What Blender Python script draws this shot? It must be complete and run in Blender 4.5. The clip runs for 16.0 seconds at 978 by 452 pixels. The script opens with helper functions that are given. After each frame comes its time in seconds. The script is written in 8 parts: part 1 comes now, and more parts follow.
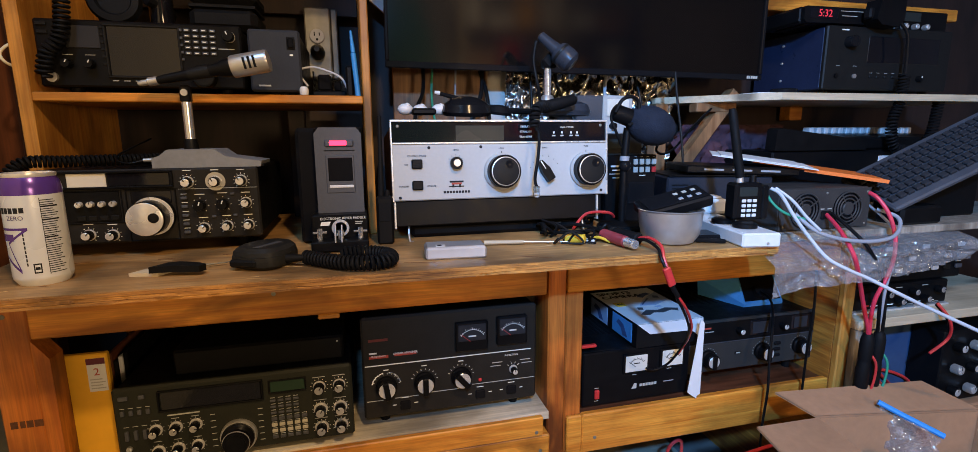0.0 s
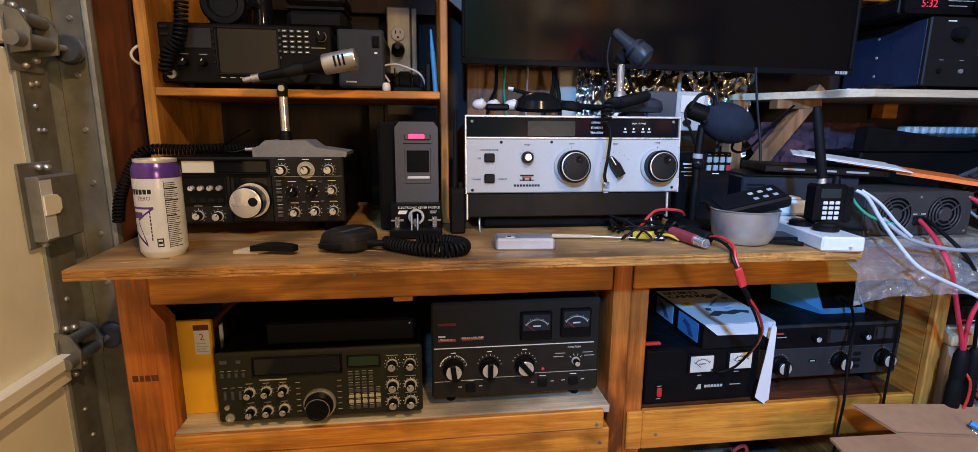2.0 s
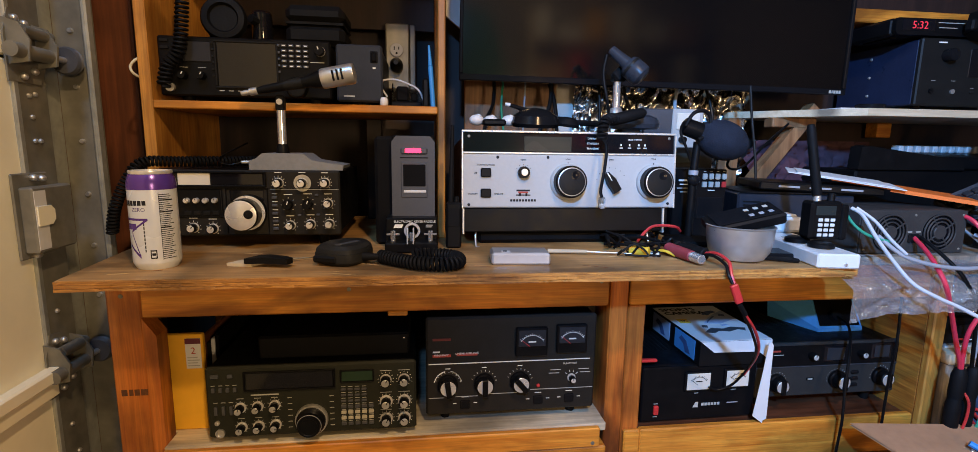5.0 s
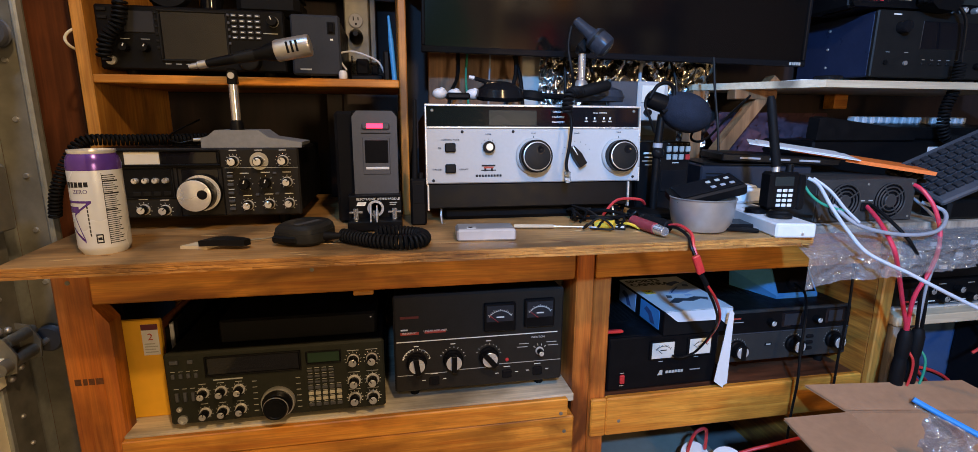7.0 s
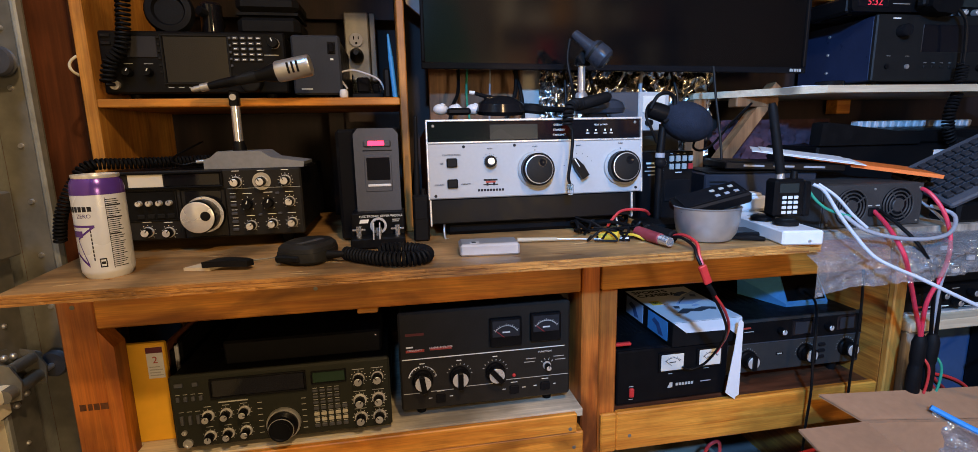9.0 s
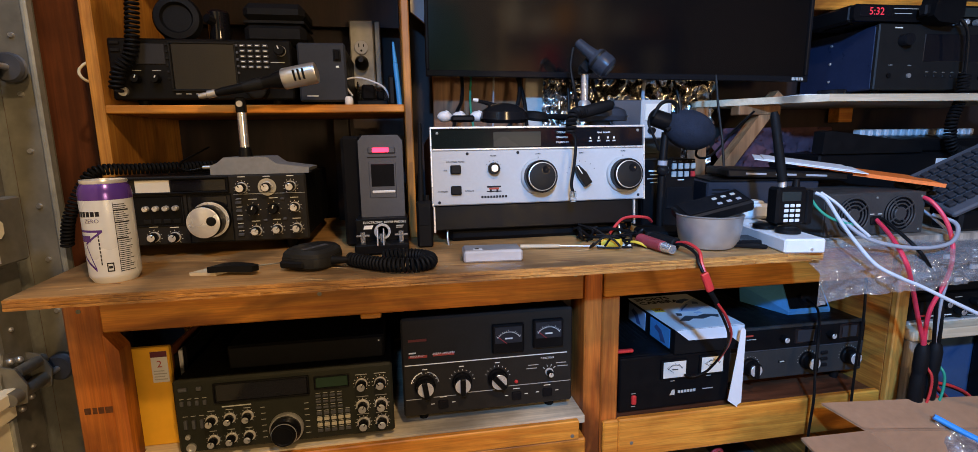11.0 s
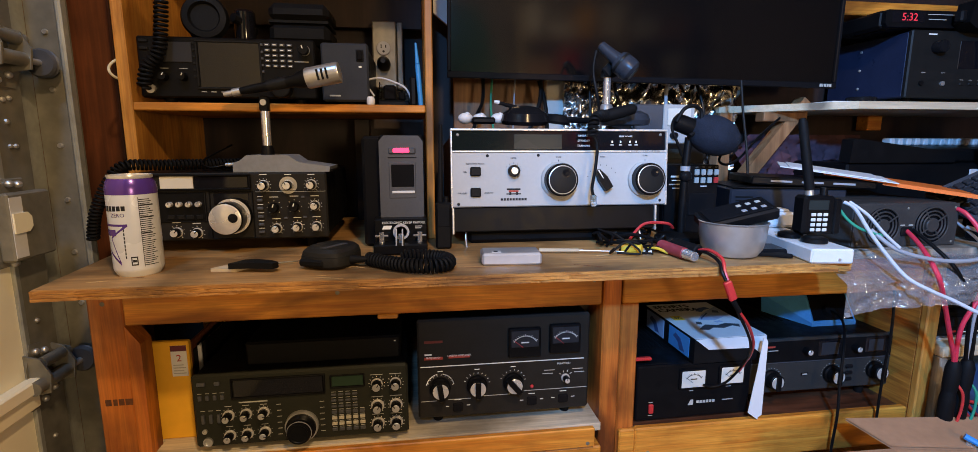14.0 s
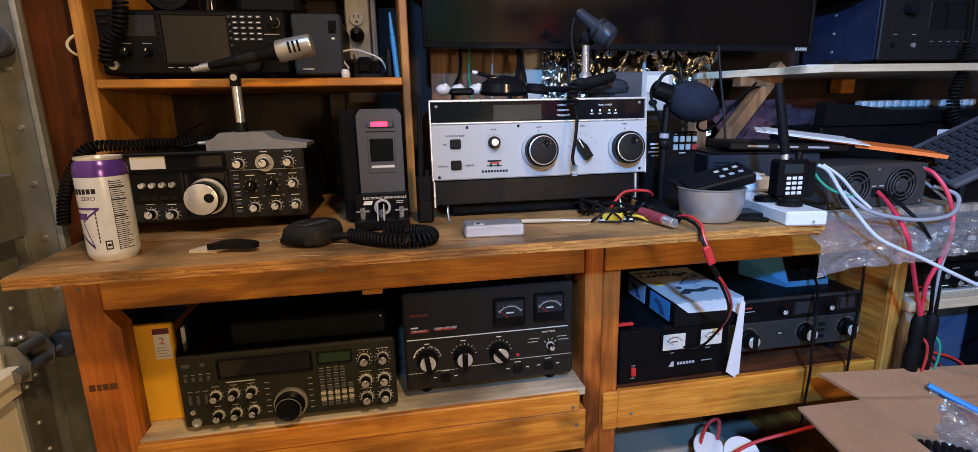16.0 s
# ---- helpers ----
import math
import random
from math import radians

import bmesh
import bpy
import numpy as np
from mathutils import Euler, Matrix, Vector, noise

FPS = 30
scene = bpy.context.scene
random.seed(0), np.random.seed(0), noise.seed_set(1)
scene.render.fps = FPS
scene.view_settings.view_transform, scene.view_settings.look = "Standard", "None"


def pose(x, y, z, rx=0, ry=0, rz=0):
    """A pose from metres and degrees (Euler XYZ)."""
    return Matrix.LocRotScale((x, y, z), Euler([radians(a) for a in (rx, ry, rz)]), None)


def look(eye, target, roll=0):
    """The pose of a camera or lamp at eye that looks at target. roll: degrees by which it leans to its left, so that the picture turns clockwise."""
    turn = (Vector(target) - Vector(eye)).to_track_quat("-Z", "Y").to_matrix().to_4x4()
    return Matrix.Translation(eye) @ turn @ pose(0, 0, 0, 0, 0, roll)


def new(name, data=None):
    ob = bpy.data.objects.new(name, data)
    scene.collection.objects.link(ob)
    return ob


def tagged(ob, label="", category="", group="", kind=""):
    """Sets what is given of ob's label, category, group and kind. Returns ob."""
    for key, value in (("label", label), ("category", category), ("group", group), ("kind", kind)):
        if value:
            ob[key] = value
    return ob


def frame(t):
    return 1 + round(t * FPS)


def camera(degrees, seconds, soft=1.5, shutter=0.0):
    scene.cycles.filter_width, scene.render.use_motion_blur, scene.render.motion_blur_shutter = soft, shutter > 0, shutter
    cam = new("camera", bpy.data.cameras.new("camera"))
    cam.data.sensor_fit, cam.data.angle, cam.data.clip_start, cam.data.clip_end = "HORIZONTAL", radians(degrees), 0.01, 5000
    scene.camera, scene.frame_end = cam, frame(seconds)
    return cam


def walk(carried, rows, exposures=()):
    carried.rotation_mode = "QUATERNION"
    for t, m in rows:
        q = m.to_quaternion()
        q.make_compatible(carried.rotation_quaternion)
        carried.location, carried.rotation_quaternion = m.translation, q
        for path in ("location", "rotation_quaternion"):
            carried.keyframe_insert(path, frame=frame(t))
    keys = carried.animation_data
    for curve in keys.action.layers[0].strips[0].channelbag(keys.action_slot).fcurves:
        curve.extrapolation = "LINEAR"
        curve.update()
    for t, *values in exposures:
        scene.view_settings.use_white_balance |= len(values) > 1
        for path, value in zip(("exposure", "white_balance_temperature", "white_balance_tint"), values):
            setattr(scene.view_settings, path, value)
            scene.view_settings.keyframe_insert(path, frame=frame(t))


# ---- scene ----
cam = camera(88.1, 16.0, soft=0.5)
PATH = [
    (0, (0.005, -0.761, 1.008), (0.492, 1.145, 0.647), -0.3),
    (0.5, (-0.001, -0.777, 1.018), (0.363, 1.14, 0.576), -1.1),
    (1, (-0.006, -0.779, 1.012), (0.329, 1.149, 0.596), 0.2),
    (1.5, (-0.013, -0.789, 1.011), (0.24, 1.156, 0.618), 0.5),
    (2, (-0.014, -0.789, 1.011), (0.232, 1.159, 0.626), 0.4),
    (2.5, (-0.01, -0.788, 1.018), (0.265, 1.159, 0.654), -0.5),
    (3, (-0.01, -0.792, 1.021), (0.28, 1.157, 0.682), -0.6),
    (3.5, (-0.011, -0.782, 1.016), (0.268, 1.169, 0.68), 0.1),
    (6, (-0.01, -0.792, 1.007), (0.247, 1.166, 0.692), 1.0),
    (6.5, (-0.001, -0.785, 1.007), (0.314, 1.152, 0.622), 1.0),
    (7, (0.002, -0.78, 1.007), (0.367, 1.142, 0.591), 0.4),
    (7.5, (0.02, -0.772, 1.012), (0.427, 1.143, 0.604), -1.7),
    (8, (0.015, -0.771, 1.011), (0.406, 1.148, 0.608), -1.4),
    (8.5, (0.009, -0.773, 1.01), (0.368, 1.156, 0.626), -1.1),
    (9, (0.007, -0.776, 1.008), (0.353, 1.16, 0.644), -1.1),
    (11.5, (0.004, -0.781, 1.011), (0.34, 1.161, 0.67), -0.7),
    (12, (0.005, -0.781, 1.009), (0.348, 1.16, 0.667), -0.2),
    (12.5, (0.005, -0.78, 1.01), (0.344, 1.161, 0.67), -0.1),
    (13, (0.0, -0.783, 1.007), (0.332, 1.162, 0.676), 0.0),
    (13.5, (-0.006, -0.765, 1.005), (0.323, 1.182, 0.689), 0.4),
    (14, (-0.002, -0.774, 1.009), (0.278, 1.179, 0.679), 0.1),
    (14.5, (-0.019, -0.775, 1.002), (0.281, 1.164, 0.613), 1.6),
    (15, (-0.008, -0.774, 1.005), (0.338, 1.156, 0.607), 0.7),
    (15.5, (0.001, -0.774, 1.01), (0.362, 1.153, 0.617), -0.9),
    (16, (-0.003, -0.774, 1.009), (0.344, 1.147, 0.571), -1.2),
]
walk(cam, [(t, look(e, g, r)) for t, e, g, r in PATH])

# ---- world, lamps, exposure ----
world = bpy.data.worlds.new("world")
scene.world = world
world.use_nodes = True
world.node_tree.nodes["Background"].inputs[0].default_value = (0.5, 0.6, 0.8, 1)
world.node_tree.nodes["Background"].inputs[1].default_value = 0.004
scene.view_settings.exposure = 0.0


def area_lamp(name, eye, target, size, power, colour):
    data = bpy.data.lights.new(name, "AREA")
    data.shape, data.size, data.energy, data.color = "DISK", size, power, colour
    ob = new(name, data)
    ob.matrix_world = look(eye, target)
    return ob


area_lamp("warm_bulb_light", (0.30, -1.15, 2.2), (-0.25, 0.2, 0.7), 0.10, 20, (1.0, 0.67, 0.35))
# Added warm fill, no fixture: brightens the apron, door and lower shelves.
area_lamp("low_fill_light", (0.85, -2.5, 1.12), (-0.35, 0.2, 0.6), 0.4, 20, (1.0, 0.68, 0.36))
# Added blue fill from overhead, tints the gear at upper left.
area_lamp("cool_fill_light", (-0.50, -0.62, 2.3), (-0.15, 0.3, 1.0), 0.2, 10, (0.20, 0.50, 1.0))
# Unseen fill added so the rear wall reflects in the television.
area_lamp("rear_fill_light", (1.0, -1.9, 2.35), (1.1, -3.3, 1.3), 0.15, 26, (1.0, 0.72, 0.42))
spot = bpy.data.lights.new("cool_spot_light", "SPOT")
spot.energy, spot.color, spot.spot_size, spot.spot_blend, spot.shadow_soft_size = 330, (0.16, 0.45, 1.0), radians(80), 0.9, 0.05
new("cool_spot_light", spot).matrix_world = look((-0.10, -1.60, 1.80), (1.42, 0.22, 1.00))


# ---- materials ----
def material(name, colour, rough=0.5, metal=0.0, grain=40.0, vary=0.15, bump=0.1, stain=0.0, alpha=None):
    """Two scales of noise over a base colour, with fine relief."""
    m = bpy.data.materials.new(name)
    m.use_nodes = True
    nt = m.node_tree
    n, l = nt.nodes, nt.links
    b = n["Principled BSDF"]
    co = n.new("ShaderNodeTexCoord")
    a = n.new("ShaderNodeTexNoise")
    a.inputs["Scale"].default_value, a.inputs["Detail"].default_value = grain, 6
    c = n.new("ShaderNodeTexNoise")
    c.inputs["Scale"].default_value, c.inputs["Detail"].default_value = grain * 0.12, 3
    l.new(co.outputs["Object"], a.inputs["Vector"])
    l.new(co.outputs["Object"], c.inputs["Vector"])
    mix = n.new("ShaderNodeMath")
    mix.operation = "ADD"
    l.new(a.outputs["Fac"], mix.inputs[0])
    l.new(c.outputs["Fac"], mix.inputs[1])
    r = n.new("ShaderNodeMapRange")
    r.inputs["From Min"].default_value, r.inputs["From Max"].default_value = 0.6, 1.4
    r.inputs["To Min"].default_value, r.inputs["To Max"].default_value = 1 - vary, 1 + vary
    l.new(mix.outputs[0], r.inputs["Value"])
    v = n.new("ShaderNodeVectorMath")
    v.operation = "SCALE"
    v.inputs[0].default_value = colour
    l.new(r.outputs[0], v.inputs["Scale"])
    l.new(v.outputs[0], b.inputs["Base Color"])
    rr = n.new("ShaderNodeMapRange")
    rr.inputs["From Min"].default_value, rr.inputs["From Max"].default_value = 0.3, 0.7
    rr.inputs["To Min"].default_value, rr.inputs["To Max"].default_value = max(0.02, rough - 0.08), min(1, rough + 0.1)
    l.new(c.outputs["Fac"], rr.inputs["Value"])
    l.new(rr.outputs[0], b.inputs["Roughness"])
    b.inputs["Metallic"].default_value = metal
    if max(colour) < 0.06:
        b.inputs["Specular IOR Level"].default_value = 0.13
    if bump:
        bp = n.new("ShaderNodeBump")
        bp.inputs["Strength"].default_value, bp.inputs["Distance"].default_value = bump, 0.002
        l.new(a.outputs["Fac"], bp.inputs["Height"])
        l.new(bp.outputs[0], b.inputs["Normal"])
    if alpha:
        b.inputs["Transmission Weight"].default_value = alpha
    return m


def wood(name, light, dark, axis=0, scale=9.0, rough=0.5, knots=True, dirt=0.3, stain=0.7, fine=0.16):
    """Sawn timber: stretched grain along one axis, growth rings, knots and grime."""
    m = bpy.data.materials.new(name)
    m.use_nodes = True
    nt = m.node_tree
    n, l = nt.nodes, nt.links
    b = n["Principled BSDF"]
    co = n.new("ShaderNodeTexCoord")
    mp = n.new("ShaderNodeMapping")
    sc = [scale * 2.2] * 3
    sc[axis] = scale * 0.16
    mp.inputs["Scale"].default_value = sc
    inf = n.new("ShaderNodeObjectInfo")
    off = n.new("ShaderNodeVectorMath")
    off.operation = "ADD"
    l.new(co.outputs["Object"], off.inputs[0])
    l.new(inf.outputs["Random"], off.inputs[1])
    l.new(off.outputs[0], mp.inputs["Vector"])
    a = n.new("ShaderNodeTexNoise")
    a.inputs["Scale"].default_value, a.inputs["Detail"].default_value, a.inputs["Distortion"].default_value = 3.0, 7, 1.2
    l.new(mp.outputs[0], a.inputs["Vector"])
    w = n.new("ShaderNodeTexWave")
    w.wave_type = "RINGS"
    w.inputs["Scale"].default_value, w.inputs["Distortion"].default_value, w.inputs["Detail"].default_value = 1.1, 5.0, 3
    l.new(mp.outputs[0], w.inputs["Vector"])
    s = n.new("ShaderNodeMath")
    s.operation = "MULTIPLY_ADD"
    s.inputs[1].default_value = 0.07
    l.new(w.outputs["Fac"], s.inputs[0])
    l.new(a.outputs["Fac"], s.inputs[2])
    ramp = n.new("ShaderNodeValToRGB")
    e = ramp.color_ramp.elements
    e[0].position, e[0].color = 0.34, (*light, 1)
    e[1].position, e[1].color = 0.74, (*dark, 1)
    l.new(s.outputs[0], ramp.inputs["Fac"])
    g = n.new("ShaderNodeTexNoise")
    g.inputs["Scale"].default_value, g.inputs["Detail"].default_value = 7.0, 8
    l.new(off.outputs[0], g.inputs["Vector"])
    gr = n.new("ShaderNodeMapRange")
    gr.inputs["From Min"].default_value, gr.inputs["From Max"].default_value = 0.44, 0.64
    gr.inputs["To Min"].default_value, gr.inputs["To Max"].default_value = 1.0, 1.0 - dirt
    l.new(g.outputs["Fac"], gr.inputs["Value"])
    fm = n.new("ShaderNodeMapping")
    fs = [scale * 26.0] * 3
    fs[axis] = scale * 0.9
    fm.inputs["Scale"].default_value = fs
    l.new(off.outputs[0], fm.inputs["Vector"])
    fn = n.new("ShaderNodeTexNoise")
    fn.inputs["Scale"].default_value, fn.inputs["Detail"].default_value = 1.6, 4
    l.new(fm.outputs[0], fn.inputs["Vector"])
    fr = n.new("ShaderNodeMapRange")
    fr.inputs["From Min"].default_value, fr.inputs["From Max"].default_value = 0.36, 0.62
    fr.inputs["To Min"].default_value, fr.inputs["To Max"].default_value = 1.0 - fine, 1.0 + fine * 0.5
    l.new(fn.outputs["Fac"], fr.inputs["Value"])
    fx = n.new("ShaderNodeMath")
    fx.operation = "MULTIPLY"
    l.new(fr.outputs[0], fx.inputs[0])
    l.new(gr.outputs[0], fx.inputs[1])
    gr = fx
    v = n.new("ShaderNodeVectorMath")
    v.operation = "SCALE"
    l.new(ramp.outputs["Color"], v.inputs[0])
    if knots:
        km = n.new("ShaderNodeMapping")
        ks = [9.0] * 3
        ks[axis] = 3.2
        km.inputs["Scale"].default_value = ks
        l.new(off.outputs[0], km.inputs["Vector"])
        vo = n.new("ShaderNodeTexVoronoi")
        vo.inputs["Scale"].default_value = 0.75
        l.new(km.outputs[0], vo.inputs["Vector"])
        kr = n.new("ShaderNodeMapRange")
        kr.inputs["From Min"].default_value, kr.inputs["From Max"].default_value = 0.08, 0.20
        kr.inputs["To Min"].default_value, kr.inputs["To Max"].default_value = 0.28, 1.0
        l.new(vo.outputs["Distance"], kr.inputs["Value"])
        kx = n.new("ShaderNodeMath")
        kx.operation = "MULTIPLY"
        l.new(kr.outputs[0], kx.inputs[0])
        l.new(gr.outputs[0], kx.inputs[1])
        l.new(kx.outputs[0], v.inputs["Scale"])
    else:
        l.new(gr.outputs[0], v.inputs["Scale"])
    sn = n.new("ShaderNodeTexNoise")
    sn.inputs["Scale"].default_value, sn.inputs["Detail"].default_value, sn.inputs["Distortion"].default_value = 6.5, 9, 0.8
    sm = n.new("ShaderNodeMapping")
    sm.inputs["Scale"].default_value = [0.35 if i == axis else 1.0 for i in range(3)]
    sm.inputs["Location"].default_value = (3.1, 1.7, 5.3)
    l.new(off.outputs[0], sm.inputs["Vector"])
    l.new(sm.outputs[0], sn.inputs["Vector"])
    sr = n.new("ShaderNodeMapRange")
    sr.inputs["From Min"].default_value, sr.inputs["From Max"].default_value = 0.54, 0.64
    sr.inputs["To Max"].default_value = stain
    l.new(sn.outputs["Fac"], sr.inputs["Value"])
    sx = n.new("ShaderNodeMix")
    sx.data_type = "RGBA"
    sx.inputs[7].default_value = (*[c * 0.28 for c in dark], 1)
    l.new(sr.outputs[0], sx.inputs[0])
    l.new(v.outputs[0], sx.inputs[6])
    l.new(sx.outputs[2], b.inputs["Base Color"])
    b.inputs["Roughness"].default_value = rough
    bp = n.new("ShaderNodeBump")
    bp.inputs["Strength"].default_value, bp.inputs["Distance"].default_value = 0.25, 0.001
    l.new(s.outputs[0], bp.inputs["Height"])
    l.new(bp.outputs[0], b.inputs["Normal"])
    return m


def glow(name, colour, power):
    m = bpy.data.materials.new(name)
    m.use_nodes = True
    b = m.node_tree.nodes["Principled BSDF"]
    b.inputs["Base Color"].default_value = (*[c * 0.2 for c in colour], 1)
    b.inputs["Emission Color"].default_value = (*colour, 1)
    b.inputs["Emission Strength"].default_value = power
    return m


def clear(name, colour=(1, 1, 1), rough=0.05, ior=1.45):
    m = bpy.data.materials.new(name)
    m.use_nodes = True
    b = m.node_tree.nodes["Principled BSDF"]
    b.inputs["Base Color"].default_value = (*colour, 1)
    b.inputs["Roughness"].default_value, b.inputs["IOR"].default_value = rough, ior
    b.inputs["Transmission Weight"].default_value = 1.0
    return m


PINE_X = wood("pine_along", (0.78, 0.33, 0.042), (0.52, 0.16, 0.014), 0, dirt=0.35, stain=0.75)
PINE_Z = wood("pine_upright", (0.70, 0.33, 0.060), (0.48, 0.17, 0.022), 2, dirt=0.3, stain=0.6)
LEG_WOOD = wood("reddish_dirty_pine", (0.60, 0.19, 0.028), (0.36, 0.085, 0.010), 2, dirt=0.45, stain=0.9)
PINE_Y = wood("pine_deep", (0.60, 0.24, 0.034), (0.33, 0.10, 0.012), 1)
PLY_TOP = wood("worn_plywood", (0.49, 0.28, 0.105), (0.36, 0.185, 0.062), 0, 5.0, 0.5, False, 0.6, 0.75, 0.22)
PLY_EDGE = wood("plywood_edge", (0.66, 0.31, 0.07), (0.20, 0.07, 0.015), 0, 22.0, 0.6, False, 0.5, 0.9)
RED_WOOD = wood("red_stained_wood", (0.19, 0.056, 0.020), (0.10, 0.028, 0.010), 2, 6.0, 0.6)
# Near-black colour holds the shade behind the shelves and under the bench.
SHADED_WOOD = wood("shaded_plywood", (0.034, 0.015, 0.011), (0.017, 0.008, 0.006), 2, 4.0, 0.6)
WALL_PLY = wood("wall_plywood", (0.36, 0.19, 0.085), (0.20, 0.09, 0.035), 2, 5.0, 0.55)
BROWN_SHELF = wood("dark_varnished_wood", (0.16, 0.055, 0.025), (0.07, 0.025, 0.012), 0, 8.0, 0.3)
PALE_WOOD = wood("pale_planed_wood", (0.66, 0.55, 0.38), (0.52, 0.42, 0.27), 0, 8.0, 0.5, dirt=0.15, stain=0.2, fine=0.06)
GREY_WOOD = wood("weathered_wood", (0.42, 0.36, 0.28), (0.26, 0.21, 0.16), 2, 7.0, 0.7)
CONCRETE = material("concrete_floor", (0.17, 0.16, 0.15), 0.8, 0, 14, 0.25, 0.3)
DARK_CEIL = material("ceiling_board", (0.20, 0.18, 0.16), 0.8, 0, 10, 0.15, 0.1)
PLASTER = material("garage_wallboard", (0.22, 0.20, 0.18), 0.8, 0, 12, 0.15, 0.1)
WHITE_SHELF = wood("worn_white_paint", (0.80, 0.71, 0.54), (0.62, 0.52, 0.36), 0, 6.0, 0.55, False, 0.5, 0.55)
CREAM = material("cream_door_paint", (0.86, 0.80, 0.60), 0.5, 0, 9, 0.12, 0.1)
GALV = material("galvanised_steel", (0.36, 0.37, 0.34), 0.45, 0.5, 60, 0.25, 0.05)
OLD_STEEL = material("dull_stained_steel", (0.22, 0.21, 0.175), 0.5, 0.45, 35, 0.35, 0.15)
BLACK = material("black_plastic", (0.0045, 0.0045, 0.0050), 0.40, 0, 220, 0.2, 0.08)
SOFT_BLACK = material("matt_black_rubber", (0.0045, 0.0045, 0.0050), 0.62, 0, 260, 0.2, 0.2)
GLOSS_BLACK = material("gloss_black_plastic", (0.008, 0.008, 0.009), 0.12, 0, 30, 0.1, 0.0)
PANEL_GREY = material("dark_grey_panel", (0.013, 0.0127, 0.0122), 0.45, 0.1, 300, 0.15, 0.06)
PANEL_BROWN = material("charcoal_brown_panel", (0.020, 0.0185, 0.017), 0.45, 0.1, 300, 0.15, 0.06)
CASE_GREY = material("dark_case_paint", (0.0058, 0.0058, 0.0062), 0.45, 0.1, 350, 0.2, 0.15)
PANEL_BLACK = material("black_panel_paint", (0.0050, 0.0050, 0.0056), 0.38, 0.05, 300, 0.2, 0.08)
SCREEN = material("dark_glass_window", (0.006, 0.006, 0.008), 0.06, 0, 5, 0.05, 0.0)
TV_SCREEN = material("tv_glass", (0.003, 0.003, 0.0035), 0.09, 0, 3, 0.05, 0.0)
SCREEN.node_tree.nodes["Principled BSDF"].inputs["Specular IOR Level"].default_value = 0.5
TV_SCREEN.node_tree.nodes["Principled BSDF"].inputs["Specular IOR Level"].default_value = 0.6
AMP_WHITE = material("pale_grey_enamel", (0.41, 0.41, 0.40), 0.52, 0, 160, 0.05, 0.05)
GREY_PAINT = material("mid_grey_plastic", (0.055, 0.058, 0.068), 0.5, 0, 240, 0.1, 0.1)
MIC_GREY = material("slate_grey_paint", (0.20, 0.21, 0.23), 0.5, 0.1, 160, 0.12, 0.1)
ALU = material("turned_aluminium", (0.84, 0.82, 0.78), 0.28, 0.6, 120, 0.1, 0.03)
CHROME = material("chrome", (0.80, 0.80, 0.81), 0.14, 0.82, 40, 0.06, 0.0)
STEEL = material("brushed_steel", (0.60, 0.59, 0.57), 0.34, 0.78, 70, 0.15, 0.03)
WHITE = material("white_plastic", (0.64, 0.64, 0.64), 0.4, 0, 90, 0.06, 0.04)
LEGEND = material("white_legend_ink", (0.80, 0.80, 0.76), 0.6, 0, 90, 0.1, 0.0)
DIM_LEGEND = material("faded_legend_ink", (0.42, 0.42, 0.39), 0.6, 0, 90, 0.1, 0.0)
DARK_INK = material("black_ink", (0.02, 0.02, 0.022), 0.6, 0, 90, 0.1, 0.0)
RED = material("red_plastic", (0.52, 0.03, 0.03), 0.4, 0, 80, 0.12, 0.05)
RED_INK = material("red_ink", (0.42, 0.05, 0.03), 0.5, 0, 80, 0.1, 0.0)
PINK_WIRE = material("red_wire_insulation", (0.62, 0.035, 0.07), 0.38, 0, 70, 0.12, 0.03)
WHITE_WIRE = material("white_cable_jacket", (0.46, 0.48, 0.52), 0.45, 0, 70, 0.08, 0.03)
GREY_WIRE = material("grey_cable_jacket", (0.30, 0.31, 0.34), 0.45, 0, 70, 0.1, 0.03)
GREEN_WIRE = material("green_wire_insulation", (0.02, 0.26, 0.16), 0.45, 0, 70, 0.1, 0.03)
YELLOW = material("manila_envelope_paper", (0.82, 0.42, 0.02), 0.7, 0, 45, 0.08, 0.1)
YELLOW_PLUG = material("yellow_plastic", (0.72, 0.48, 0.04), 0.45, 0, 60, 0.1, 0.04)
PURPLE = material("purple_can_ink", (0.12, 0.05, 0.30), 0.25, 0.4, 60, 0.08, 0.0)
CAN_WHITE = material("white_can_lacquer", (0.68, 0.70, 0.72), 0.28, 0.15, 60, 0.05, 0.02)
ORANGE = material("orange_folder_card", (0.80, 0.17, 0.02), 0.6, 0, 60, 0.08, 0.05)
PAPER = material("white_paper", (0.70, 0.70, 0.70), 0.7, 0, 30, 0.05, 0.08)
CARD = material("brown_cardboard", (0.37, 0.19, 0.095), 0.75, 0, 60, 0.14, 0.15)
BLUE_BOX = material("blue_grey_enamel", (0.07, 0.28, 0.58), 0.45, 0, 130, 0.1, 0.08)
BLUE_CASE = material("blue_plastic_case", (0.035, 0.075, 0.17), 0.5, 0, 80, 0.12, 0.05)
BLUE = material("bright_blue_plastic", (0.03, 0.24, 0.62), 0.4, 0, 60, 0.1, 0.03)
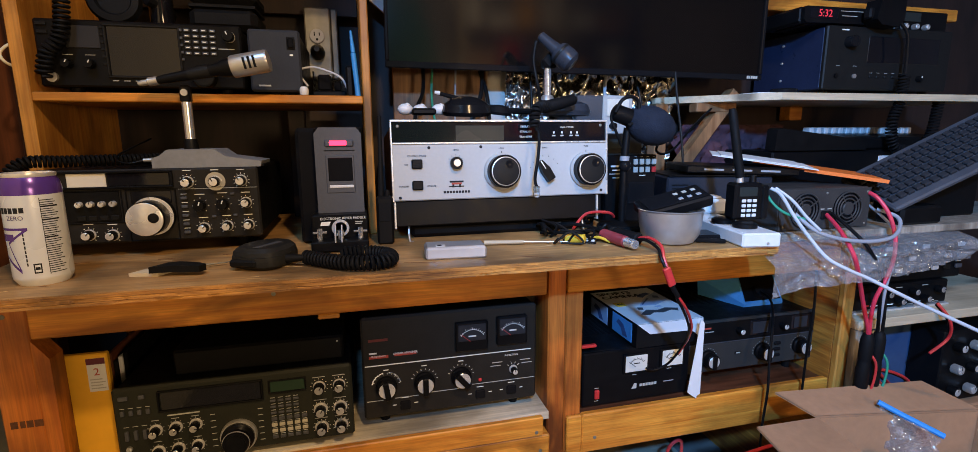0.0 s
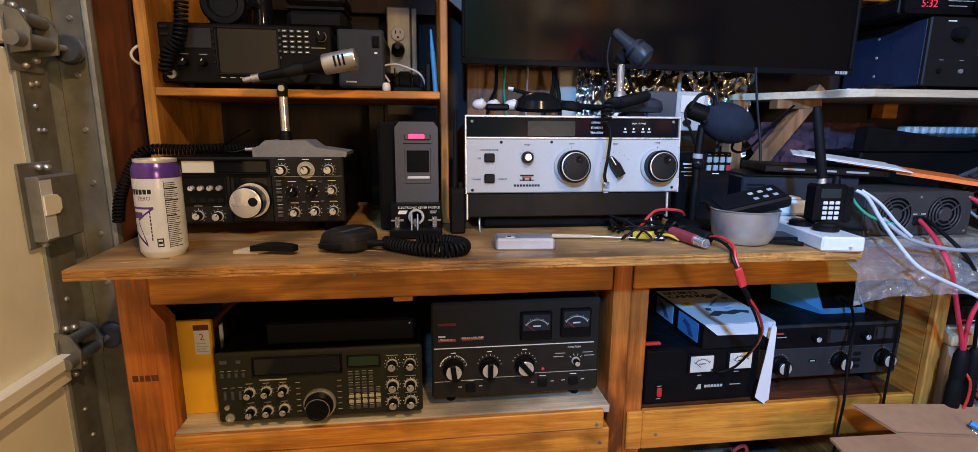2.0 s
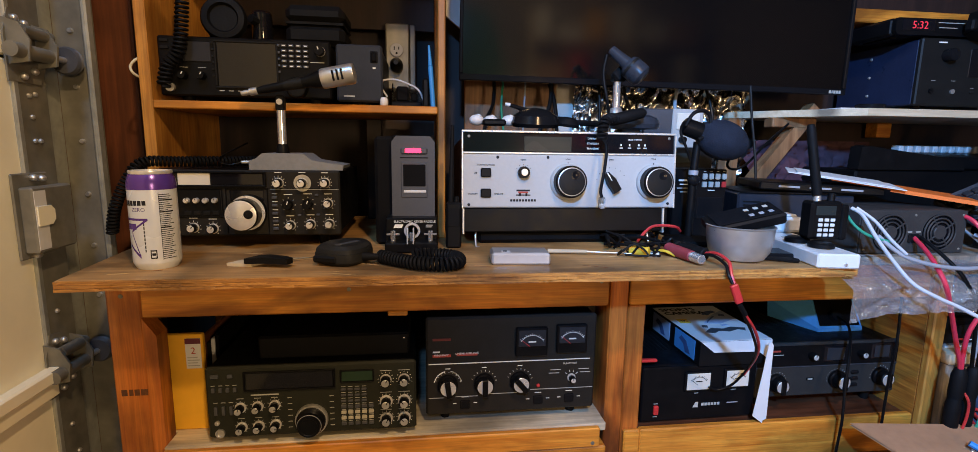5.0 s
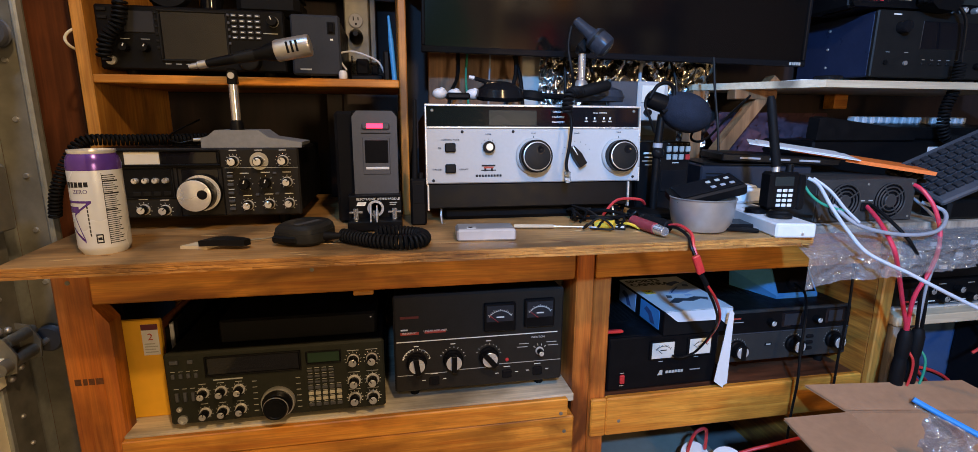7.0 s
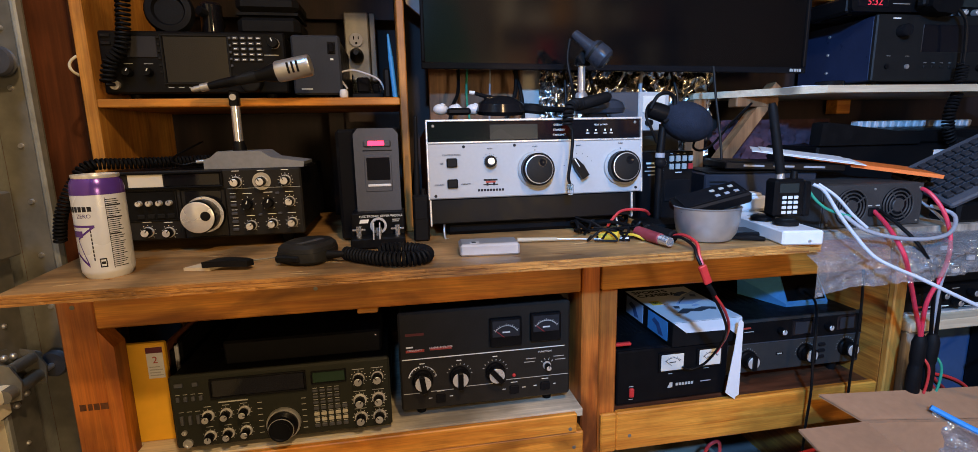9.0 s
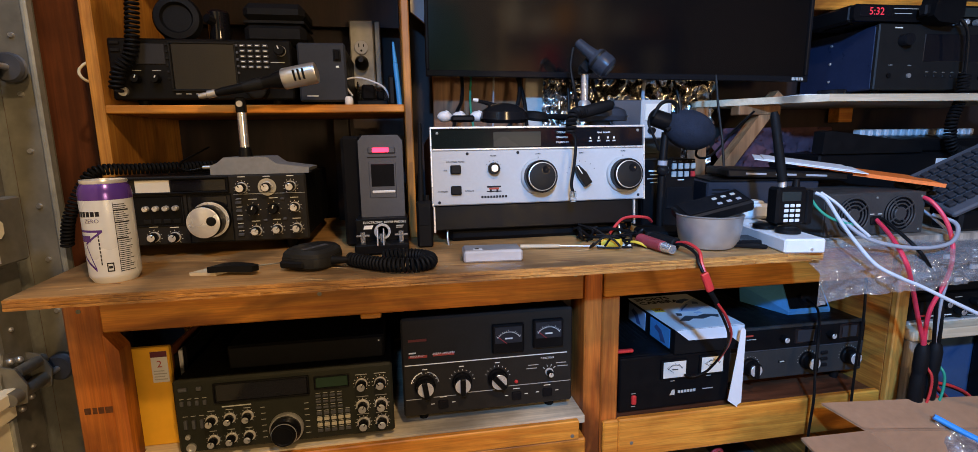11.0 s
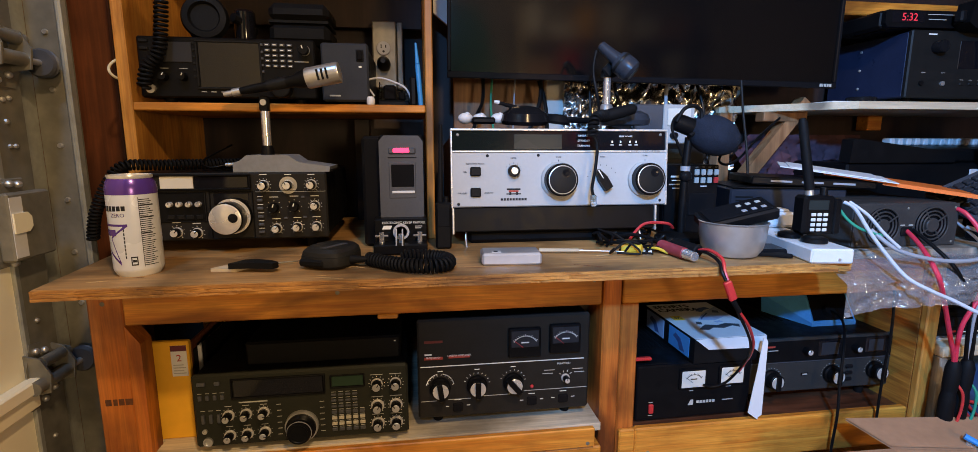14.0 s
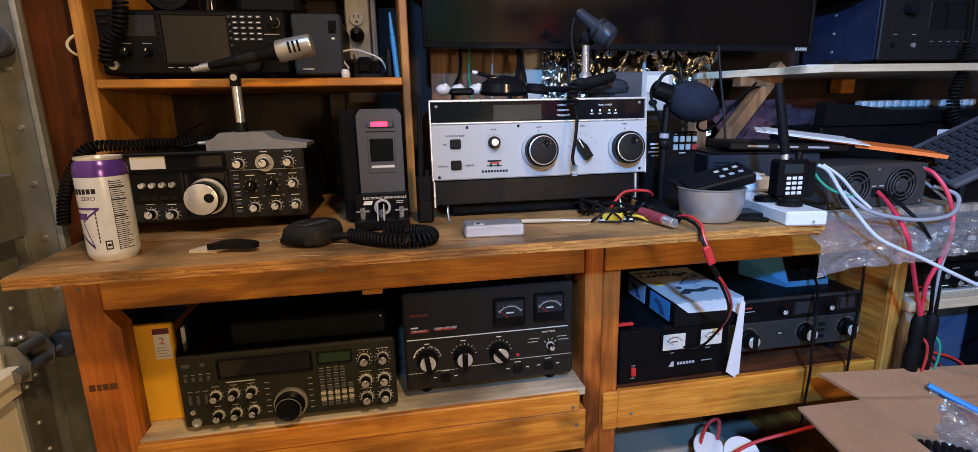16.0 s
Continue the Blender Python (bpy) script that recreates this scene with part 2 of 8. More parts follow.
FOAM = material("black_open_foam", (0.015, 0.019, 0.030), 0.95, 0, 420, 0.35, 0.7)
FOIL = material("crumpled_foil", (0.50, 0.48, 0.45), 0.24, 1.0, 55, 0.3, 0.25)
CLOTH = material("dusky_cloth", (0.075, 0.032, 0.045), 0.9, 0, 30, 0.3, 0.4)
LCD = material("unlit_lcd", (0.024, 0.028, 0.026), 0.25, 0, 30, 0.06, 0.0)
METER_FACE = material("ivory_meter_card", (0.66, 0.63, 0.55), 0.45, 0, 30, 0.05, 0.0)
METER_DARK = material("dark_meter_card", (0.028, 0.028, 0.031), 0.3, 0, 30, 0.08, 0.0)


def film_plastic(name):
    """Thin clear film: mostly see-through, a milky share and a creased gloss."""
    m = bpy.data.materials.new(name)
    m.use_nodes = True
    nt = m.node_tree
    n, l = nt.nodes, nt.links
    n.remove(n["Principled BSDF"])
    co, no, bp = n.new("ShaderNodeTexCoord"), n.new("ShaderNodeTexNoise"), n.new("ShaderNodeBump")
    no.inputs["Scale"].default_value, no.inputs["Detail"].default_value, no.inputs["Distortion"].default_value = 28.0, 3, 1.5
    bp.inputs["Strength"].default_value, bp.inputs["Distance"].default_value = 1.0, 0.02
    l.new(co.outputs["Object"], no.inputs["Vector"])
    l.new(no.outputs["Fac"], bp.inputs["Height"])
    tr, df, gl = n.new("ShaderNodeBsdfTransparent"), n.new("ShaderNodeBsdfDiffuse"), n.new("ShaderNodeBsdfGlossy")
    df.inputs["Color"].default_value, gl.inputs["Roughness"].default_value = (0.8, 0.8, 0.82, 1), 0.09
    l.new(bp.outputs[0], gl.inputs["Normal"])
    a, b = n.new("ShaderNodeMixShader"), n.new("ShaderNodeMixShader")
    a.inputs[0].default_value, b.inputs[0].default_value = 0.20, 0.32
    l.new(tr.outputs[0], a.inputs[1])
    l.new(df.outputs[0], a.inputs[2])
    l.new(a.outputs[0], b.inputs[1])
    l.new(gl.outputs[0], b.inputs[2])
    l.new(b.outputs[0], n["Material Output"].inputs["Surface"])
    return m


BAG = film_plastic("clear_plastic_film")
BOWL = material("dull_stainless_steel", (0.55, 0.55, 0.55), 0.36, 0.8, 50, 0.15, 0.03)
SATIN = material("satin_silver", (0.58, 0.58, 0.60), 0.35, 0.5, 60, 0.06, 0.02)
MILKY = material("milky_clear_acrylic", (0.75, 0.77, 0.80), 0.2, 0, 60, 0.05, 0.0, alpha=0.45)
ACRYLIC = clear("clear_acrylic", (0.95, 0.96, 0.97), 0.08, 1.45)
RED_LED = glow("red_led", (1.0, 0.02, 0.06), 6.0)
RED_DIGITS = glow("red_digits", (1.0, 0.05, 0.09), 0.8)


# ---- mesh helpers ----
class Geo:
    """Collects vertices and faces of one part."""

    def __init__(self):
        self.v, self.f = [], []

    def add(self, vs, fs):
        k = len(self.v)
        self.v += [tuple(p) for p in vs]
        self.f += [tuple(k + i for i in f) for f in fs]
        return self

    def box(self, x0, x1, y0, y1, z0, z1, b=0.0):
        lo, hi = (x0, y0, z0), (x1, y1, z1)
        b = min(b, *[(h - a) * 0.45 for a, h in zip(lo, hi)])
        if b <= 0:
            vs = [(x, y, z) for x in (x0, x1) for y in (y0, y1) for z in (z0, z1)]
            return self.add(vs, [(0, 1, 3, 2), (4, 6, 7, 5), (0, 4, 5, 1), (2, 3, 7, 6), (0, 2, 6, 4), (1, 5, 7, 3)])
        idx, vs = {}, []
        for c in range(8):
            s = ((c >> 2) & 1, (c >> 1) & 1, c & 1)
            for ax in range(3):
                p = []
                for i in range(3):
                    full = hi[i] if s[i] else lo[i]
                    p.append(full if i == ax else full + (-b if s[i] else b))
                idx[(s, ax)] = len(vs)
                vs.append(p)
        fs = []
        for ax in range(3):
            o = [i for i in range(3) if i != ax]
            for side in (0, 1):
                q = []
                for a, c in ((0, 0), (0, 1), (1, 1), (1, 0)):
                    s = [0, 0, 0]
                    s[ax], s[o[0]], s[o[1]] = side, a, c
                    q.append(idx[(tuple(s), ax)])
                fs.append(q)
            for a in (0, 1):
                for c in (0, 1):
                    s0, s1 = [0, 0, 0], [0, 0, 0]
                    s0[o[0]] = s1[o[0]] = a
                    s0[o[1]] = s1[o[1]] = c
                    s0[ax], s1[ax] = 0, 1
                    s0, s1 = tuple(s0), tuple(s1)
                    fs.append([idx[(s0, o[0])], idx[(s1, o[0])], idx[(s1, o[1])], idx[(s0, o[1])]])
        for c in range(8):
            s = ((c >> 2) & 1, (c >> 1) & 1, c & 1)
            fs.append([idx[(s, 0)], idx[(s, 1)], idx[(s, 2)]])
        return self.add(vs, fs)

    def lathe(self, base, axis, profile, seg=24):
        """Turns (radius, height) pairs round an axis from base; closed at both ends."""
        base, axis = Vector(base), Vector(axis).normalized()
        e1 = axis.orthogonal().normalized()
        e2 = axis.cross(e1)
        vs, fs = [], []
        for r, h in profile:
            for i in range(seg):
                a = 2 * math.pi * i / seg
                vs.append(base + axis * h + (e1 * math.cos(a) + e2 * math.sin(a)) * max(r, 1e-5))
        for j in range(len(profile) - 1):
            for i in range(seg):
                k = (i + 1) % seg
                fs.append((j * seg + i, j * seg + k, (j + 1) * seg + k, (j + 1) * seg + i))
        fs.append(tuple(range(seg)))
        fs.append(tuple((len(profile) - 1) * seg + i for i in range(seg)))
        return self.add(vs, fs)

    def rod(self, p0, p1, r, r1=None, seg=16, b=0.0):
        p0, p1 = Vector(p0), Vector(p1)
        h = (p1 - p0).length
        r1 = r if r1 is None else r1
        prof = [(r - b, 0), (r, b), (r1, h - b), (r1 - b, h)] if b else [(r, 0), (r1, h)]
        return self.lathe(p0, p1 - p0, prof, seg)

    def ball(self, c, rx, ry=None, rz=None, seg=20):
        ry, rz = ry or rx, rz or rx
        vs, fs, rings = [], [], seg // 2
        for j in range(rings + 1):
            t = math.pi * (j / rings)
            for i in range(seg):
                a = 2 * math.pi * i / seg
                rr = max(math.sin(t), 1e-4)
                vs.append((c[0] + rx * rr * math.cos(a), c[1] + ry * rr * math.sin(a), c[2] + rz * math.cos(t)))
        for j in range(rings):
            for i in range(seg):
                k = (i + 1) % seg
                fs.append((j * seg + i, j * seg + k, (j + 1) * seg + k, (j + 1) * seg + i))
        return self.add(vs, fs)

    def prism(self, outline, y0, y1):
        """An outline of (x, z) pushed from y0 to y1."""
        n = len(outline)
        vs = [(x, y0, z) for x, z in outline] + [(x, y1, z) for x, z in outline]
        fs = [tuple(range(n)), tuple(range(2 * n - 1, n - 1, -1))] + [(i, (i + 1) % n, n + (i + 1) % n, n + i) for i in range(n)]
        return self.add(vs, fs)

    def slab(self, outline, z0, z1):
        """An outline of (x, y) pushed from z0 to z1."""
        n = len(outline)
        vs = [(x, y, z0) for x, y in outline] + [(x, y, z1) for x, y in outline]
        fs = [tuple(range(n)), tuple(range(2 * n - 1, n - 1, -1))] + [(i, (i + 1) % n, n + (i + 1) % n, n + i) for i in range(n)]
        return self.add(vs, fs)

    def tube(self, pts, r, seg=8, fine=6):
        pts = spline(pts, fine)
        t0 = (pts[1] - pts[0]).normalized()
        e = t0.orthogonal().normalized()
        vs, fs = [], []
        for i, p in enumerate(pts):
            t = (pts[min(i + 1, len(pts) - 1)] - pts[max(i - 1, 0)]).normalized()
            e = (e - t * e.dot(t)).normalized()
            g = t.cross(e)
            for k in range(seg):
                a = 2 * math.pi * k / seg
                vs.append(p + (e * math.cos(a) + g * math.sin(a)) * r)
        for i in range(len(pts) - 1):
            for k in range(seg):
                m = (k + 1) % seg
                fs.append((i * seg + k, i * seg + m, (i + 1) * seg + m, (i + 1) * seg + k))
        fs += [tuple(range(seg)), tuple((len(pts) - 1) * seg + k for k in range(seg))]
        return self.add(vs, fs)

    def coil(self, pts, radius, r, pitch, seg=6, per=12):
        """A wire wound round a path."""
        pts = spline(pts, 10)
        run = [0.0]
        for a, b in zip(pts, pts[1:]):
            run.append(run[-1] + (b - a).length)
        n = max(8, int(run[-1] / pitch * per))
        e, out, j = (pts[1] - pts[0]).orthogonal().normalized(), [], 0
        for i in range(n + 1):
            s = run[-1] * i / n
            while j < len(run) - 2 and run[j + 1] < s:
                j += 1
            f = (s - run[j]) / max(run[j + 1] - run[j], 1e-9)
            p, t = pts[j].lerp(pts[j + 1], f), (pts[j + 1] - pts[j]).normalized()
            e = (e - t * e.dot(t)).normalized()
            g, a = t.cross(e), 2 * math.pi * i / per
            out.append(p + (e * math.cos(a) + g * math.sin(a)) * radius)
        return self.tube(out, r, seg, 1)

    def pillow(self, outline, rings):
        """An outline of (x, y) in rings of (scale, height): a rounded moulded body."""
        n = len(outline)
        cx, cy = sum(p[0] for p in outline) / n, sum(p[1] for p in outline) / n
        vs = [(cx + (x - cx) * k, cy + (y - cy) * k, z) for k, z in rings for x, y in outline]
        fs = [(j * n + i, j * n + (i + 1) % n, (j + 1) * n + (i + 1) % n, (j + 1) * n + i) for j in range(len(rings) - 1) for i in range(n)]
        fs += [tuple(range(n)), tuple((len(rings) - 1) * n + i for i in range(n))]
        return self.add(vs, fs)

    def moved(self, m):
        self.v = [tuple(m @ Vector(p)) for p in self.v]
        return self


def spline(pts, fine):
    pts = [Vector(p) for p in pts]
    if fine <= 1 or len(pts) < 3:
        return pts
    out = []
    for i in range(len(pts) - 1):
        a, b, c, d = pts[max(i - 1, 0)], pts[i], pts[i + 1], pts[min(i + 2, len(pts) - 1)]
        for k in range(fine):
            t = k / fine
            out.append(0.5 * ((2 * b) + (c - a) * t + (2 * a - 5 * b + 4 * c - d) * t * t + (3 * b - a - 3 * c + d) * t ** 3))
    return out + [pts[-1]]


def mesh_of(geo, mat, name):
    me = bpy.data.meshes.new(name)
    me.from_pydata(geo.v, [], geo.f)
    bm = bmesh.new()
    bm.from_mesh(me)
    bmesh.ops.recalc_face_normals(bm, faces=bm.faces)
    bm.to_mesh(me)
    bm.free()
    me.shade_smooth()
    me.set_sharp_from_angle(angle=radians(32))
    me.materials.append(mat)
    return me


def part(name, geo, mat, parent, label=""):
    ob = new(name, mesh_of(geo, mat, name))
    ob.parent = parent
    return tagged(ob, label)


def thing(name, label, category, m=None, group="", kind=""):
    ob = new(name)
    ob.empty_display_size = 0.02
    ob.matrix_world = m or Matrix()
    return tagged(ob, label, category, group, kind)


def solid(name, geo, mat, label, category="", kind="", group=""):
    """A thing of one mesh."""
    return tagged(new(name, mesh_of(geo, mat, name)), label, category, group, kind)


def lettering(text, size, mat, parent, m, align="CENTER", label="", name="lettering"):
    cu = bpy.data.curves.new("letters", "FONT")
    cu.body, cu.size, cu.align_x, cu.extrude = text, size, align, 0.0002
    cu.resolution_u = 2
    tmp = bpy.data.objects.new("letters", cu)
    me = bpy.data.meshes.new_from_object(tmp)
    bpy.data.objects.remove(tmp)
    me.materials.clear()
    me.materials.append(mat)
    ob = new(name, me)
    ob.parent = parent
    ob.matrix_local = m
    return tagged(ob, label)


class Front:
    """The front panel of a set: u runs right, v down, both 0 to 1; the face lies in y = 0 and looks to -y."""

    def __init__(self, ob, w, h, z0=0.0):
        self.ob, self.w, self.h, self.z0 = ob, w, h, z0
        self.bars = {}

    def p(self, u, v, y=0.0):
        return (u * self.w, y, self.z0 + self.h * (1 - v))

    def knob(self, u, v, r, d=0.016, mat=None, cap=None, skirt=None, turn=0, name="knob", pointer=True, seg=24):
        mat = mat or BLACK
        c = self.p(u, v)
        g = Geo()
        if skirt:
            part("skirt", Geo().lathe(c, (0, -1, 0), [(skirt, 0), (skirt, 0.0015), (skirt * 0.9, 0.003)], seg), ALU, self.ob)
        prof = [(r, 0), (r, d * 0.85), (r * 0.92, d)]
        g.lathe(c, (0, -1, 0), prof, seg)
        if 0.006 < r < 0.014:
            for i in range(18):
                a = 2 * math.pi * i / 18
                q = (c[0] + r * math.cos(a), c[1] - d * 0.45, c[2] + r * math.sin(a))
                g.rod((q[0], c[1] - 0.001, q[2]), (q[0], c[1] - d * 0.85, q[2]), r * 0.075, seg=5)
        k = part(name, g, mat, self.ob)
        if cap:
            part("cap", Geo().lathe((c[0], c[1] - d, c[2]), (0, -1, 0), [(r * 0.82, 0), (r * 0.82, 0.0006), (r * 0.74, 0.0011)], seg), cap, k)
        if pointer:
            a = radians(turn)
            s, t = math.sin(a), math.cos(a)
            q = Geo().box(-r * 0.09, r * 0.09, -d - 0.0017, -d + 0.001, r * 0.2, r * 0.9)
            q.moved(Matrix.Translation(c) @ Matrix.Rotation(a, 4, "Y"))
            part("pointer", q, DARK_INK if cap else LEGEND, k)
        return k

    def button(self, u, v, w, h, d=0.003, mat=None, name="button", b=0.0008):
        c = self.p(u, v)
        return part(name, Geo().box(c[0] - w / 2, c[0] + w / 2, -d, 0.001, c[2] - h / 2, c[2] + h / 2, b), mat or BLACK, self.ob)

    def window(self, u0, u1, v0, v1, mat, name="window", d=0.001, b=0.001, label=""):
        a, c = self.p(u0, v1), self.p(u1, v0)
        return part(name, Geo().box(a[0], c[0], -d, 0.002, a[2], c[2], b), mat, self.ob, label)

    def surround(self, u0, u1, v0, v1, mat, t=0.003, d=0.004, name="bezel"):
        a, c = self.p(u0, v1), self.p(u1, v0)
        g = Geo()
        g.box(a[0], c[0], -d, 0.001, a[2], a[2] + t, t * 0.3)
        g.box(a[0], c[0], -d, 0.001, c[2] - t, c[2], t * 0.3)
        g.box(a[0], a[0] + t, -d, 0.001, a[2] + t, c[2] - t, t * 0.3)
        g.box(c[0] - t, c[0], -d, 0.001, a[2] + t, c[2] - t, t * 0.3)
        return part(name, g, mat, self.ob)

    def bar(self, u, v, w, h=0.0012, mat=None, d=0.0006):
        """A stroke of unreadable legend."""
        c = self.p(u, v)
        mat = mat or LEGEND
        self.bars.setdefault(mat.name, (mat, Geo()))[1].box(c[0] - w / 2, c[0] + w / 2, -d, 0.0005, c[2] - h / 2, c[2] + h / 2)

    def ticks(self, u, v, r, n=9, a0=-140, a1=140, size=0.002, mat=None):
        c, mat = self.p(u, v), mat or LEGEND
        g = self.bars.setdefault(mat.name, (mat, Geo()))[1]
        for i in range(n):
            a = radians(a0 + (a1 - a0) * i / (n - 1))
            q = Geo().box(-0.0004, 0.0004, -0.0006, 0.0005, r, r + size)
            q.moved(Matrix.Translation(c) @ Matrix.Rotation(a, 4, "Y"))
            g.add(q.v, q.f)

    def text(self, s, u, v, size, mat=None, align="CENTER", label=""):
        c = self.p(u, v, -0.0008)
        lettering(s, size, mat or LEGEND, self.ob, Matrix.Translation(c) @ Matrix.Rotation(radians(90), 4, "X"), align, label)

    def flush(self):
        for mat, g in self.bars.values():
            tagged(part("legend", g, mat, self.ob), kind="stuff")
        self.bars = {}


def screw(ob, p, r=0.003, mat=None):
    part("screw", Geo().lathe(p, (0, -1, 0), [(r, 0), (r, 0.0008), (r * 0.6, 0.0016)], 10), mat or STEEL, ob)


STUD_WHITE = material("whitewashed_timber", (0.60, 0.58, 0.53), 0.7, 0, 25, 0.2, 0.15)

# ---- room ----
solid("floor", Geo().box(-2.4, 3.0, -3.4, 0.9, -0.1, 0.0), CONCRETE, "grey concrete garage floor", "floor", "structure")
solid("ceiling", Geo().box(-2.4, 3.0, -3.4, 0.9, 2.5, 2.6), DARK_CEIL, "dim board ceiling of the garage", "ceiling", "structure")
solid("wall_north", Geo().box(-2.4, 3.0, 0.70, 0.80, 0, 2.5), SHADED_WOOD, "plywood back wall, its shade put into a near-black colour", "wall", "structure")
solid("wall_south", Geo().box(-2.4, 3.0, -3.4, -3.3, 0, 2.5), PLASTER, "plain wallboard behind the viewer", "wall", "structure")
solid("wall_east", Geo().box(2.9, 3.0, -3.3, 0.70, 0, 2.5), PLASTER, "plain wallboard side wall", "wall", "structure")
solid("wall_west", Geo().box(-0.95, -0.85, 0.30, 0.70, 0, 2.5).box(-0.95, -0.85, -3.3, 0.30, 2.2, 2.5), RED_WOOD, "red-brown wood wall beside the garage door", "wall", "structure")
solid("wall_panel", Geo().box(0.10, 0.46, 0.605, 0.619, 0.805, 1.75, 0.002), WALL_PLY, "tan plywood panel on the back wall", "panel", "structure")
solid("wall_stud", Geo().box(0.345, 0.398, 0.578, 0.6045, 0.805, 1.75, 0.003), STUD_WHITE, "pale bare wall stud", "stud", "structure")

solid("tarpaulin", Geo().prism([(0.22, 0.9), (1.02, 0.9), (0.86, 1.5), (0.62, 2.25), (0.24, 2.3)], -3.298, -3.285), material("dark_green_canvas", (0.02, 0.16, 0.11), 0.7, 0, 25, 0.25, 0.3), "dark green canvas sheet hung on the rear wall", "tarpaulin")

GOUGE = material("dark_gouged_wood", (0.11, 0.030, 0.008), 0.6, 0, 160, 0.4, 0.1)
SCRAPE = material("bare_scraped_wood", (0.62, 0.44, 0.22), 0.7, 0, 160, 0.2, 0.1)

rack = thing("storage_rack", "plain wooden storage rack against the rear wall", "rack", pose(0.98, -3.295, 0))
for z in (0.55, 1.02, 1.48, 1.94):
    part("shelf_board", Geo().box(0, 1.85, 0, 0.30, z, z + 0.022, 0.003), WALL_PLY, rack)
for x in (-0.0405, 0.90, 1.8505):
    part("post", Geo().box(x, x + 0.04, 0.302, 0.34, 0, 2.2, 0.003), PALE_WOOD, rack)
bins = random.Random(4)
for z in (0.572, 1.042, 1.502, 1.962):
    x = 1.03
    while x < 2.60:
        w, h = bins.uniform(0.10, 0.26), bins.uniform(0.12, 0.36)
        mat, word = bins.choice(((CARD, "brown cardboard"), (RED, "red plastic"), (WHITE, "white plastic"), (BLUE_CASE, "blue plastic"), (BLACK, "black plastic"), (CARD, "brown cardboard"), (YELLOW, "yellow card")))
        solid("storage_box", Geo().box(x, x + w, -3.27, -3.03, z, z + h, 0.004), mat, word + " storage box on the rear wall rack", "box", "", "boxes on the rear rack")
        x += w + bins.uniform(0.01, 0.12)

# ---- workbench ----
bench = thing("workbench", "home-made pine workbench with a worn plywood top and open shelves below", "workbench")
top = [(-0.545, 0.0), (0.755, 0.0), (0.755, 0.66), (-0.60, 0.66)]
part("tabletop", Geo().slab(top, 0.7835, 0.80), PLY_TOP, bench, "scratched and stained plywood sheet")
chip = random.Random(3)
lip = Geo()
for z0, z1 in ((0.7838, 0.7884), (0.7888, 0.7940), (0.7944, 0.7993)):
    row, depth = [], 0.0
    for i in range(261):
        depth = 0.8 * depth + chip.uniform(-0.0007, 0.0007) + (chip.uniform(0.001, 0.003) if chip.random() < 0.05 else 0)
        row.append((-0.545 + i * 0.005, -0.0045 + min(0.004, max(-0.0005, depth))))
    for p, q in zip(row, row[1:]):
        lip.slab([p, q, (q[0], -0.0002), (p[0], -0.0002)], z0, z1)
part("edge", lip, PLY_EDGE, bench, "bare layered plywood edge")
part("apron", Geo().box(-0.513, 0.358, 0.150, 0.188, 0.689, 0.783, 0.003), PINE_X, bench)
part("apron", Geo().box(0.402, 1.0895, 0.150, 0.188, 0.689, 0.783, 0.003), PINE_X, bench)
part("leg", Geo().box(-0.571, -0.5135, 0.152, 0.190, 0.0, 0.783, 0.003), LEG_WOOD, bench)
part("leg_board", Geo().prism([(-0.5132, 0.0), (-0.491, 0.0), (-0.491, 0.655), (-0.5132, 0.688)], 0.150, 0.188), LEG_WOOD, bench)
part("leg", Geo().box(0.362, 0.400, 0.152, 0.241, 0.0, 0.783, 0.003), LEG_WOOD, bench)
part("leg", Geo().box(0.402, 0.440, 0.156, 0.245, 0.0, 0.688, 0.003), LEG_WOOD, bench)
part("leg", Geo().box(1.088, 1.120, 0.128, 0.145, 0.0, 0.783, 0.003), PINE_Z, bench)
part("side_board", Geo().box(1.0905, 1.106, 0.1455, 0.66, 0.0, 0.783, 0.002), PINE_Y, bench)
part("leg", Geo().box(-0.571, -0.482, 0.60, 0.64, 0.0, 0.783, 0.003), PINE_Z, bench)
part("lower_shelf", Geo().slab([(-0.4905, 0.1405), (0.361, 0.1405), (0.361, 0.66), (-0.59, 0.66), (-0.59, 0.195), (-0.4905, 0.195)], 0.424, 0.440), WHITE_SHELF, bench, "worn white-painted lower shelf")
part("lower_rail", Geo().box(-0.4905, 0.345, 0.127, 0.140, 0.396, 0.437, 0.002), PINE_X, bench)
part("lower_rail", Geo().box(-0.4905, 0.361, 0.131, 0.169, 0.300, 0.394, 0.003), PINE_X, bench)
part("lower_rail", Geo().box(0.4405, 1.09, 0.145, 0.1615, 0.326, 0.416, 0.003).box(0.405, 0.4402, 0.145, 0.1555, 0.326, 0.416, 0.003), PINE_X, bench)
part("lower_shelf", Geo().box(0.441, 1.085, 0.162, 0.66, 0.397, 0.413, 0.001), BROWN_SHELF, bench, "dark varnished lower shelf")
part("back_panel", Geo().box(-0.56, 1.09, 0.662, 0.672, 0.0, 0.78), SHADED_WOOD, bench)
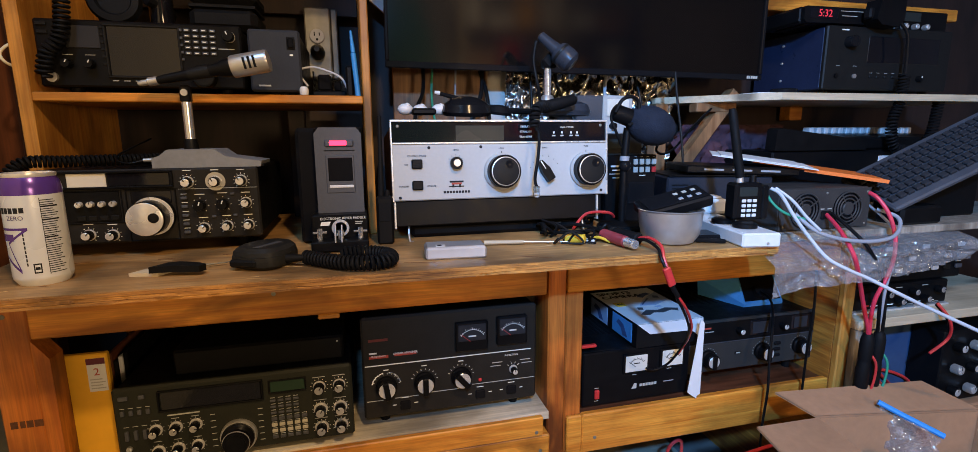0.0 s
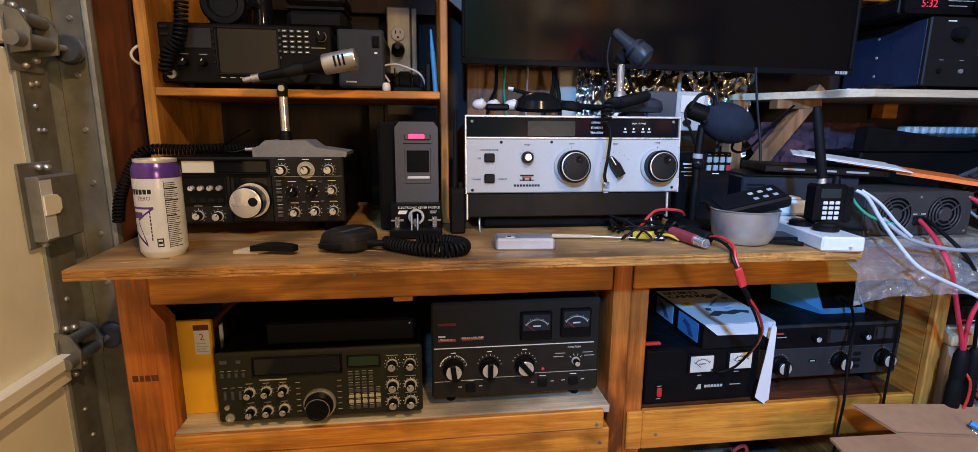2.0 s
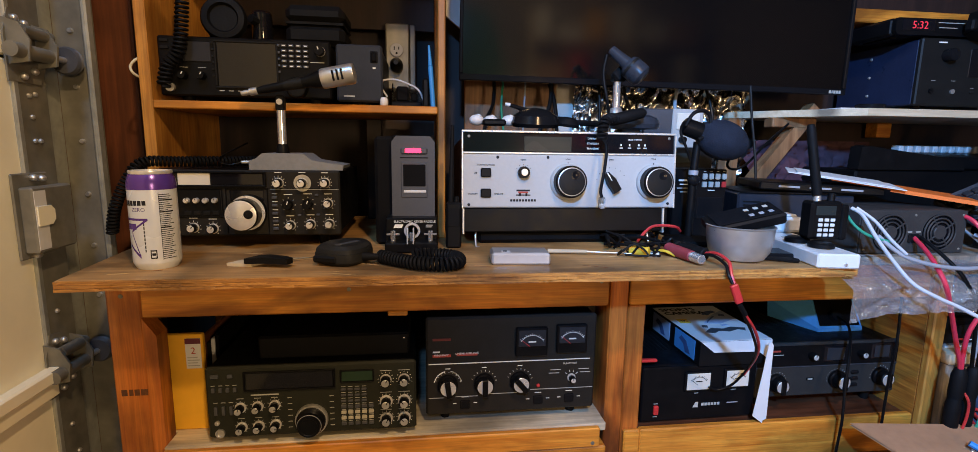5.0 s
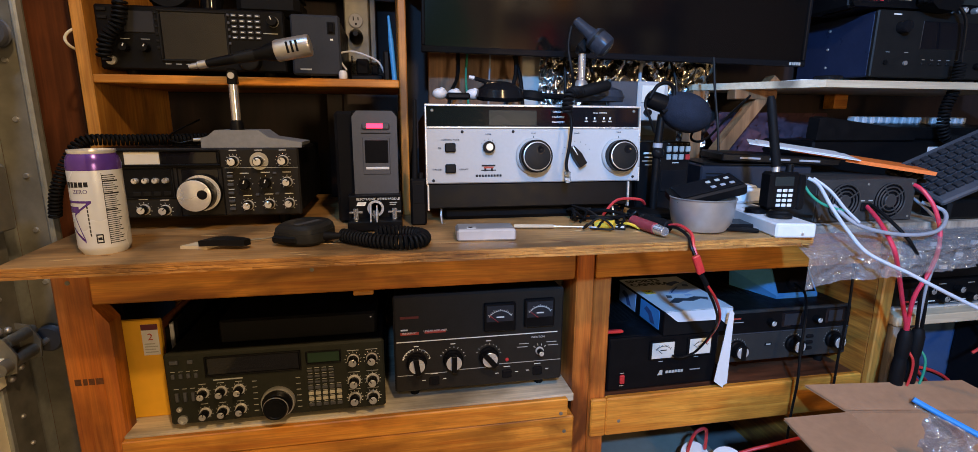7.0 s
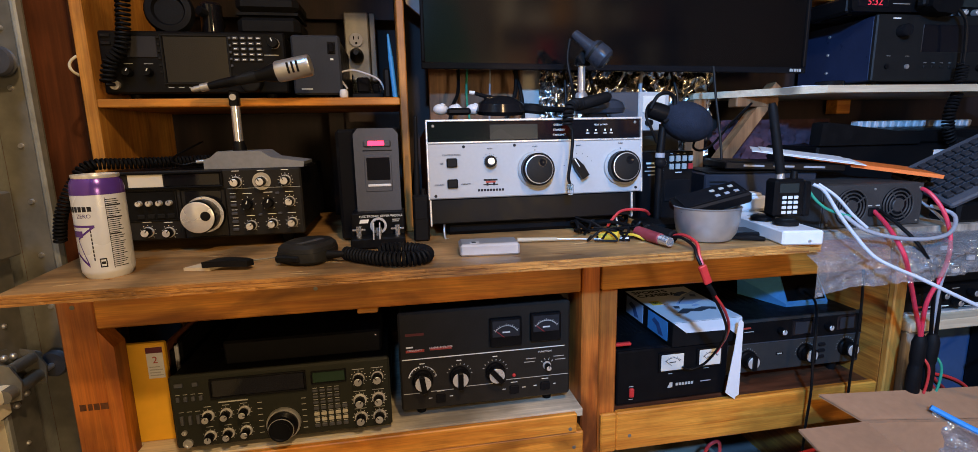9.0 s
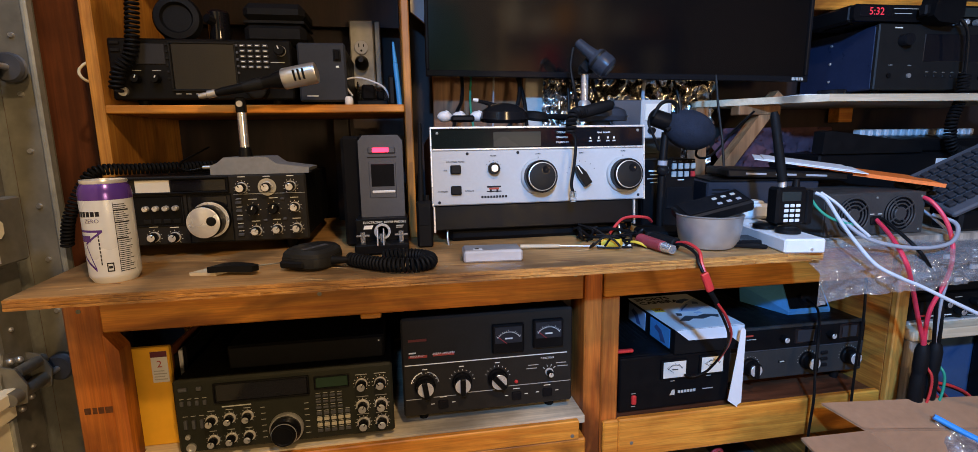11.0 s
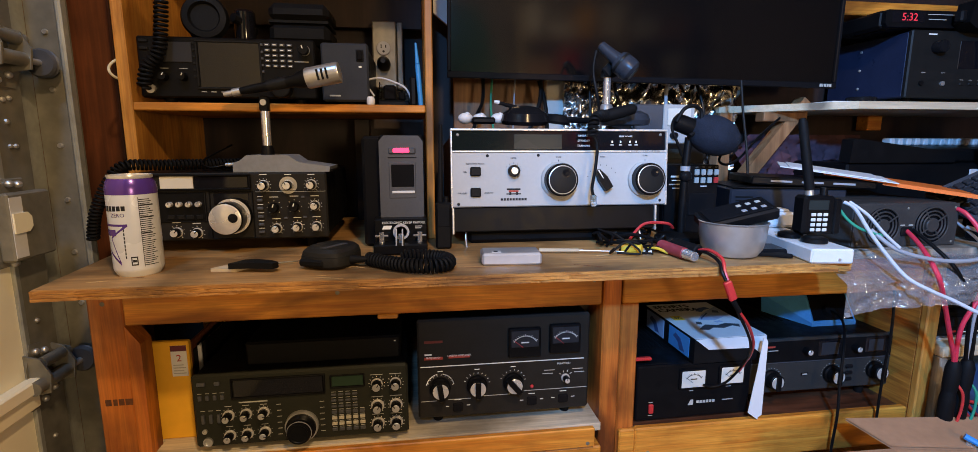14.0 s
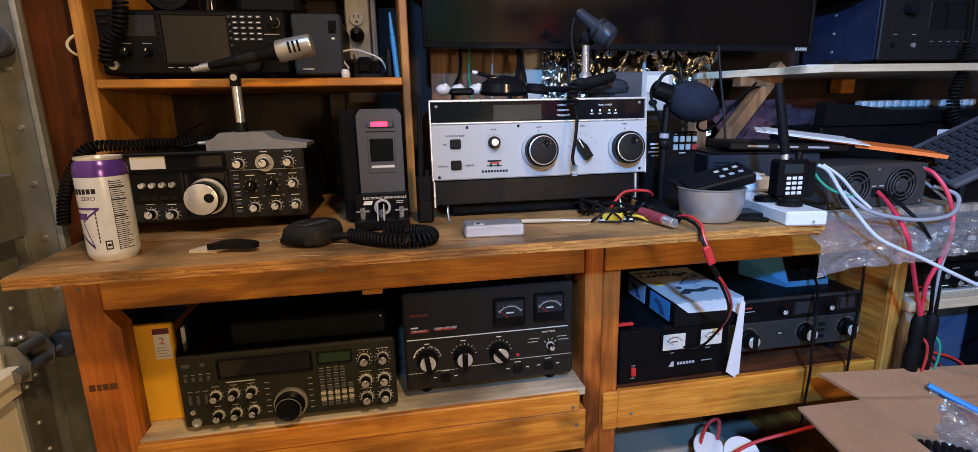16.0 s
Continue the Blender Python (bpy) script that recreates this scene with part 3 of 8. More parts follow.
for x, z in ((-0.15, 0.735), (0.34, 0.74), (0.34, 0.36), (-0.545, 0.73), (0.47, 0.36), (0.33, 0.405)):
    yb = 0.15 if z > 0.45 or x > 0.4 else 0.131
    yb = 0.152 if x < -0.5 else 0.145 if x > 0.4 and z < 0.45 else yb
    yb = 0.127 if abs(z - 0.405) < 1e-6 else yb
    part("screw", Geo().lathe((x, yb, z), (0, -1, 0), [(0.004, 0), (0.004, 0.0008), (0.002, 0.0012)], 10), OLD_STEEL, bench)

part("block", Geo().box(-0.080, -0.042, 0.1525, 0.186, 0.679, 0.6885, 0.002), PINE_X, bench)
STAMP_INK = material("faded_brown_stamp", (0.10, 0.035, 0.012), 0.7, 0, 200, 0.5, 0.0)
for x, w in ((-0.560, 0.010), (-0.547, 0.007), (-0.538, 0.009), (-0.527, 0.012)):
    part("stamp_mark", Geo().box(x, x + w, 0.1514, 0.1519, 0.541, 0.553), STAMP_INK, bench)

solid("wall_patch", Geo().prism([(0.050, 1.335), (0.094, 1.30), (0.094, 1.60), (0.050, 1.60)], 0.606, 0.618), STUD_WHITE, "pale torn board on the wall beside the television", "board", "structure")

scuff = random.Random(8)
for k in range(26):
    x, y = scuff.uniform(-0.5, 0.7), scuff.uniform(0.01, 0.2)
    w, h, a = scuff.uniform(0.01, 0.06), scuff.uniform(0.0006, 0.0016), scuff.uniform(-0.5, 0.5)
    part("scratch", Geo().slab([(-w / 2, 0), (0, -h), (w / 2, 0), (0, h)], 0.0, 0.0003).moved(pose(x, y, 0.8, 0, 0, a * 57)), scuff.choice((GOUGE, SCRAPE, SCRAPE)), bench)

# ---- shelf unit over the bench ----
unit = thing("shelf_unit", "open pine shelf unit standing on the bench", "shelf")
part("side_board", Geo().box(-0.561, -0.5395, 0.31, 0.64, 0.8005, 1.62, 0.002), PINE_Z, unit)
part("side_board", Geo().box(0.020, 0.036, 0.31, 0.64, 0.8005, 1.62, 0.002), PINE_Z, unit)
part("shelf_board", Geo().box(-0.539, 0.0195, 0.31, 0.64, 1.067, 1.083, 0.002), PINE_X, unit)
part("shelf_board", Geo().box(-0.539, 0.0195, 0.31, 0.64, 1.44, 1.456, 0.002), PINE_X, unit)
part("back_board", Geo().box(-0.539, 0.0195, 0.641, 0.652, 1.30, 1.62, 0.001), SHADED_WOOD, unit)
part("cleat", Geo().box(-0.16, -0.12, 0.60, 0.638, 0.8005, 1.066, 0.002), SHADED_WOOD, unit)


# ---- radio sets ----
def cabinet(ob, w, h, d, z0, case, panel, lip=0.004, feet=True, front=0.012, vents=True):
    """Case, proud front panel, feet; the face lies in y = 0."""
    part("case", Geo().box(0.003, w - 0.003, front + 0.0005, d, z0 + 0.002, z0 + h - 0.002, 0.003), case, ob)
    part("front_panel", Geo().box(0, w, 0, front, z0, z0 + h, lip), panel, ob)
    if feet:
        for x in (0.04, w - 0.04):
            for y in (0.035, d - 0.04):
                part("foot", Geo().lathe((x, y, 0), (0, 0, 1), [(0.009, 0), (0.011, z0 * 0.5), (0.011, z0 + 0.001)], 14), SOFT_BLACK, ob)
    if vents:
        g = Geo()
        for i in range(14):
            g.box(0.05 + i * (w - 0.1) / 14, 0.05 + i * (w - 0.1) / 14 + 0.006, d * 0.35, d * 0.8, z0 + h - 0.0022, z0 + h - 0.0012)
        part("vent", g, SOFT_BLACK, ob)


def needle_meter(fr, u0, u1, v0, v1, face, ink, needle=RED, depth=0.010, low=0.36):
    """A moving-coil meter in a black bezel with a scale arc."""
    fr.window(u0, u1, v0, v1, BLACK, "meter", depth, 0.002)
    a, c = fr.p(u0, v1), fr.p(u1, v0)
    w, h = c[0] - a[0], c[2] - a[2]
    g = Geo().box(a[0] + w * 0.07, c[0] - w * 0.07, -depth - 0.001, -depth + 0.001, a[2] + h * low, c[2] - h * 0.07, 0.001)
    k = part("meter_face", g, face, fr.ob)
    cx, cz, r = a[0] + w / 2, a[2] + h * 0.30, h * 0.46
    s = Geo()
    for i in range(13):
        t = radians(-52 + 104 * i / 12)
        q = Geo().box(-0.0004, 0.0004, -depth - 0.0016, -depth - 0.0008, r, r + (0.004 if i % 3 == 0 else 0.0024))
        s.add(*(lambda q: (q.v, q.f))(q.moved(Matrix.Translation((cx, 0, cz)) @ Matrix.Rotation(t, 4, "Y"))))
        q = Geo().box(-r * 0.085, r * 0.085, -depth - 0.0016, -depth - 0.0008, r - 0.0008, r)
        s.add(*(lambda q: (q.v, q.f))(q.moved(Matrix.Translation((cx, 0, cz)) @ Matrix.Rotation(t, 4, "Y"))))
    s.box(cx - w * 0.12, cx + w * 0.12, -depth - 0.0016, -depth - 0.0008, cz + r * 0.45, cz + r * 0.55)
    part("scale", s, ink, k)
    q = Geo().box(-0.0005, 0.0005, -depth - 0.0022, -depth - 0.0016, r * 0.2, r * 1.02)
    part("needle", q.moved(Matrix.Translation((cx, 0, cz)) @ Matrix.Rotation(radians(-50), 4, "Y")), needle, k)


# white-fronted power amplifier on the bench
amp = thing("power_amplifier", "pale grey power amplifier with two black dials, on the bench", "amplifier",
            Matrix.Translation((0.066, 0.212, 0.8)) @ Matrix.Rotation(radians(-4.5), 4, "X"))
W, H, Z0 = 0.449, 0.155, 0.080
part("case", Geo().box(0.004, W - 0.004, 0.016, 0.36, 0.032, Z0 + H - 0.006, 0.003), CASE_GREY, amp)
part("base_panel", Geo().box(0.004, W - 0.022, 0.006, 0.016, 0.030, Z0 - 0.0005, 0.002), PANEL_BLACK, amp)
part("lower_panel", Geo().box(0, W, 0, 0.014, Z0, Z0 + H * 0.70, 0.002), AMP_WHITE, amp, "pale grey control panel")
part("trim", Geo().box(-0.001, W + 0.001, -0.002, 0.014, Z0 + H * 0.70, Z0 + H * 0.722, 0.001), ALU, amp)
part("upper_panel", Geo().box(0.002, W - 0.002, 0.002, 0.014, Z0 + H * 0.7225, Z0 + H * 0.972, 0.001), SCREEN, amp, "gloss black display strip")
part("trim", Geo().box(-0.001, W + 0.001, -0.002, 0.014, Z0 + H * 0.9725, Z0 + H, 0.001), ALU, amp)
for x in (-0.001, W - 0.002):
    part("trim", Geo().box(x, x + 0.003, -0.0025, 0.016, Z0 - 0.001, Z0 + H * 0.971, 0.0005), ALU, amp)
for x in (0.001, W - 0.0215):
    part("side_bracket", Geo().box(x, x + 0.004, 0.004, 0.018, 0.026, Z0 - 0.0015, 0.0008), ALU, amp)
for x in (0.03, W - 0.05):
    part("bail_foot", Geo().tube([(x, 0.02, 0.034), (x - 0.002, 0.008, 0.016), (x, 0.004, -0.0005), (x + 0.006, 0.004, -0.0005)], 0.0022, 8, 4), STEEL, amp)
    part("foot", Geo().lathe((x, 0.32, 0.0235), (0, 0, 1), [(0.009, 0), (0.011, 0.005), (0.011, 0.010)], 12), SOFT_BLACK, amp)
fr = Front(amp, W, H, Z0)
for v in (0.545, 0.81):
    fr.button(0.106, v, 0.021, 0.018, 0.006, BLACK, "rocker_switch", 0.002)
fr.knob(0.277, 0.54, 0.0115, 0.014, BLACK, None, None, 20, pointer=False)
c = fr.p(0.277, 0.54)
part("knob_cap", Geo().lathe((c[0], -0.0142, c[2]), (0, -1, 0), [(0.0072, 0), (0.0072, 0.001), (0.0064, 0.0015)], 24), STEEL, amp)
for u in (0.484, 0.894):
    c = fr.p(u, 0.66)
    part("dial_skirt", Geo().lathe(c, (0, -1, 0), [(0.037, 0), (0.037, 0.006), (0.034, 0.0095)], 40), AMP_WHITE, amp)
    k = part("dial", Geo().lathe((c[0], -0.0095, c[2]), (0, -1, 0), [(0.0325, 0), (0.0325, 0.018), (0.0305, 0.0205), (0.0265, 0.0205), (0.0258, 0.0195)], 40), BLACK, amp)
    part("rim", Geo().lathe((c[0], -0.0300, c[2]), (0, -1, 0), [(0.0285, 0), (0.0285, 0.0008), (0.0270, 0.0012)], 40), STEEL, k)
    part("dial_face", Geo().lathe((c[0], -0.0310, c[2]), (0, -1, 0), [(0.0268, 0), (0.0268, 0.0008), (0.025, 0.0012)], 40), PANEL_GREY, k)
    part("finger_hole", Geo().lathe((c[0] + 0.007, -0.0320, c[2] + 0.013), (0, -1, 0), [(0.0085, 0), (0.0085, 0.001), (0.0070, 0.0012), (0.005, 0.0004)], 20), GLOSS_BLACK, k)
    fr.ticks(u, 0.66, 0.0335, 21, -100, 100, 0.0018, DARK_INK)
c = fr.p(0.69, 0.675)
q = Geo().prism([(-0.004, 0.025), (0.004, 0.025), (0.0095, 0.004), (0.0085, -0.020), (-0.0085, -0.020), (-0.0095, 0.004)], -0.015, 0)
k = part("pointer_knob", q.moved(Matrix.Translation(c) @ Matrix.Rotation(radians(-33), 4, "Y")), BLACK, amp)
q = Geo().prism([(-0.0012, 0.0255), (0.0012, 0.0255), (0.0006, 0.006), (-0.0006, 0.006)], -0.0158, -0.0152)
part("pointer", q.moved(Matrix.Translation(c) @ Matrix.Rotation(radians(-33), 4, "Y")), LEGEND, k)
fr.ticks(0.69, 0.675, 0.031, 7, -75, 60, 0.0022, DARK_INK)
fr.ticks(0.277, 0.54, 0.015, 5, -60, 60, 0.0018, DARK_INK)
fr.text("CONTROL MODE", 0.106, 0.455, 0.0046, DARK_INK)
fr.text("STANDBY", 0.048, 0.83, 0.0044, DARK_INK)
fr.text("OPERATE", 0.165, 0.83, 0.0044, DARK_INK)
fr.text("SSB", 0.06, 0.56, 0.0044, DARK_INK)
fr.text("METER", 0.277, 0.385, 0.0040, DARK_INK)
fr.text("LOAD", 0.484, 0.37, 0.0040, DARK_INK)
fr.text("BAND", 0.69, 0.37, 0.0040, DARK_INK)
fr.text("TUNE", 0.894, 0.355, 0.0040, DARK_INK)
for u in (0.484, 0.894):
    fr.bar(u, 0.41, 0.0012, 0.004, DARK_INK)
fr.bar(0.277, 0.775, 0.028, 0.0035, DARK_INK)
fr.bar(0.277, 0.80, 0.020, 0.0035, RED_INK)
fr.bar(0.262, 0.825, 0.004, 0.007, DARK_INK)
fr.bar(0.292, 0.825, 0.004, 0.007, DARK_INK)
fr.bar(0.277, 0.835, 0.030, 0.0022, DARK_INK)
for k in range(9):
    fr.bar(0.223 + k * 0.0135, 0.905, 0.0044, 0.0046, DARK_INK)
for v, s in ((0.10, "OPERATE"), (0.165, "STANDBY"), (0.23, "TRANSMIT")):
    fr.text(s, 0.60, v, 0.0058, LEGEND)
fr.text("PEAK  POWER", 0.80, 0.105, 0.0046, LEGEND)
for u in (0.735, 0.775, 0.82, 0.85):
    fr.bar(u, 0.165, 0.003, 0.004)
    fr.bar(u, 0.205, 0.007, 0.0028, DIM_LEGEND)
fr.flush()
for u, v in ((0.03, 0.08), (0.97, 0.07)):
    screw(amp, fr.p(u, v, 0.002), 0.0032, OLD_STEEL)
for u, v in ((0.03, 0.96), (0.97, 0.945), (0.16, 0.345), (0.39, 0.34)):
    screw(amp, fr.p(u, v, 0.0), 0.003, DARK_INK)
part("meter_window", Geo().box(W * 0.28, W * 0.50, 0.0008, 0.0022, Z0 + H * 0.735, Z0 + H * 0.93, 0.0005), LCD, amp)

# transceiver on the bench, dark brown panel with a silver dial
trx = thing("transceiver", "charcoal transceiver with silver knobs and aluminium dial, on the bench", "radio", pose(-0.548, 0.24, 0.8))
W, H, Z0 = 0.373, 0.128, 0.022
cabinet(trx, W, H, 0.30, Z0, CASE_GREY, PANEL_BROWN, 0.003)
fr = Front(trx, W, H, Z0)
fr.window(0.20, 0.355, 0.035, 0.235, METER_FACE, "meter_window", 0.0015)
fr.surround(0.03, 0.63, 0.015, 0.255, PANEL_BLACK, 0.004, 0.005)
fr.window(0.36, 0.615, 0.05, 0.225, SCREEN, "display_window")
fr.surround(0.03, 0.41, 0.275, 0.72, BLACK, 0.0018, 0.002)
fr.window(0.04, 0.40, 0.29, 0.70, CASE_GREY, "sub_panel", 0.0012)
fr.surround(0.425, 0.635, 0.275, 0.985, BLACK, 0.0018, 0.002)
fr.window(0.445, 0.615, 0.30, 0.47, SCREEN, "dial_window")
fr.bar(0.70, 0.27, 0.21, 0.001, BLACK, 0.001)
fr.bar(0.82, 0.285, 0.13, 0.0008, DIM_LEGEND)
c = fr.p(0.52, 0.66)
part("dial_skirt", Geo().lathe((c[0] + 0.006, 0, c[2] + 0.003), (0, -1, 0), [(0.034, 0), (0.034, 0.010), (0.0325, 0.012)], 40), BLACK, trx)
part("dial_ring", Geo().lathe((c[0] + 0.006, -0.0121, c[2] + 0.003), (0, -1, 0), [(0.0335, 0), (0.0335, 0.0010), (0.0315, 0.0014)], 40), ALU, trx)
k = part("tuning_dial", Geo().lathe((c[0] + 0.004, -0.012, c[2] + 0.002), (0, -1, 0), [(0.030, 0), (0.030, 0.026), (0.0285, 0.028)], 40), BLACK, trx)
part("dial_face", Geo().lathe((c[0] + 0.004, -0.040, c[2] + 0.002), (0, -1, 0), [(0.0282, 0), (0.0282, 0.002), (0.0268, 0.0028)], 40), ALU, k, "turned aluminium dial face")
part("finger_hole", Geo().lathe((c[0] + 0.018, -0.0428, c[2] + 0.004), (0, -1, 0), [(0.0085, 0), (0.0085, 0.0008), (0.007, 0.0012)], 20), GLOSS_BLACK, k)
for u in (0.24, 0.285, 0.33, 0.375):
    fr.knob(u, 0.455, 0.0052, 0.010, ALU, ALU, None, 10, seg=14)
    fr.button(u, 0.645, 0.0125, 0.008, 0.003, PANEL_GREY)
    fr.bar(u, 0.385, 0.008)
    fr.bar(u, 0.575, 0.008)
fr.text("TRANSCEIVER", 0.275, 0.335, 0.0058)
for u, v in ((0.69, 0.19), (0.81, 0.19), (0.925, 0.185)):
    fr.knob(u, v, 0.0085, 0.017, BLACK, ALU, 0.0105, -30)
    fr.ticks(u, v, 0.012, 11)
    fr.bar(u, 0.03, 0.013)
part("scale_plate", Geo().lathe(fr.p(0.81, 0.19), (0, -1, 0), [(0.0165, 0), (0.0165, 0.0008)], 30), STEEL, trx)
for u, v in ((0.735, 0.52), (0.835, 0.51)):
    fr.knob(u, v, 0.009, 0.016, BLACK, None, None, 20)
    fr.ticks(u, v, 0.012, 7)
    fr.bar(u, v - 0.155, 0.016)
for u, v in ((0.938, 0.50), (0.742, 0.84), (0.845, 0.825), (0.942, 0.82), (0.26, 0.87), (0.355, 0.885)):
    fr.knob(u, v, 0.008, 0.016, BLACK, ALU, 0.010, 40)
    fr.ticks(u, v, 0.0115, 9)
    fr.bar(u, v - 0.145, 0.015)
for i, v in enumerate((0.41, 0.53, 0.655, 0.775, 0.89)):
    fr.button(0.668, v, 0.0105, 0.005, 0.004, GREY_PAINT)
    fr.bar(0.668, v - 0.055, 0.010, 0.001)
for u, v in ((0.88, 0.37), (0.79, 0.685), (0.885, 0.675)):
    fr.button(u, v, 0.007, 0.004, 0.003, GREY_PAINT)
fr.flush()

# transceiver on the lower shelf, olive-black panel with a keypad
rig = thing("transceiver", "large olive-black transceiver with a keypad, on the lower shelf", "radio", pose(-0.412, 0.142, 0.44))
W, H, Z0 = 0.385, 0.141, 0.012
cabinet(rig, W, H, 0.34, Z0, CASE_GREY, material("olive_black_panel", (0.022, 0.023, 0.017), 0.5, 0.1, 300, 0.15, 0.06), 0.004)
fr = Front(rig, W, H, Z0)
fr.surround(0.175, 0.605, 0.07, 0.345, BLACK, 0.003, 0.004)
fr.window(0.185, 0.595, 0.09, 0.325, SCREEN, "display_window", 0.0015)
fr.window(0.635, 0.785, 0.115, 0.265, material("green_lcd", (0.022, 0.042, 0.026), 0.25, 0, 30, 0.06, 0.0), "lcd_window")
fr.surround(0.628, 0.792, 0.10, 0.28, BLACK, 0.002, 0.003)
for u in (0.85, 0.94):
    for v, s in ((0.26, 0), (0.575, 0.0), (0.83, 0.0)):
        fr.knob(u, v, 0.0088, 0.018, BLACK, STEEL, 0.0125 if v > 0.5 else 0.011, 30 if u < 0.9 else -40)
        fr.ticks(u, v, 0.0135, 11)
        fr.bar(u, v - 0.13, 0.022, 0.001, DIM_LEGEND)
for v0, k in ((0.57, 0), (0.85, 1)):
    for i, u in enumerate((0.155, 0.235, 0.315)):
        fr.knob(u, v0 - i * 0.008, 0.0072, 0.018, BLACK, STEEL, 0.0105, 15 + 40 * i)
        fr.ticks(u, v0 - i * 0.008, 0.0115, 9, mat=DIM_LEGEND)
        fr.bar(u, v0 - 0.125, 0.012, 0.001, DIM_LEGEND)
c = fr.p(0.487, 0.78)
part("dial_skirt", Geo().lathe(c, (0, -1, 0), [(0.0305, 0), (0.0305, 0.006), (0.029, 0.0085)], 40), STEEL, rig)
k = part("tuning_dial", Geo().lathe((c[0], -0.0085, c[2]), (0, -1, 0), [(0.027, 0), (0.027, 0.004), (0.0215, 0.010), (0.0215, 0.021), (0.020, 0.0235), (0.017, 0.0235), (0.016, 0.0225)], 40), BLACK, rig)
part("rim", Geo().lathe((c[0], -0.026, c[2]), (0, -1, 0), [(0.0222, 0), (0.0226, 0.001), (0.0222, 0.002)], 40), STEEL, k)
IVORY = material("ivory_key", (0.42, 0.39, 0.31), 0.5, 0, 80, 0.1, 0.0)
for r in range(7):
    for i in range(5):
        u, v = 0.642 + i * 0.0335, 0.375 + r * 0.083
        if r in (0, 1, 2) and i == 4:
            continue
        fr.button(u, v, 0.0095, 0.0062 if r > 2 else 0.004, 0.003, IVORY if r in (4, 5) else GREY_PAINT)
        fr.bar(u, v - 0.036, 0.008, 0.0008, DIM_LEGEND)
for i in range(4):
    fr.button(0.035 + i * 0.033, 0.31, 0.006, 0.009, 0.003, GREY_PAINT)
    fr.bar(0.035 + i * 0.033, 0.25, 0.007, 0.0008, DIM_LEGEND)
for i in range(3):
    fr.button(0.042 + i * 0.035, 0.60, 0.0055, 0.017, 0.004, GREY_PAINT)
    fr.bar(0.042 + i * 0.035, 0.49, 0.008, 0.0008, DIM_LEGEND)
fr.button(0.045, 0.12, 0.014, 0.007, 0.003, GREY_PAINT)
fr.button(0.115, 0.12, 0.009, 0.007, 0.003, GREY_PAINT)
for i in range(6):
    fr.bar(0.385, 0.46 + i * 0.085, 0.008, 0.001, DIM_LEGEND)
    fr.bar(0.585, 0.46 + i * 0.085, 0.008, 0.001, DIM_LEGEND)
fr.bar(0.27, 0.40, 0.05, 0.0022, DIM_LEGEND)
for r, (u, v) in enumerate(((0.055, 0.92), (0.045, 0.77))):
    c = fr.p(u, v)
    part("jack", Geo().lathe(c, (0, -1, 0), [(0.0085 - 0.004 * r, 0), (0.0085 - 0.004 * r, 0.004), (0.0065 - 0.004 * r, 0.004), (0.006 - 0.004 * r, 0.001)], 20), STEEL, rig)
fr.flush()

sx = thing("speaker_box", "low black speaker box lying on the transceiver", "speaker", pose(-0.326, 0.172, 0.5932))
part("shell", Geo().box(0, 0.286, 0.004, 0.16, 0, 0.044, 0.003), BLACK, sx)
part("front_grille", Geo().box(0.004, 0.282, 0, 0.004, 0.002, 0.042, 0.001), SOFT_BLACK, sx)
part("lamp", Geo().box(0.274, 0.277, -0.001, 0.001, 0.034, 0.036), LEGEND, sx)

# linear amplifier on the lower shelf
lin = thing("linear_amplifier", "black-brown linear amplifier with two meters, on the lower shelf", "amplifier", pose(-0.008, 0.168, 0.44))
W, H, Z0 = 0.350, 0.206, 0.0215
cabinet(lin, W, H, 0.40, Z0, CASE_GREY, material("warm_black_panel", (0.021, 0.019, 0.0165), 0.5, 0.1, 300, 0.15, 0.06), 0.004)
fr = Front(lin, W, H, Z0)
needle_meter(fr, 0.515, 0.70, 0.115, 0.405, METER_DARK, LEGEND)
needle_meter(fr, 0.755, 0.935, 0.095, 0.385, METER_DARK, LEGEND)
fr.bar(0.49, 0.468, W * 0.95, 0.0018)
fr.bar(0.80, 0.775, W * 0.38, 0.0012, DIM_LEGEND)
fr.bar(0.45, 0.80, W * 0.16, 0.0012, DIM_LEGEND)
fr.bar(0.235, 0.815, W * 0.13, 0.0012, DIM_LEGEND)
fr.bar(0.06, 0.82, W * 0.09, 0.0012, DIM_LEGEND)
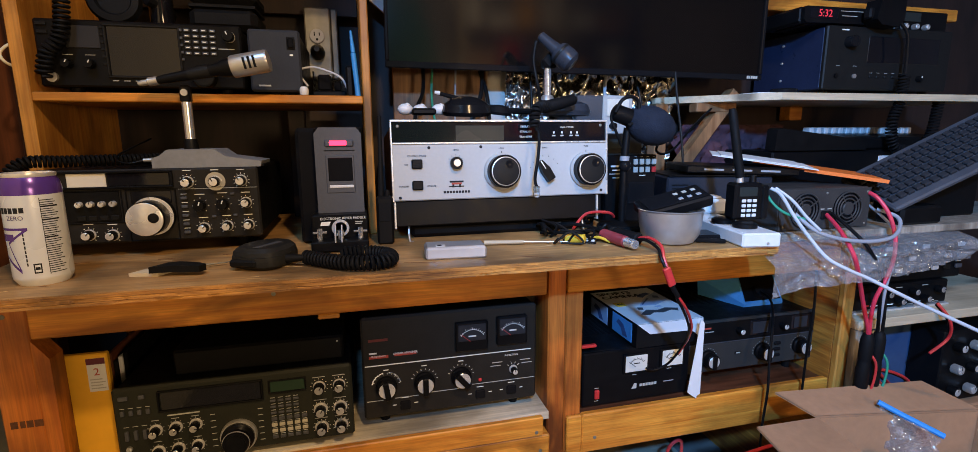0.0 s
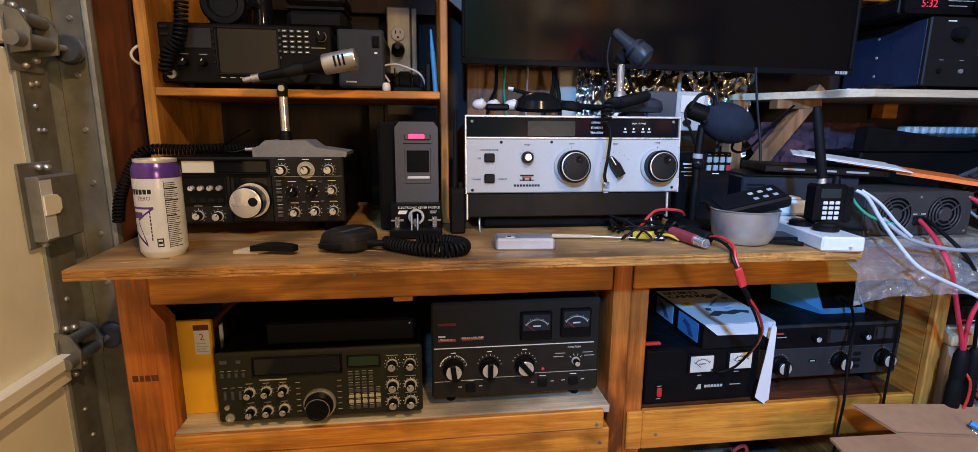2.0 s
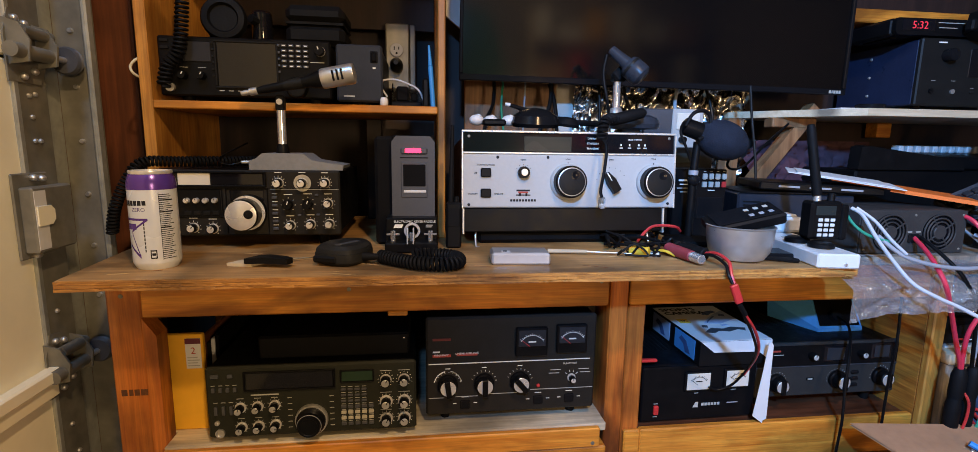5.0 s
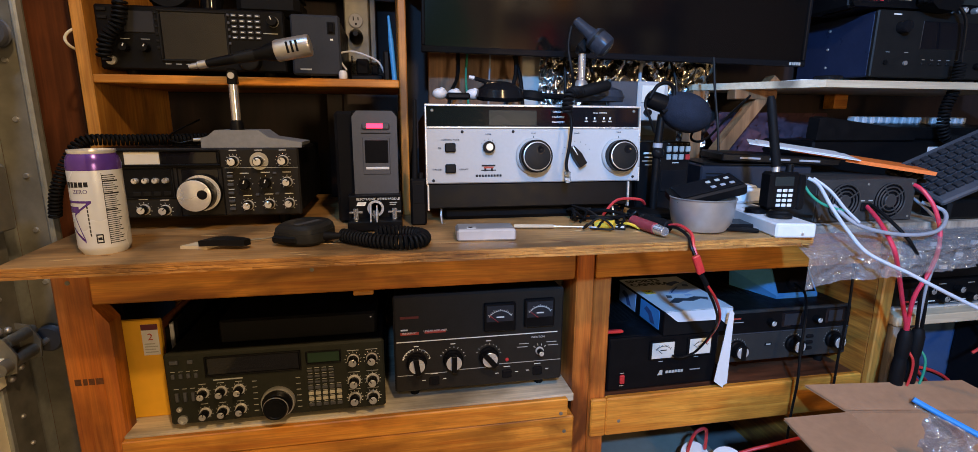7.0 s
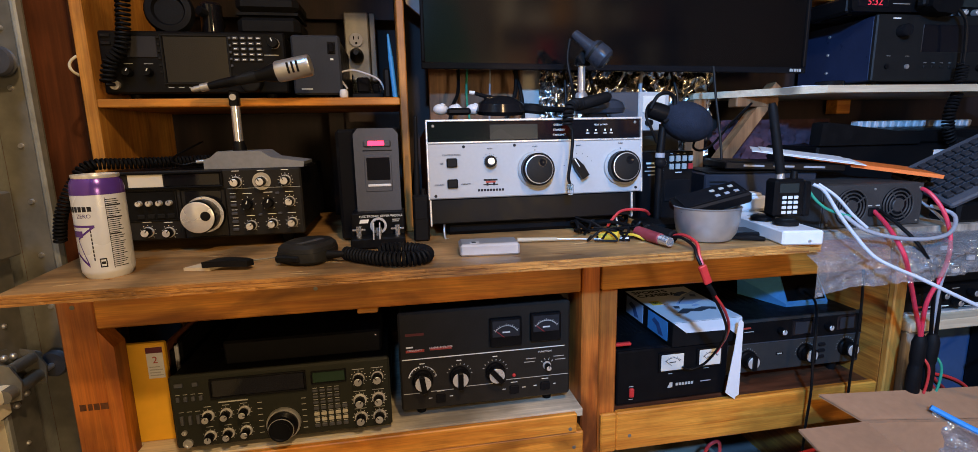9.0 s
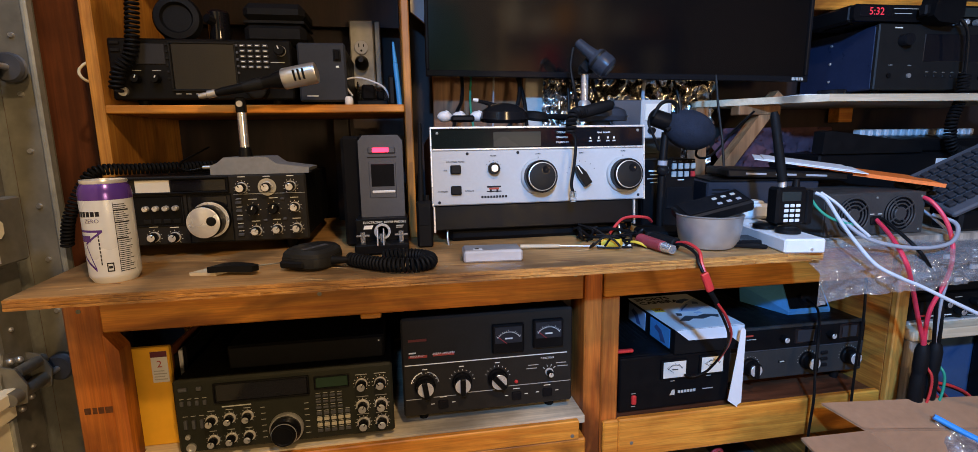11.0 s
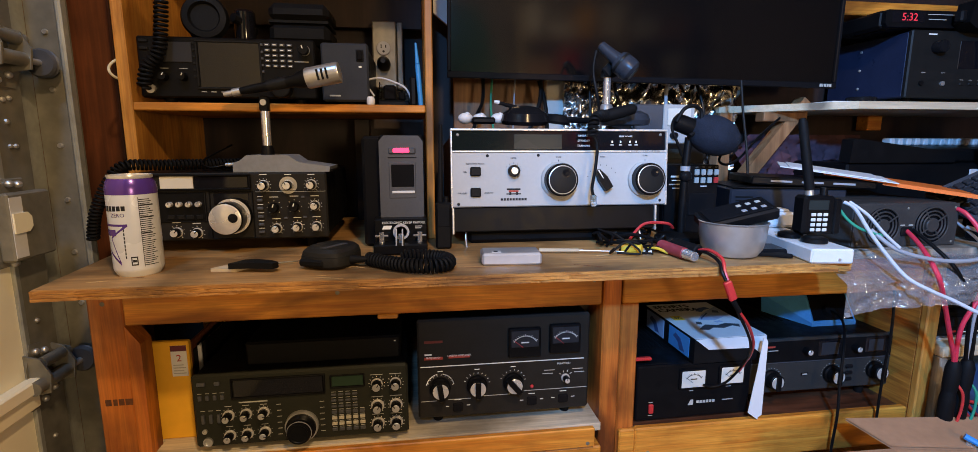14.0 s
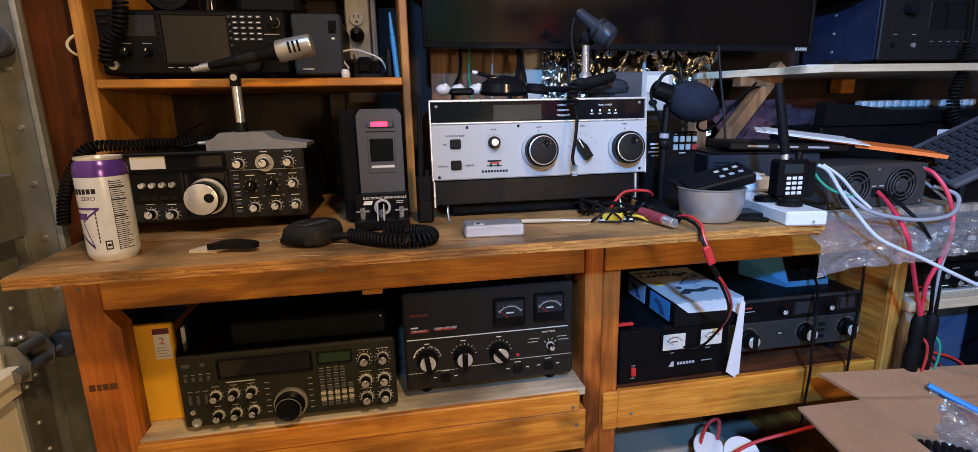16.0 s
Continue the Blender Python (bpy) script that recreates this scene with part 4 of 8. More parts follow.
for u, v, tn in ((0.125, 0.68, -8), (0.335, 0.68, 0), (0.545, 0.675, -40)):
    c = fr.p(u, v)
    part("skirt", Geo().lathe(c, (0, -1, 0), [(0.0205, 0), (0.0205, 0.006), (0.0185, 0.009)], 36), BLACK, lin)
    k = part("knob", Geo().lathe((c[0], -0.009, c[2]), (0, -1, 0), [(0.0175, 0), (0.0175, 0.011), (0.0165, 0.012)], 36), BLACK, lin)
    part("knob_face", Geo().lathe((c[0], -0.021, c[2]), (0, -1, 0), [(0.0155, 0), (0.0155, 0.0008), (0.015, 0.0012)], 36), ALU, k, "spun aluminium knob face")
    q = Geo().box(-0.0052, 0.0052, -0.029, -0.018, -0.0178, 0.0178, 0.0015)
    part("grip", q.moved(Matrix.Translation(c) @ Matrix.Rotation(radians(tn), 4, "Y")), BLACK, k)
    fr.ticks(u, v, 0.024, 9, -70, 80, 0.003)
    fr.bar(u, v - 0.16, 0.010, 0.0016)
c = fr.p(0.125, 0.68)
for a0, a1 in ((-75, -15), (15, 40), (50, 75)):
    g = Geo()
    for i in range(7):
        q = Geo().box(-0.0018, 0.0018, -0.0006, 0.0005, 0.0265, 0.0285)
        q.moved(Matrix.Translation(c) @ Matrix.Rotation(radians(a0 + (a1 - a0) * i / 6), 4, "Y"))
        g.add(q.v, q.f)
    tagged(part("legend", g, LEGEND, lin), kind="stuff")
fr.knob(0.857, 0.665, 0.0062, 0.016, BLACK, ALU, 0.009, 0, seg=16)
fr.ticks(0.857, 0.665, 0.012, 4, -50, 50, 0.005)
fr.text("FUNCTION", 0.845, 0.52, 0.0055)
for u, v in ((0.76, 0.575), (0.75, 0.61), (0.93, 0.575), (0.94, 0.61)):
    fr.bar(u, v, 0.022, 0.0014, DIM_LEGEND)
part("indicator", Geo().ball(fr.p(0.657, 0.735), 0.004, 0.004, 0.004, 12), RED, lin)
for u, v in ((0.225, 0.895), (0.657, 0.885), (0.845, 0.88)):
    fr.button(u, v, 0.020, 0.018, 0.005, GLOSS_BLACK, "rocker_switch", 0.002)
    fr.bar(u, v - 0.075, 0.014, 0.0013)
    fr.bar(u - 0.06, v - 0.01, 0.007, 0.0013)
    fr.bar(u + 0.06, v - 0.01, 0.007, 0.0013)
fr.text("LINEAR AMPLIFIER", 0.235, 0.375, 0.0058)
fr.text("FREQUENCY", 0.088, 0.385, 0.0050)
fr.bar(0.235, 0.378, 0.042, 0.0055, RED_INK, 0.0004)
fr.bar(0.09, 0.385, 0.036, 0.0055, RED_INK, 0.0004)
fr.bar(0.06, 0.345, 0.014, 0.003)
fr.bar(0.09, 0.22, 0.036, 0.005, material("dull_red_badge", (0.11, 0.014, 0.012), 0.5, 0, 60, 0.1, 0.0))
fr.flush()

# power supply on the right lower shelf
psu = thing("power_supply", "black power supply with two white meters, on the lower shelf", "power supply",
            Matrix.Translation((0.450, 0.170, 0.413)) @ Matrix.Rotation(radians(1.0), 4, "Z"))
W, H, Z0 = 0.266, 0.124, 0.004
cabinet(psu, W, H, 0.27, Z0, CASE_GREY, PANEL_BLACK, 0.003)
fr = Front(psu, W, H, Z0)
needle_meter(fr, 0.355, 0.59, 0.09, 0.45, METER_FACE, DARK_INK, DARK_INK, 0.006, 0.09)
needle_meter(fr, 0.70, 0.93, 0.07, 0.43, METER_FACE, DARK_INK, DARK_INK, 0.006, 0.09)
fr.button(0.125, 0.77, 0.011, 0.021, 0.006, RED, "rocker_switch", 0.002)
fr.bar(0.125, 0.66, 0.010, 0.0012, DIM_LEGEND)
fr.bar(0.125, 0.90, 0.010, 0.0012, DIM_LEGEND)
fr.bar(0.47, 0.50, 0.010, 0.0014, DIM_LEGEND)
fr.bar(0.80, 0.47, 0.012, 0.0014, DIM_LEGEND)
c = fr.p(0.475, 0.72)
part("badge", Geo().prism([(c[0] - 0.007, c[2] - 0.006), (c[0] - 0.001, c[2] + 0.006), (c[0] + 0.005, c[2] + 0.006), (c[0] + 0.005, c[2] - 0.006)], -0.0008, 0.0004), DIM_LEGEND, psu)
for k in range(6):
    fr.bar(0.535 + k * 0.028, 0.72, 0.0056, 0.0062, DIM_LEGEND)
fr.bar(0.80, 0.715, 0.026, 0.002, GREY_WIRE)
fr.flush()

# amplifier on the right lower shelf
rec = thing("receiver", "dark wide amplifier with big knobs, set back on the lower shelf", "radio", pose(0.722, 0.197, 0.413))
W, H, Z0 = 0.365, 0.128, 0.032
cabinet(rec, W, H, 0.32, Z0, CASE_GREY, material("satin_grey_panel", (0.038, 0.038, 0.037), 0.4, 0.2, 300, 0.15, 0.06), 0.003)
fr = Front(rec, W, H, Z0)
fr.window(0.01, 0.99, 0.04, 0.42, PANEL_BLACK, "upper_panel", 0.002)
fr.bar(0.5, 0.43, W * 0.98, 0.001, GREY_PAINT, 0.003)
for u, v in ((0.165, 0.72), (0.58, 0.70), (0.885, 0.68)):
    c = fr.p(u, v)
    part("skirt", Geo().lathe(c, (0, -1, 0), [(0.021, 0), (0.021, 0.006), (0.019, 0.009)], 32), BLACK, rec)
    k = part("knob", Geo().lathe((c[0], -0.009, c[2]), (0, -1, 0), [(0.0175, 0), (0.0175, 0.014), (0.0165, 0.015)], 32), BLACK, rec)
    part("knob_face", Geo().lathe((c[0], -0.024, c[2]), (0, -1, 0), [(0.0145, 0), (0.0145, 0.0008), (0.014, 0.0012)], 32), ALU, k)
    part("grip", Geo().box(c[0] - 0.005, c[0] + 0.005, -0.031, -0.02, c[2] - 0.0172, c[2] + 0.0172, 0.0015), BLACK, k)
    fr.ticks(u, v, 0.0235, 13, -100, 100, 0.002, DIM_LEGEND)
for u in (0.38, 0.72):
    fr.knob(u, 0.22, 0.0075, 0.018, BLACK, ALU, None, 0, seg=16)
    fr.bar(u - 0.03, 0.06, 0.030, 0.0014, DIM_LEGEND)
fr.window(0.47, 0.625, 0.06, 0.36, SCREEN, "meter_window", 0.004, 0.002)
fr.window(0.80, 0.94, 0.05, 0.34, SCREEN, "meter_window", 0.004, 0.002)
fr.window(0.485, 0.61, 0.09, 0.33, METER_DARK, "meter_card", 0.0042, 0.001)
fr.window(0.815, 0.925, 0.08, 0.31, METER_DARK, "meter_card", 0.0042, 0.001)
for u, v in ((0.548, 0.40), (0.87, 0.38)):
    fr.ticks(u, v, 0.024, 13, -55, 55, 0.003, LEGEND)
    fr.ticks(u, v, 0.017, 9, -50, 50, 0.002, DIM_LEGEND)
for v in (0.58, 0.70, 0.82):
    fr.button(0.70, v, 0.020, 0.009, 0.006, GLOSS_BLACK, "button", 0.003)
fr.bar(0.395, 0.68, 0.018, 0.006, GLOSS_BLACK, 0.001)
fr.bar(0.395, 0.68, 0.012, 0.003, DIM_LEGEND, 0.0014)
fr.bar(0.13, 0.13, 0.030, 0.004, RED_INK, 0.0026)
fr.bar(0.16, 0.20, 0.024, 0.0016, DIM_LEGEND, 0.0026)
fr.flush()

# ---- on and over the bench, left ----
tv = thing("television", "large black flat television hung above the bench", "television", pose(0.0, 0.46, 0))
part("back", Geo().box(0.082, 1.090, 0.012, 0.05, 1.165, 1.745, 0.006), BLACK, tv)
part("bezel", Geo().box(0.075, 1.098, -0.004, 0.011, 1.157, 1.172, 0.002).box(0.075, 1.098, -0.004, 0.011, 1.735, 1.75, 0.002).box(0.075, 0.083, -0.004, 0.011, 1.1725, 1.7345, 0.002).box(1.089, 1.098, -0.004, 0.011, 1.1725, 1.7345, 0.002), GLOSS_BLACK, tv)
part("screen", Geo().box(0.0835, 1.0885, 0.002, 0.011, 1.1725, 1.7345), TV_SCREEN, tv, "dark switched-off screen")
for k, x in enumerate((1.048, 1.056, 1.061, 1.069, 1.076)):
    part("badge", Geo().box(x, x + (0.006, 0.0025, 0.006, 0.005, 0.006)[k], -0.0048, -0.0035, 1.1605, 1.1680, 0.0002), DIM_LEGEND, tv)
part("wall_mount", Geo().box(0.50, 0.68, 0.0505, 0.224, 1.32, 1.55, 0.003), OLD_STEEL, tv)
tv.matrix_world = pose(0.0, 0.46, 0) @ Matrix.Translation((0.075, 0, 1.153)) @ Matrix.Rotation(radians(0.5), 4, "Y") @ Matrix.Translation((-0.075, 0, -1.153))

can = thing("drink_can", "tall white and purple energy drink can standing on the bench", "can", pose(-0.445, 0.088, 0.8, 0, 0, 4))
R = 0.0345
part("body", Geo().lathe((0, 0, 0), (0, 0, 1), [(R * 0.75, 0.004), (R * 0.80, 0.0), (R * 0.84, 0.0), (R * 0.985, 0.009), (R, 0.013), (R, 0.128)], 48), CAN_WHITE, can)
part("purple_band", Geo().lathe((0, 0, 0), (0, 0, 1), [(R * 1.003, 0.1281), (R * 1.003, 0.137), (R * 0.95, 0.146), (R * 0.86, 0.152)], 48), PURPLE, can)
part("rim", Geo().lathe((0, 0, 0), (0, 0, 1), [(R * 0.86, 0.1521), (R * 0.885, 0.155), (R * 0.88, 0.1575), (R * 0.84, 0.1575), (R * 0.82, 0.153), (R * 0.2, 0.1525)], 48), ALU, can)
part("tab", Geo().box(-0.006, 0.012, -0.008, 0.004, 0.1535, 0.1555, 0.001), GLOSS_BLACK, can)


def wrap(geo, rad):
    """Bends a flat label in x, z round the can; x is the arc, 0 faces -y."""
    geo.v = [((rad + y) * math.sin(x / R), -(rad + y) * math.cos(x / R), z) for x, y, z in geo.v]
    return geo


def strip(g, x0, x1, z0, z1, y=0.0002):
    n = max(1, int(abs(x1 - x0) / 0.004))
    for i in range(n):
        a, b = x0 + (x1 - x0) * i / n, x0 + (x1 - x0) * (i + 1) / n
        g.add([(a, y, z0), (b, y, z0), (b, y, z1), (a, y, z1)], [(0, 1, 2, 3)])


g = Geo()
strip(g, -0.046, -0.031, 0.1030, 0.1115)
for k in range(5):
    strip(g, -0.0295 + k * 0.0068, -0.0240 + k * 0.0068, 0.1030 + 0.0003 * k, 0.1115)
g2 = Geo()
for i in range(34):
    z = 0.120 - i * 0.0031
    strip(g2, 0.021, 0.021 + (0.021 if i % 4 else 0.016) * (1 - 0.12 * (i % 3)), z, z + (0.0012 if i not in (3, 9, 17) else 0.0022))
strip(g2, 0.0205, 0.0212, 0.016, 0.124)
for i in range(9):
    strip(g2, -0.003, -0.0012, 0.030 + i * 0.006, 0.0345 + i * 0.006)
strip(g2, 0.004, 0.013, 0.019, 0.021)
strip(g2, 0.004, 0.013, 0.031, 0.033)
strip(g2, 0.004, 0.0055, 0.021, 0.031)
strip(g2, 0.0115, 0.013, 0.021, 0.031)
strip(g2, 0.006, 0.011, 0.024, 0.028)
part("brand_bar", wrap(g, R), DARK_INK, can)
part("small_print", wrap(g2, R), DARK_INK, can)
g = Geo()
for (x0, z0), (x1, z1), t in (((-0.045, 0.082), (0.004, 0.082), 0.0022), ((0.004, 0.082), (-0.024, 0.062), 0.0022), ((-0.024, 0.062), (-0.010, 0.022), 0.003), ((-0.010, 0.022), (-0.032, 0.042), 0.003), ((-0.045, 0.070), (-0.014, 0.0705), 0.006)):
    for i in range(12):
        a, b = i / 12, (i + 1) / 12
        xa, xb, za, zb = x0 + (x1 - x0) * a, x0 + (x1 - x0) * b, z0 + (z1 - z0) * a, z0 + (z1 - z0) * b
        g.add([(xa, 0.0003, za - t * 0.8), (xb, 0.0003, zb - t * 0.8), (xb, 0.0003, zb + t * 0.8), (xa, 0.0003, za + t * 0.8)], [(0, 1, 2, 3)])
part("star_mark", wrap(g, R), PURPLE, can)
cu = lettering("ZERO", 0.0085, PURPLE, can, Matrix(), "LEFT", "", "lettering")
for vert in cu.data.vertices:
    x, z = vert.co.x - 0.020, vert.co.y + 0.0945
    vert.co = ((R + 0.0003) * math.sin(x / R), -(R + 0.0003) * math.cos(x / R), z)

# desk microphone on the transceiver
dm = thing("desk_microphone", "slate grey desk microphone with a chrome neck, standing on the transceiver", "microphone", pose(-0.262, 0.28, 0.9505))
part("base", Geo().prism([(-0.083, 0), (0.093, 0), (0.095, 0.010), (0.035, 0.019), (0.018, 0.032), (-0.058, 0.032), (-0.070, 0.022), (-0.083, 0.017)], -0.035, 0.06), MIC_GREY, dm)
part("base_foot", Geo().box(-0.08, 0.098, -0.033, 0.058, -0.0003, 0.004, 0.001), SOFT_BLACK, dm)
part("collar", Geo().lathe((-0.029, 0.005, 0.032), (0, 0, 1), [(0.013, 0), (0.012, 0.010), (0.0095, 0.018)], 20), BLACK, dm)
part("neck", Geo().rod((-0.029, 0.005, 0.050), (-0.029, 0.005, 0.116), 0.0085, 0.0085, 20), CHROME, dm)
part("swivel", Geo().box(-0.038, -0.020, -0.003, 0.013, 0.115, 0.145, 0.003), BLACK, dm)
part("swivel_screw", Geo().rod((-0.029, -0.006, 0.132), (-0.029, 0.0, 0.132), 0.006, 0.006, 14), STEEL, dm)
a = Vector((-0.029, -0.006, 0.160))
d = Vector((0.975, -0.06, 0.195)).normalized()
mic = part("microphone_body", Geo().lathe(a - d * 0.040, d, [(0.0065, 0), (0.008, 0.014), (0.0092, 0.05), (0.0118, 0.102), (0.0165, 0.116), (0.0178, 0.126)], 24), BLACK, dm)
part("connector", Geo().lathe(a - d * 0.072, d, [(0.004, 0), (0.0055, 0.008), (0.005, 0.015), (0.0075, 0.017), (0.0075, 0.032)], 16), STEEL, mic)
part("ferrule", Geo().lathe(a + d * 0.012, d, [(0.0096, 0), (0.0116, 0.036)], 24), PANEL_GREY, mic)
part("head", Geo().lathe(a + d * 0.0862, d, [(0.0185, 0), (0.0198, 0.003), (0.0200, 0.060), (0.0190, 0.064), (0.015, 0.065)], 32), STEEL, mic, "satin aluminium head")
g = Geo()
e2 = d.cross(Vector((0, 0, 1))).normalized()
for i in range(3):
    c = a + d * (0.112 + i * 0.0085) + e2 * 0.0188
    up = e2.cross(d).normalized()
    m = Matrix.Translation(c) @ Matrix((d, -e2, up)).transposed().to_4x4()
    q = Geo().box(-0.0018, 0.0018, -0.003, 0.003, -0.010, 0.010, 0.0006).moved(m)
    g.add(q.v, q.f)
part("slots", g, SOFT_BLACK, mic)
part("plug", Geo().rod((-0.084, 0.01, 0.013), (-0.110, 0.008, 0.0125), 0.005, 0.0035, 12), STEEL, dm)
part("lead", Geo().tube([(-0.109, 0.008, 0.0125), (-0.135, 0.0, 0.008), (-0.16, 0.03, 0.02), (-0.14, 0.14, 0.05)], 0.0018, 8), BLACK, dm)

# coiled cord over the transceiver
solid("coiled_cord", Geo().coil([(-0.30, 0.40, 0.963), (-0.40, 0.34, 0.963), (-0.49, 0.29, 0.963), (-0.540, 0.255, 0.962), (-0.562, 0.24, 0.93), (-0.585, 0.235, 0.878), (-0.597, 0.24, 0.83)], 0.0085, 0.0027, 0.0068, 6, 12), SOFT_BLACK, "thick black coiled cord draped over the transceiver", "cord")

# craft knife
kn = thing("putty_knife", "small black-handled scraper with a pale sheath, lying on the bench", "tool", pose(-0.29, 0.078, 0.8, 0, 0, -4))
part("blade_guard", Geo().slab([(-0.044, -0.006), (-0.002, -0.012), (0.012, 0.016), (-0.030, 0.018)], 0.0005, 0.006), PALE_WOOD, kn)
part("handle", Geo().slab([(-0.012, -0.016), (0.02, -0.013), (0.058, -0.020), (0.064, -0.008), (0.05, 0.004), (0.02, 0.016), (0.004, 0.012)], 0.0065, 0.016), SOFT_BLACK, kn)
part("spike", Geo().rod((0.03, 0.018, 0.006), (0.082, 0.048, 0.004), 0.0022, 0.001, 8), OLD_STEEL, kn)

MIC_BLACK = material("worn_black_plastic", (0.017, 0.017, 0.0165), 0.42, 0, 260, 0.25, 0.12)
# hand microphone with coiled lead
hm = thing("hand_microphone", "black hand microphone with a coiled lead, lying on the bench", "microphone", pose(-0.146, 0.105, 0.8, 0, 0, -22))
shape = [p.to_tuple()[:2] for p in spline([(-0.038, -0.036, 0), (-0.005, -0.048, 0), (0.030, -0.042, 0), (0.040, -0.010, 0), (0.032, 0.036, 0), (0.0, 0.052, 0), (-0.030, 0.040, 0), (-0.043, 0.0, 0), (-0.038, -0.036, 0)], 4)][:-1]
part("body", Geo().pillow(shape, [(0.90, 0.001), (1.0, 0.006), (1.02, 0.014), (1.0, 0.021)]), MIC_BLACK, hm)
part("face", Geo().pillow(shape, [(0.985, 0.0213), (0.95, 0.028), (0.82, 0.0335), (0.55, 0.0350)]), MIC_BLACK, hm)
part("talk_bar", Geo().box(-0.034, 0.010, -0.052, -0.042, 0.006, 0.018, 0.003), SOFT_BLACK, hm)
part("label_strip", Geo().slab([(-0.002, -0.035), (0.008, -0.036), (0.022, 0.010), (0.012, 0.014)], 0.0345, 0.0356), GREY_PAINT, hm)
part("strain_relief", Geo().lathe((0.036, -0.012, 0.013), (0.92, 0.28, 0), [(0.008, 0), (0.0055, 0.025), (0.004, 0.03)], 14), SOFT_BLACK, hm)
inv = pose(-0.146, 0.105, 0.8, 0, 0, -22).inverted()
pts = [(-0.085, 0.085, 0.812), (-0.06, 0.060, 0.812), (-0.02, 0.026, 0.813), (0.02, 0.014, 0.813), (0.046, 0.030, 0.813), (0.044, 0.064, 0.813), (0.014, 0.088, 0.813), (-0.03, 0.090, 0.813)]
part("lead", Geo().coil([inv @ Vector(p) for p in pts], 0.0095, 0.0028, 0.0070, 6, 12), SOFT_BLACK, hm)

# grey power box with red lamp
gb = thing("meter_box", "grey plastic box with a glowing red window, on the bench", "device", pose(-0.0735, 0.235, 0.8))
W, H = 0.086, 0.221
part("shell", Geo().box(-0.034, W, 0.012, 0.14, 0, H - 0.002, 0.006), GLOSS_BLACK, gb)
part("front_frame", Geo().box(0, W, 0.0, 0.0118, 0, H, 0.004), BLACK, gb)
part("face", Geo().prism([(0.004, 0), (W - 0.004, 0), (W - 0.001, 0.02), (W - 0.001, H - 0.012), (W - 0.010, H - 0.001), (0.010, H - 0.001), (0.001, H - 0.012), (0.001, 0.02)], -0.010, -0.0003), GREY_PAINT, gb)
fr = Front(gb, W, H)
fr.window(0.20, 0.84, 0.10, 0.172, GREY_PAINT, "lamp_hood", 0.013, 0.004)
fr.window(0.31, 0.69, 0.112, 0.156, RED_LED, "red_lamp", 0.0142, 0.002, "glowing red lamp")
fr.window(0.20, 0.84, 0.225, 0.56, GREY_PAINT, "inset", 0.0112, 0.003)
fr.window(0.26, 0.79, 0.25, 0.455, GLOSS_BLACK, "display", 0.0122, 0.002)
fr.window(0.28, 0.79, 0.485, 0.508, WHITE, "trim_bar", 0.0126, 0.001)
fr.window(0.20, 0.84, 0.19, 0.200, PANEL_GREY, "groove", 0.0106, 0.0005)

# keyer paddle
kp = thing("keyer_paddle", "black morse keyer paddle with clear finger pieces, standing on the bench", "keyer", pose(-0.083, 0.158, 0.8))
W = 0.099
part("case", Geo().box(0, W, 0.038, 0.10, 0.002, 0.062, 0.002), PANEL_BLACK, kp)
part("base", Geo().box(0.0, W, -0.002, 0.0375, 0.002, 0.020, 0.002), PANEL_BLACK, kp)
for x in (0.012, W - 0.012):
    for y in (0.008, 0.088):
        part("foot", Geo().rod((x, y, 0), (x, y, 0.003), 0.006, 0.006, 10), SOFT_BLACK, kp)
fr = Front(kp, W, 0.058, 0.003)
lettering("ELECTRONIC KEYER PADDLE", 0.0062, LEGEND, kp, Matrix.Translation((0.055, 0.0372, 0.0535)) @ Matrix.Rotation(radians(90), 4, "X"))
part("badge", Geo().prism([(0.014, 0.043), (0.017, 0.050), (0.033, 0.050), (0.030, 0.043)], 0.0365, 0.0375), LEGEND, kp)
part("legend", Geo().box(0.076, 0.090, 0.0368, 0.0376, 0.0475, 0.049).box(0.076, 0.088, 0.0368, 0.0376, 0.044, 0.0455), DIM_LEGEND, kp)
for x in (0.014, W - 0.014):
    part("post", Geo().rod((x, 0.022, 0.02), (x, 0.022, 0.040), 0.0048, 0.0048, 14).rod((x - 0.012, 0.022, 0.033), (x + 0.012, 0.022, 0.033), 0.0022, 0.0022, 10), CHROME, kp)
part("contact_post", Geo().rod((0.05, 0.024, 0.02), (0.05, 0.024, 0.036), 0.0055, 0.0055, 14), CHROME, kp)
for x in (0.043, 0.054):
    part("finger_piece", Geo().prism([(-0.018, -0.010), (0.01, -0.010), (0.014, 0.012), (0.002, 0.018), (-0.018, 0.004)], 0, 0.0022).moved(Matrix.Translation((x, 0.008, 0.030)) @ Matrix.Rotation(radians(90), 4, "Z")), MILKY, kp)
part("finger_disc", Geo().lathe((0.05, 0.03, 0.039), (0, -1, 0), [(0.0155, 0), (0.0155, 0.002), (0.011, 0.002), (0.011, 0.0)], 28), MILKY, kp)

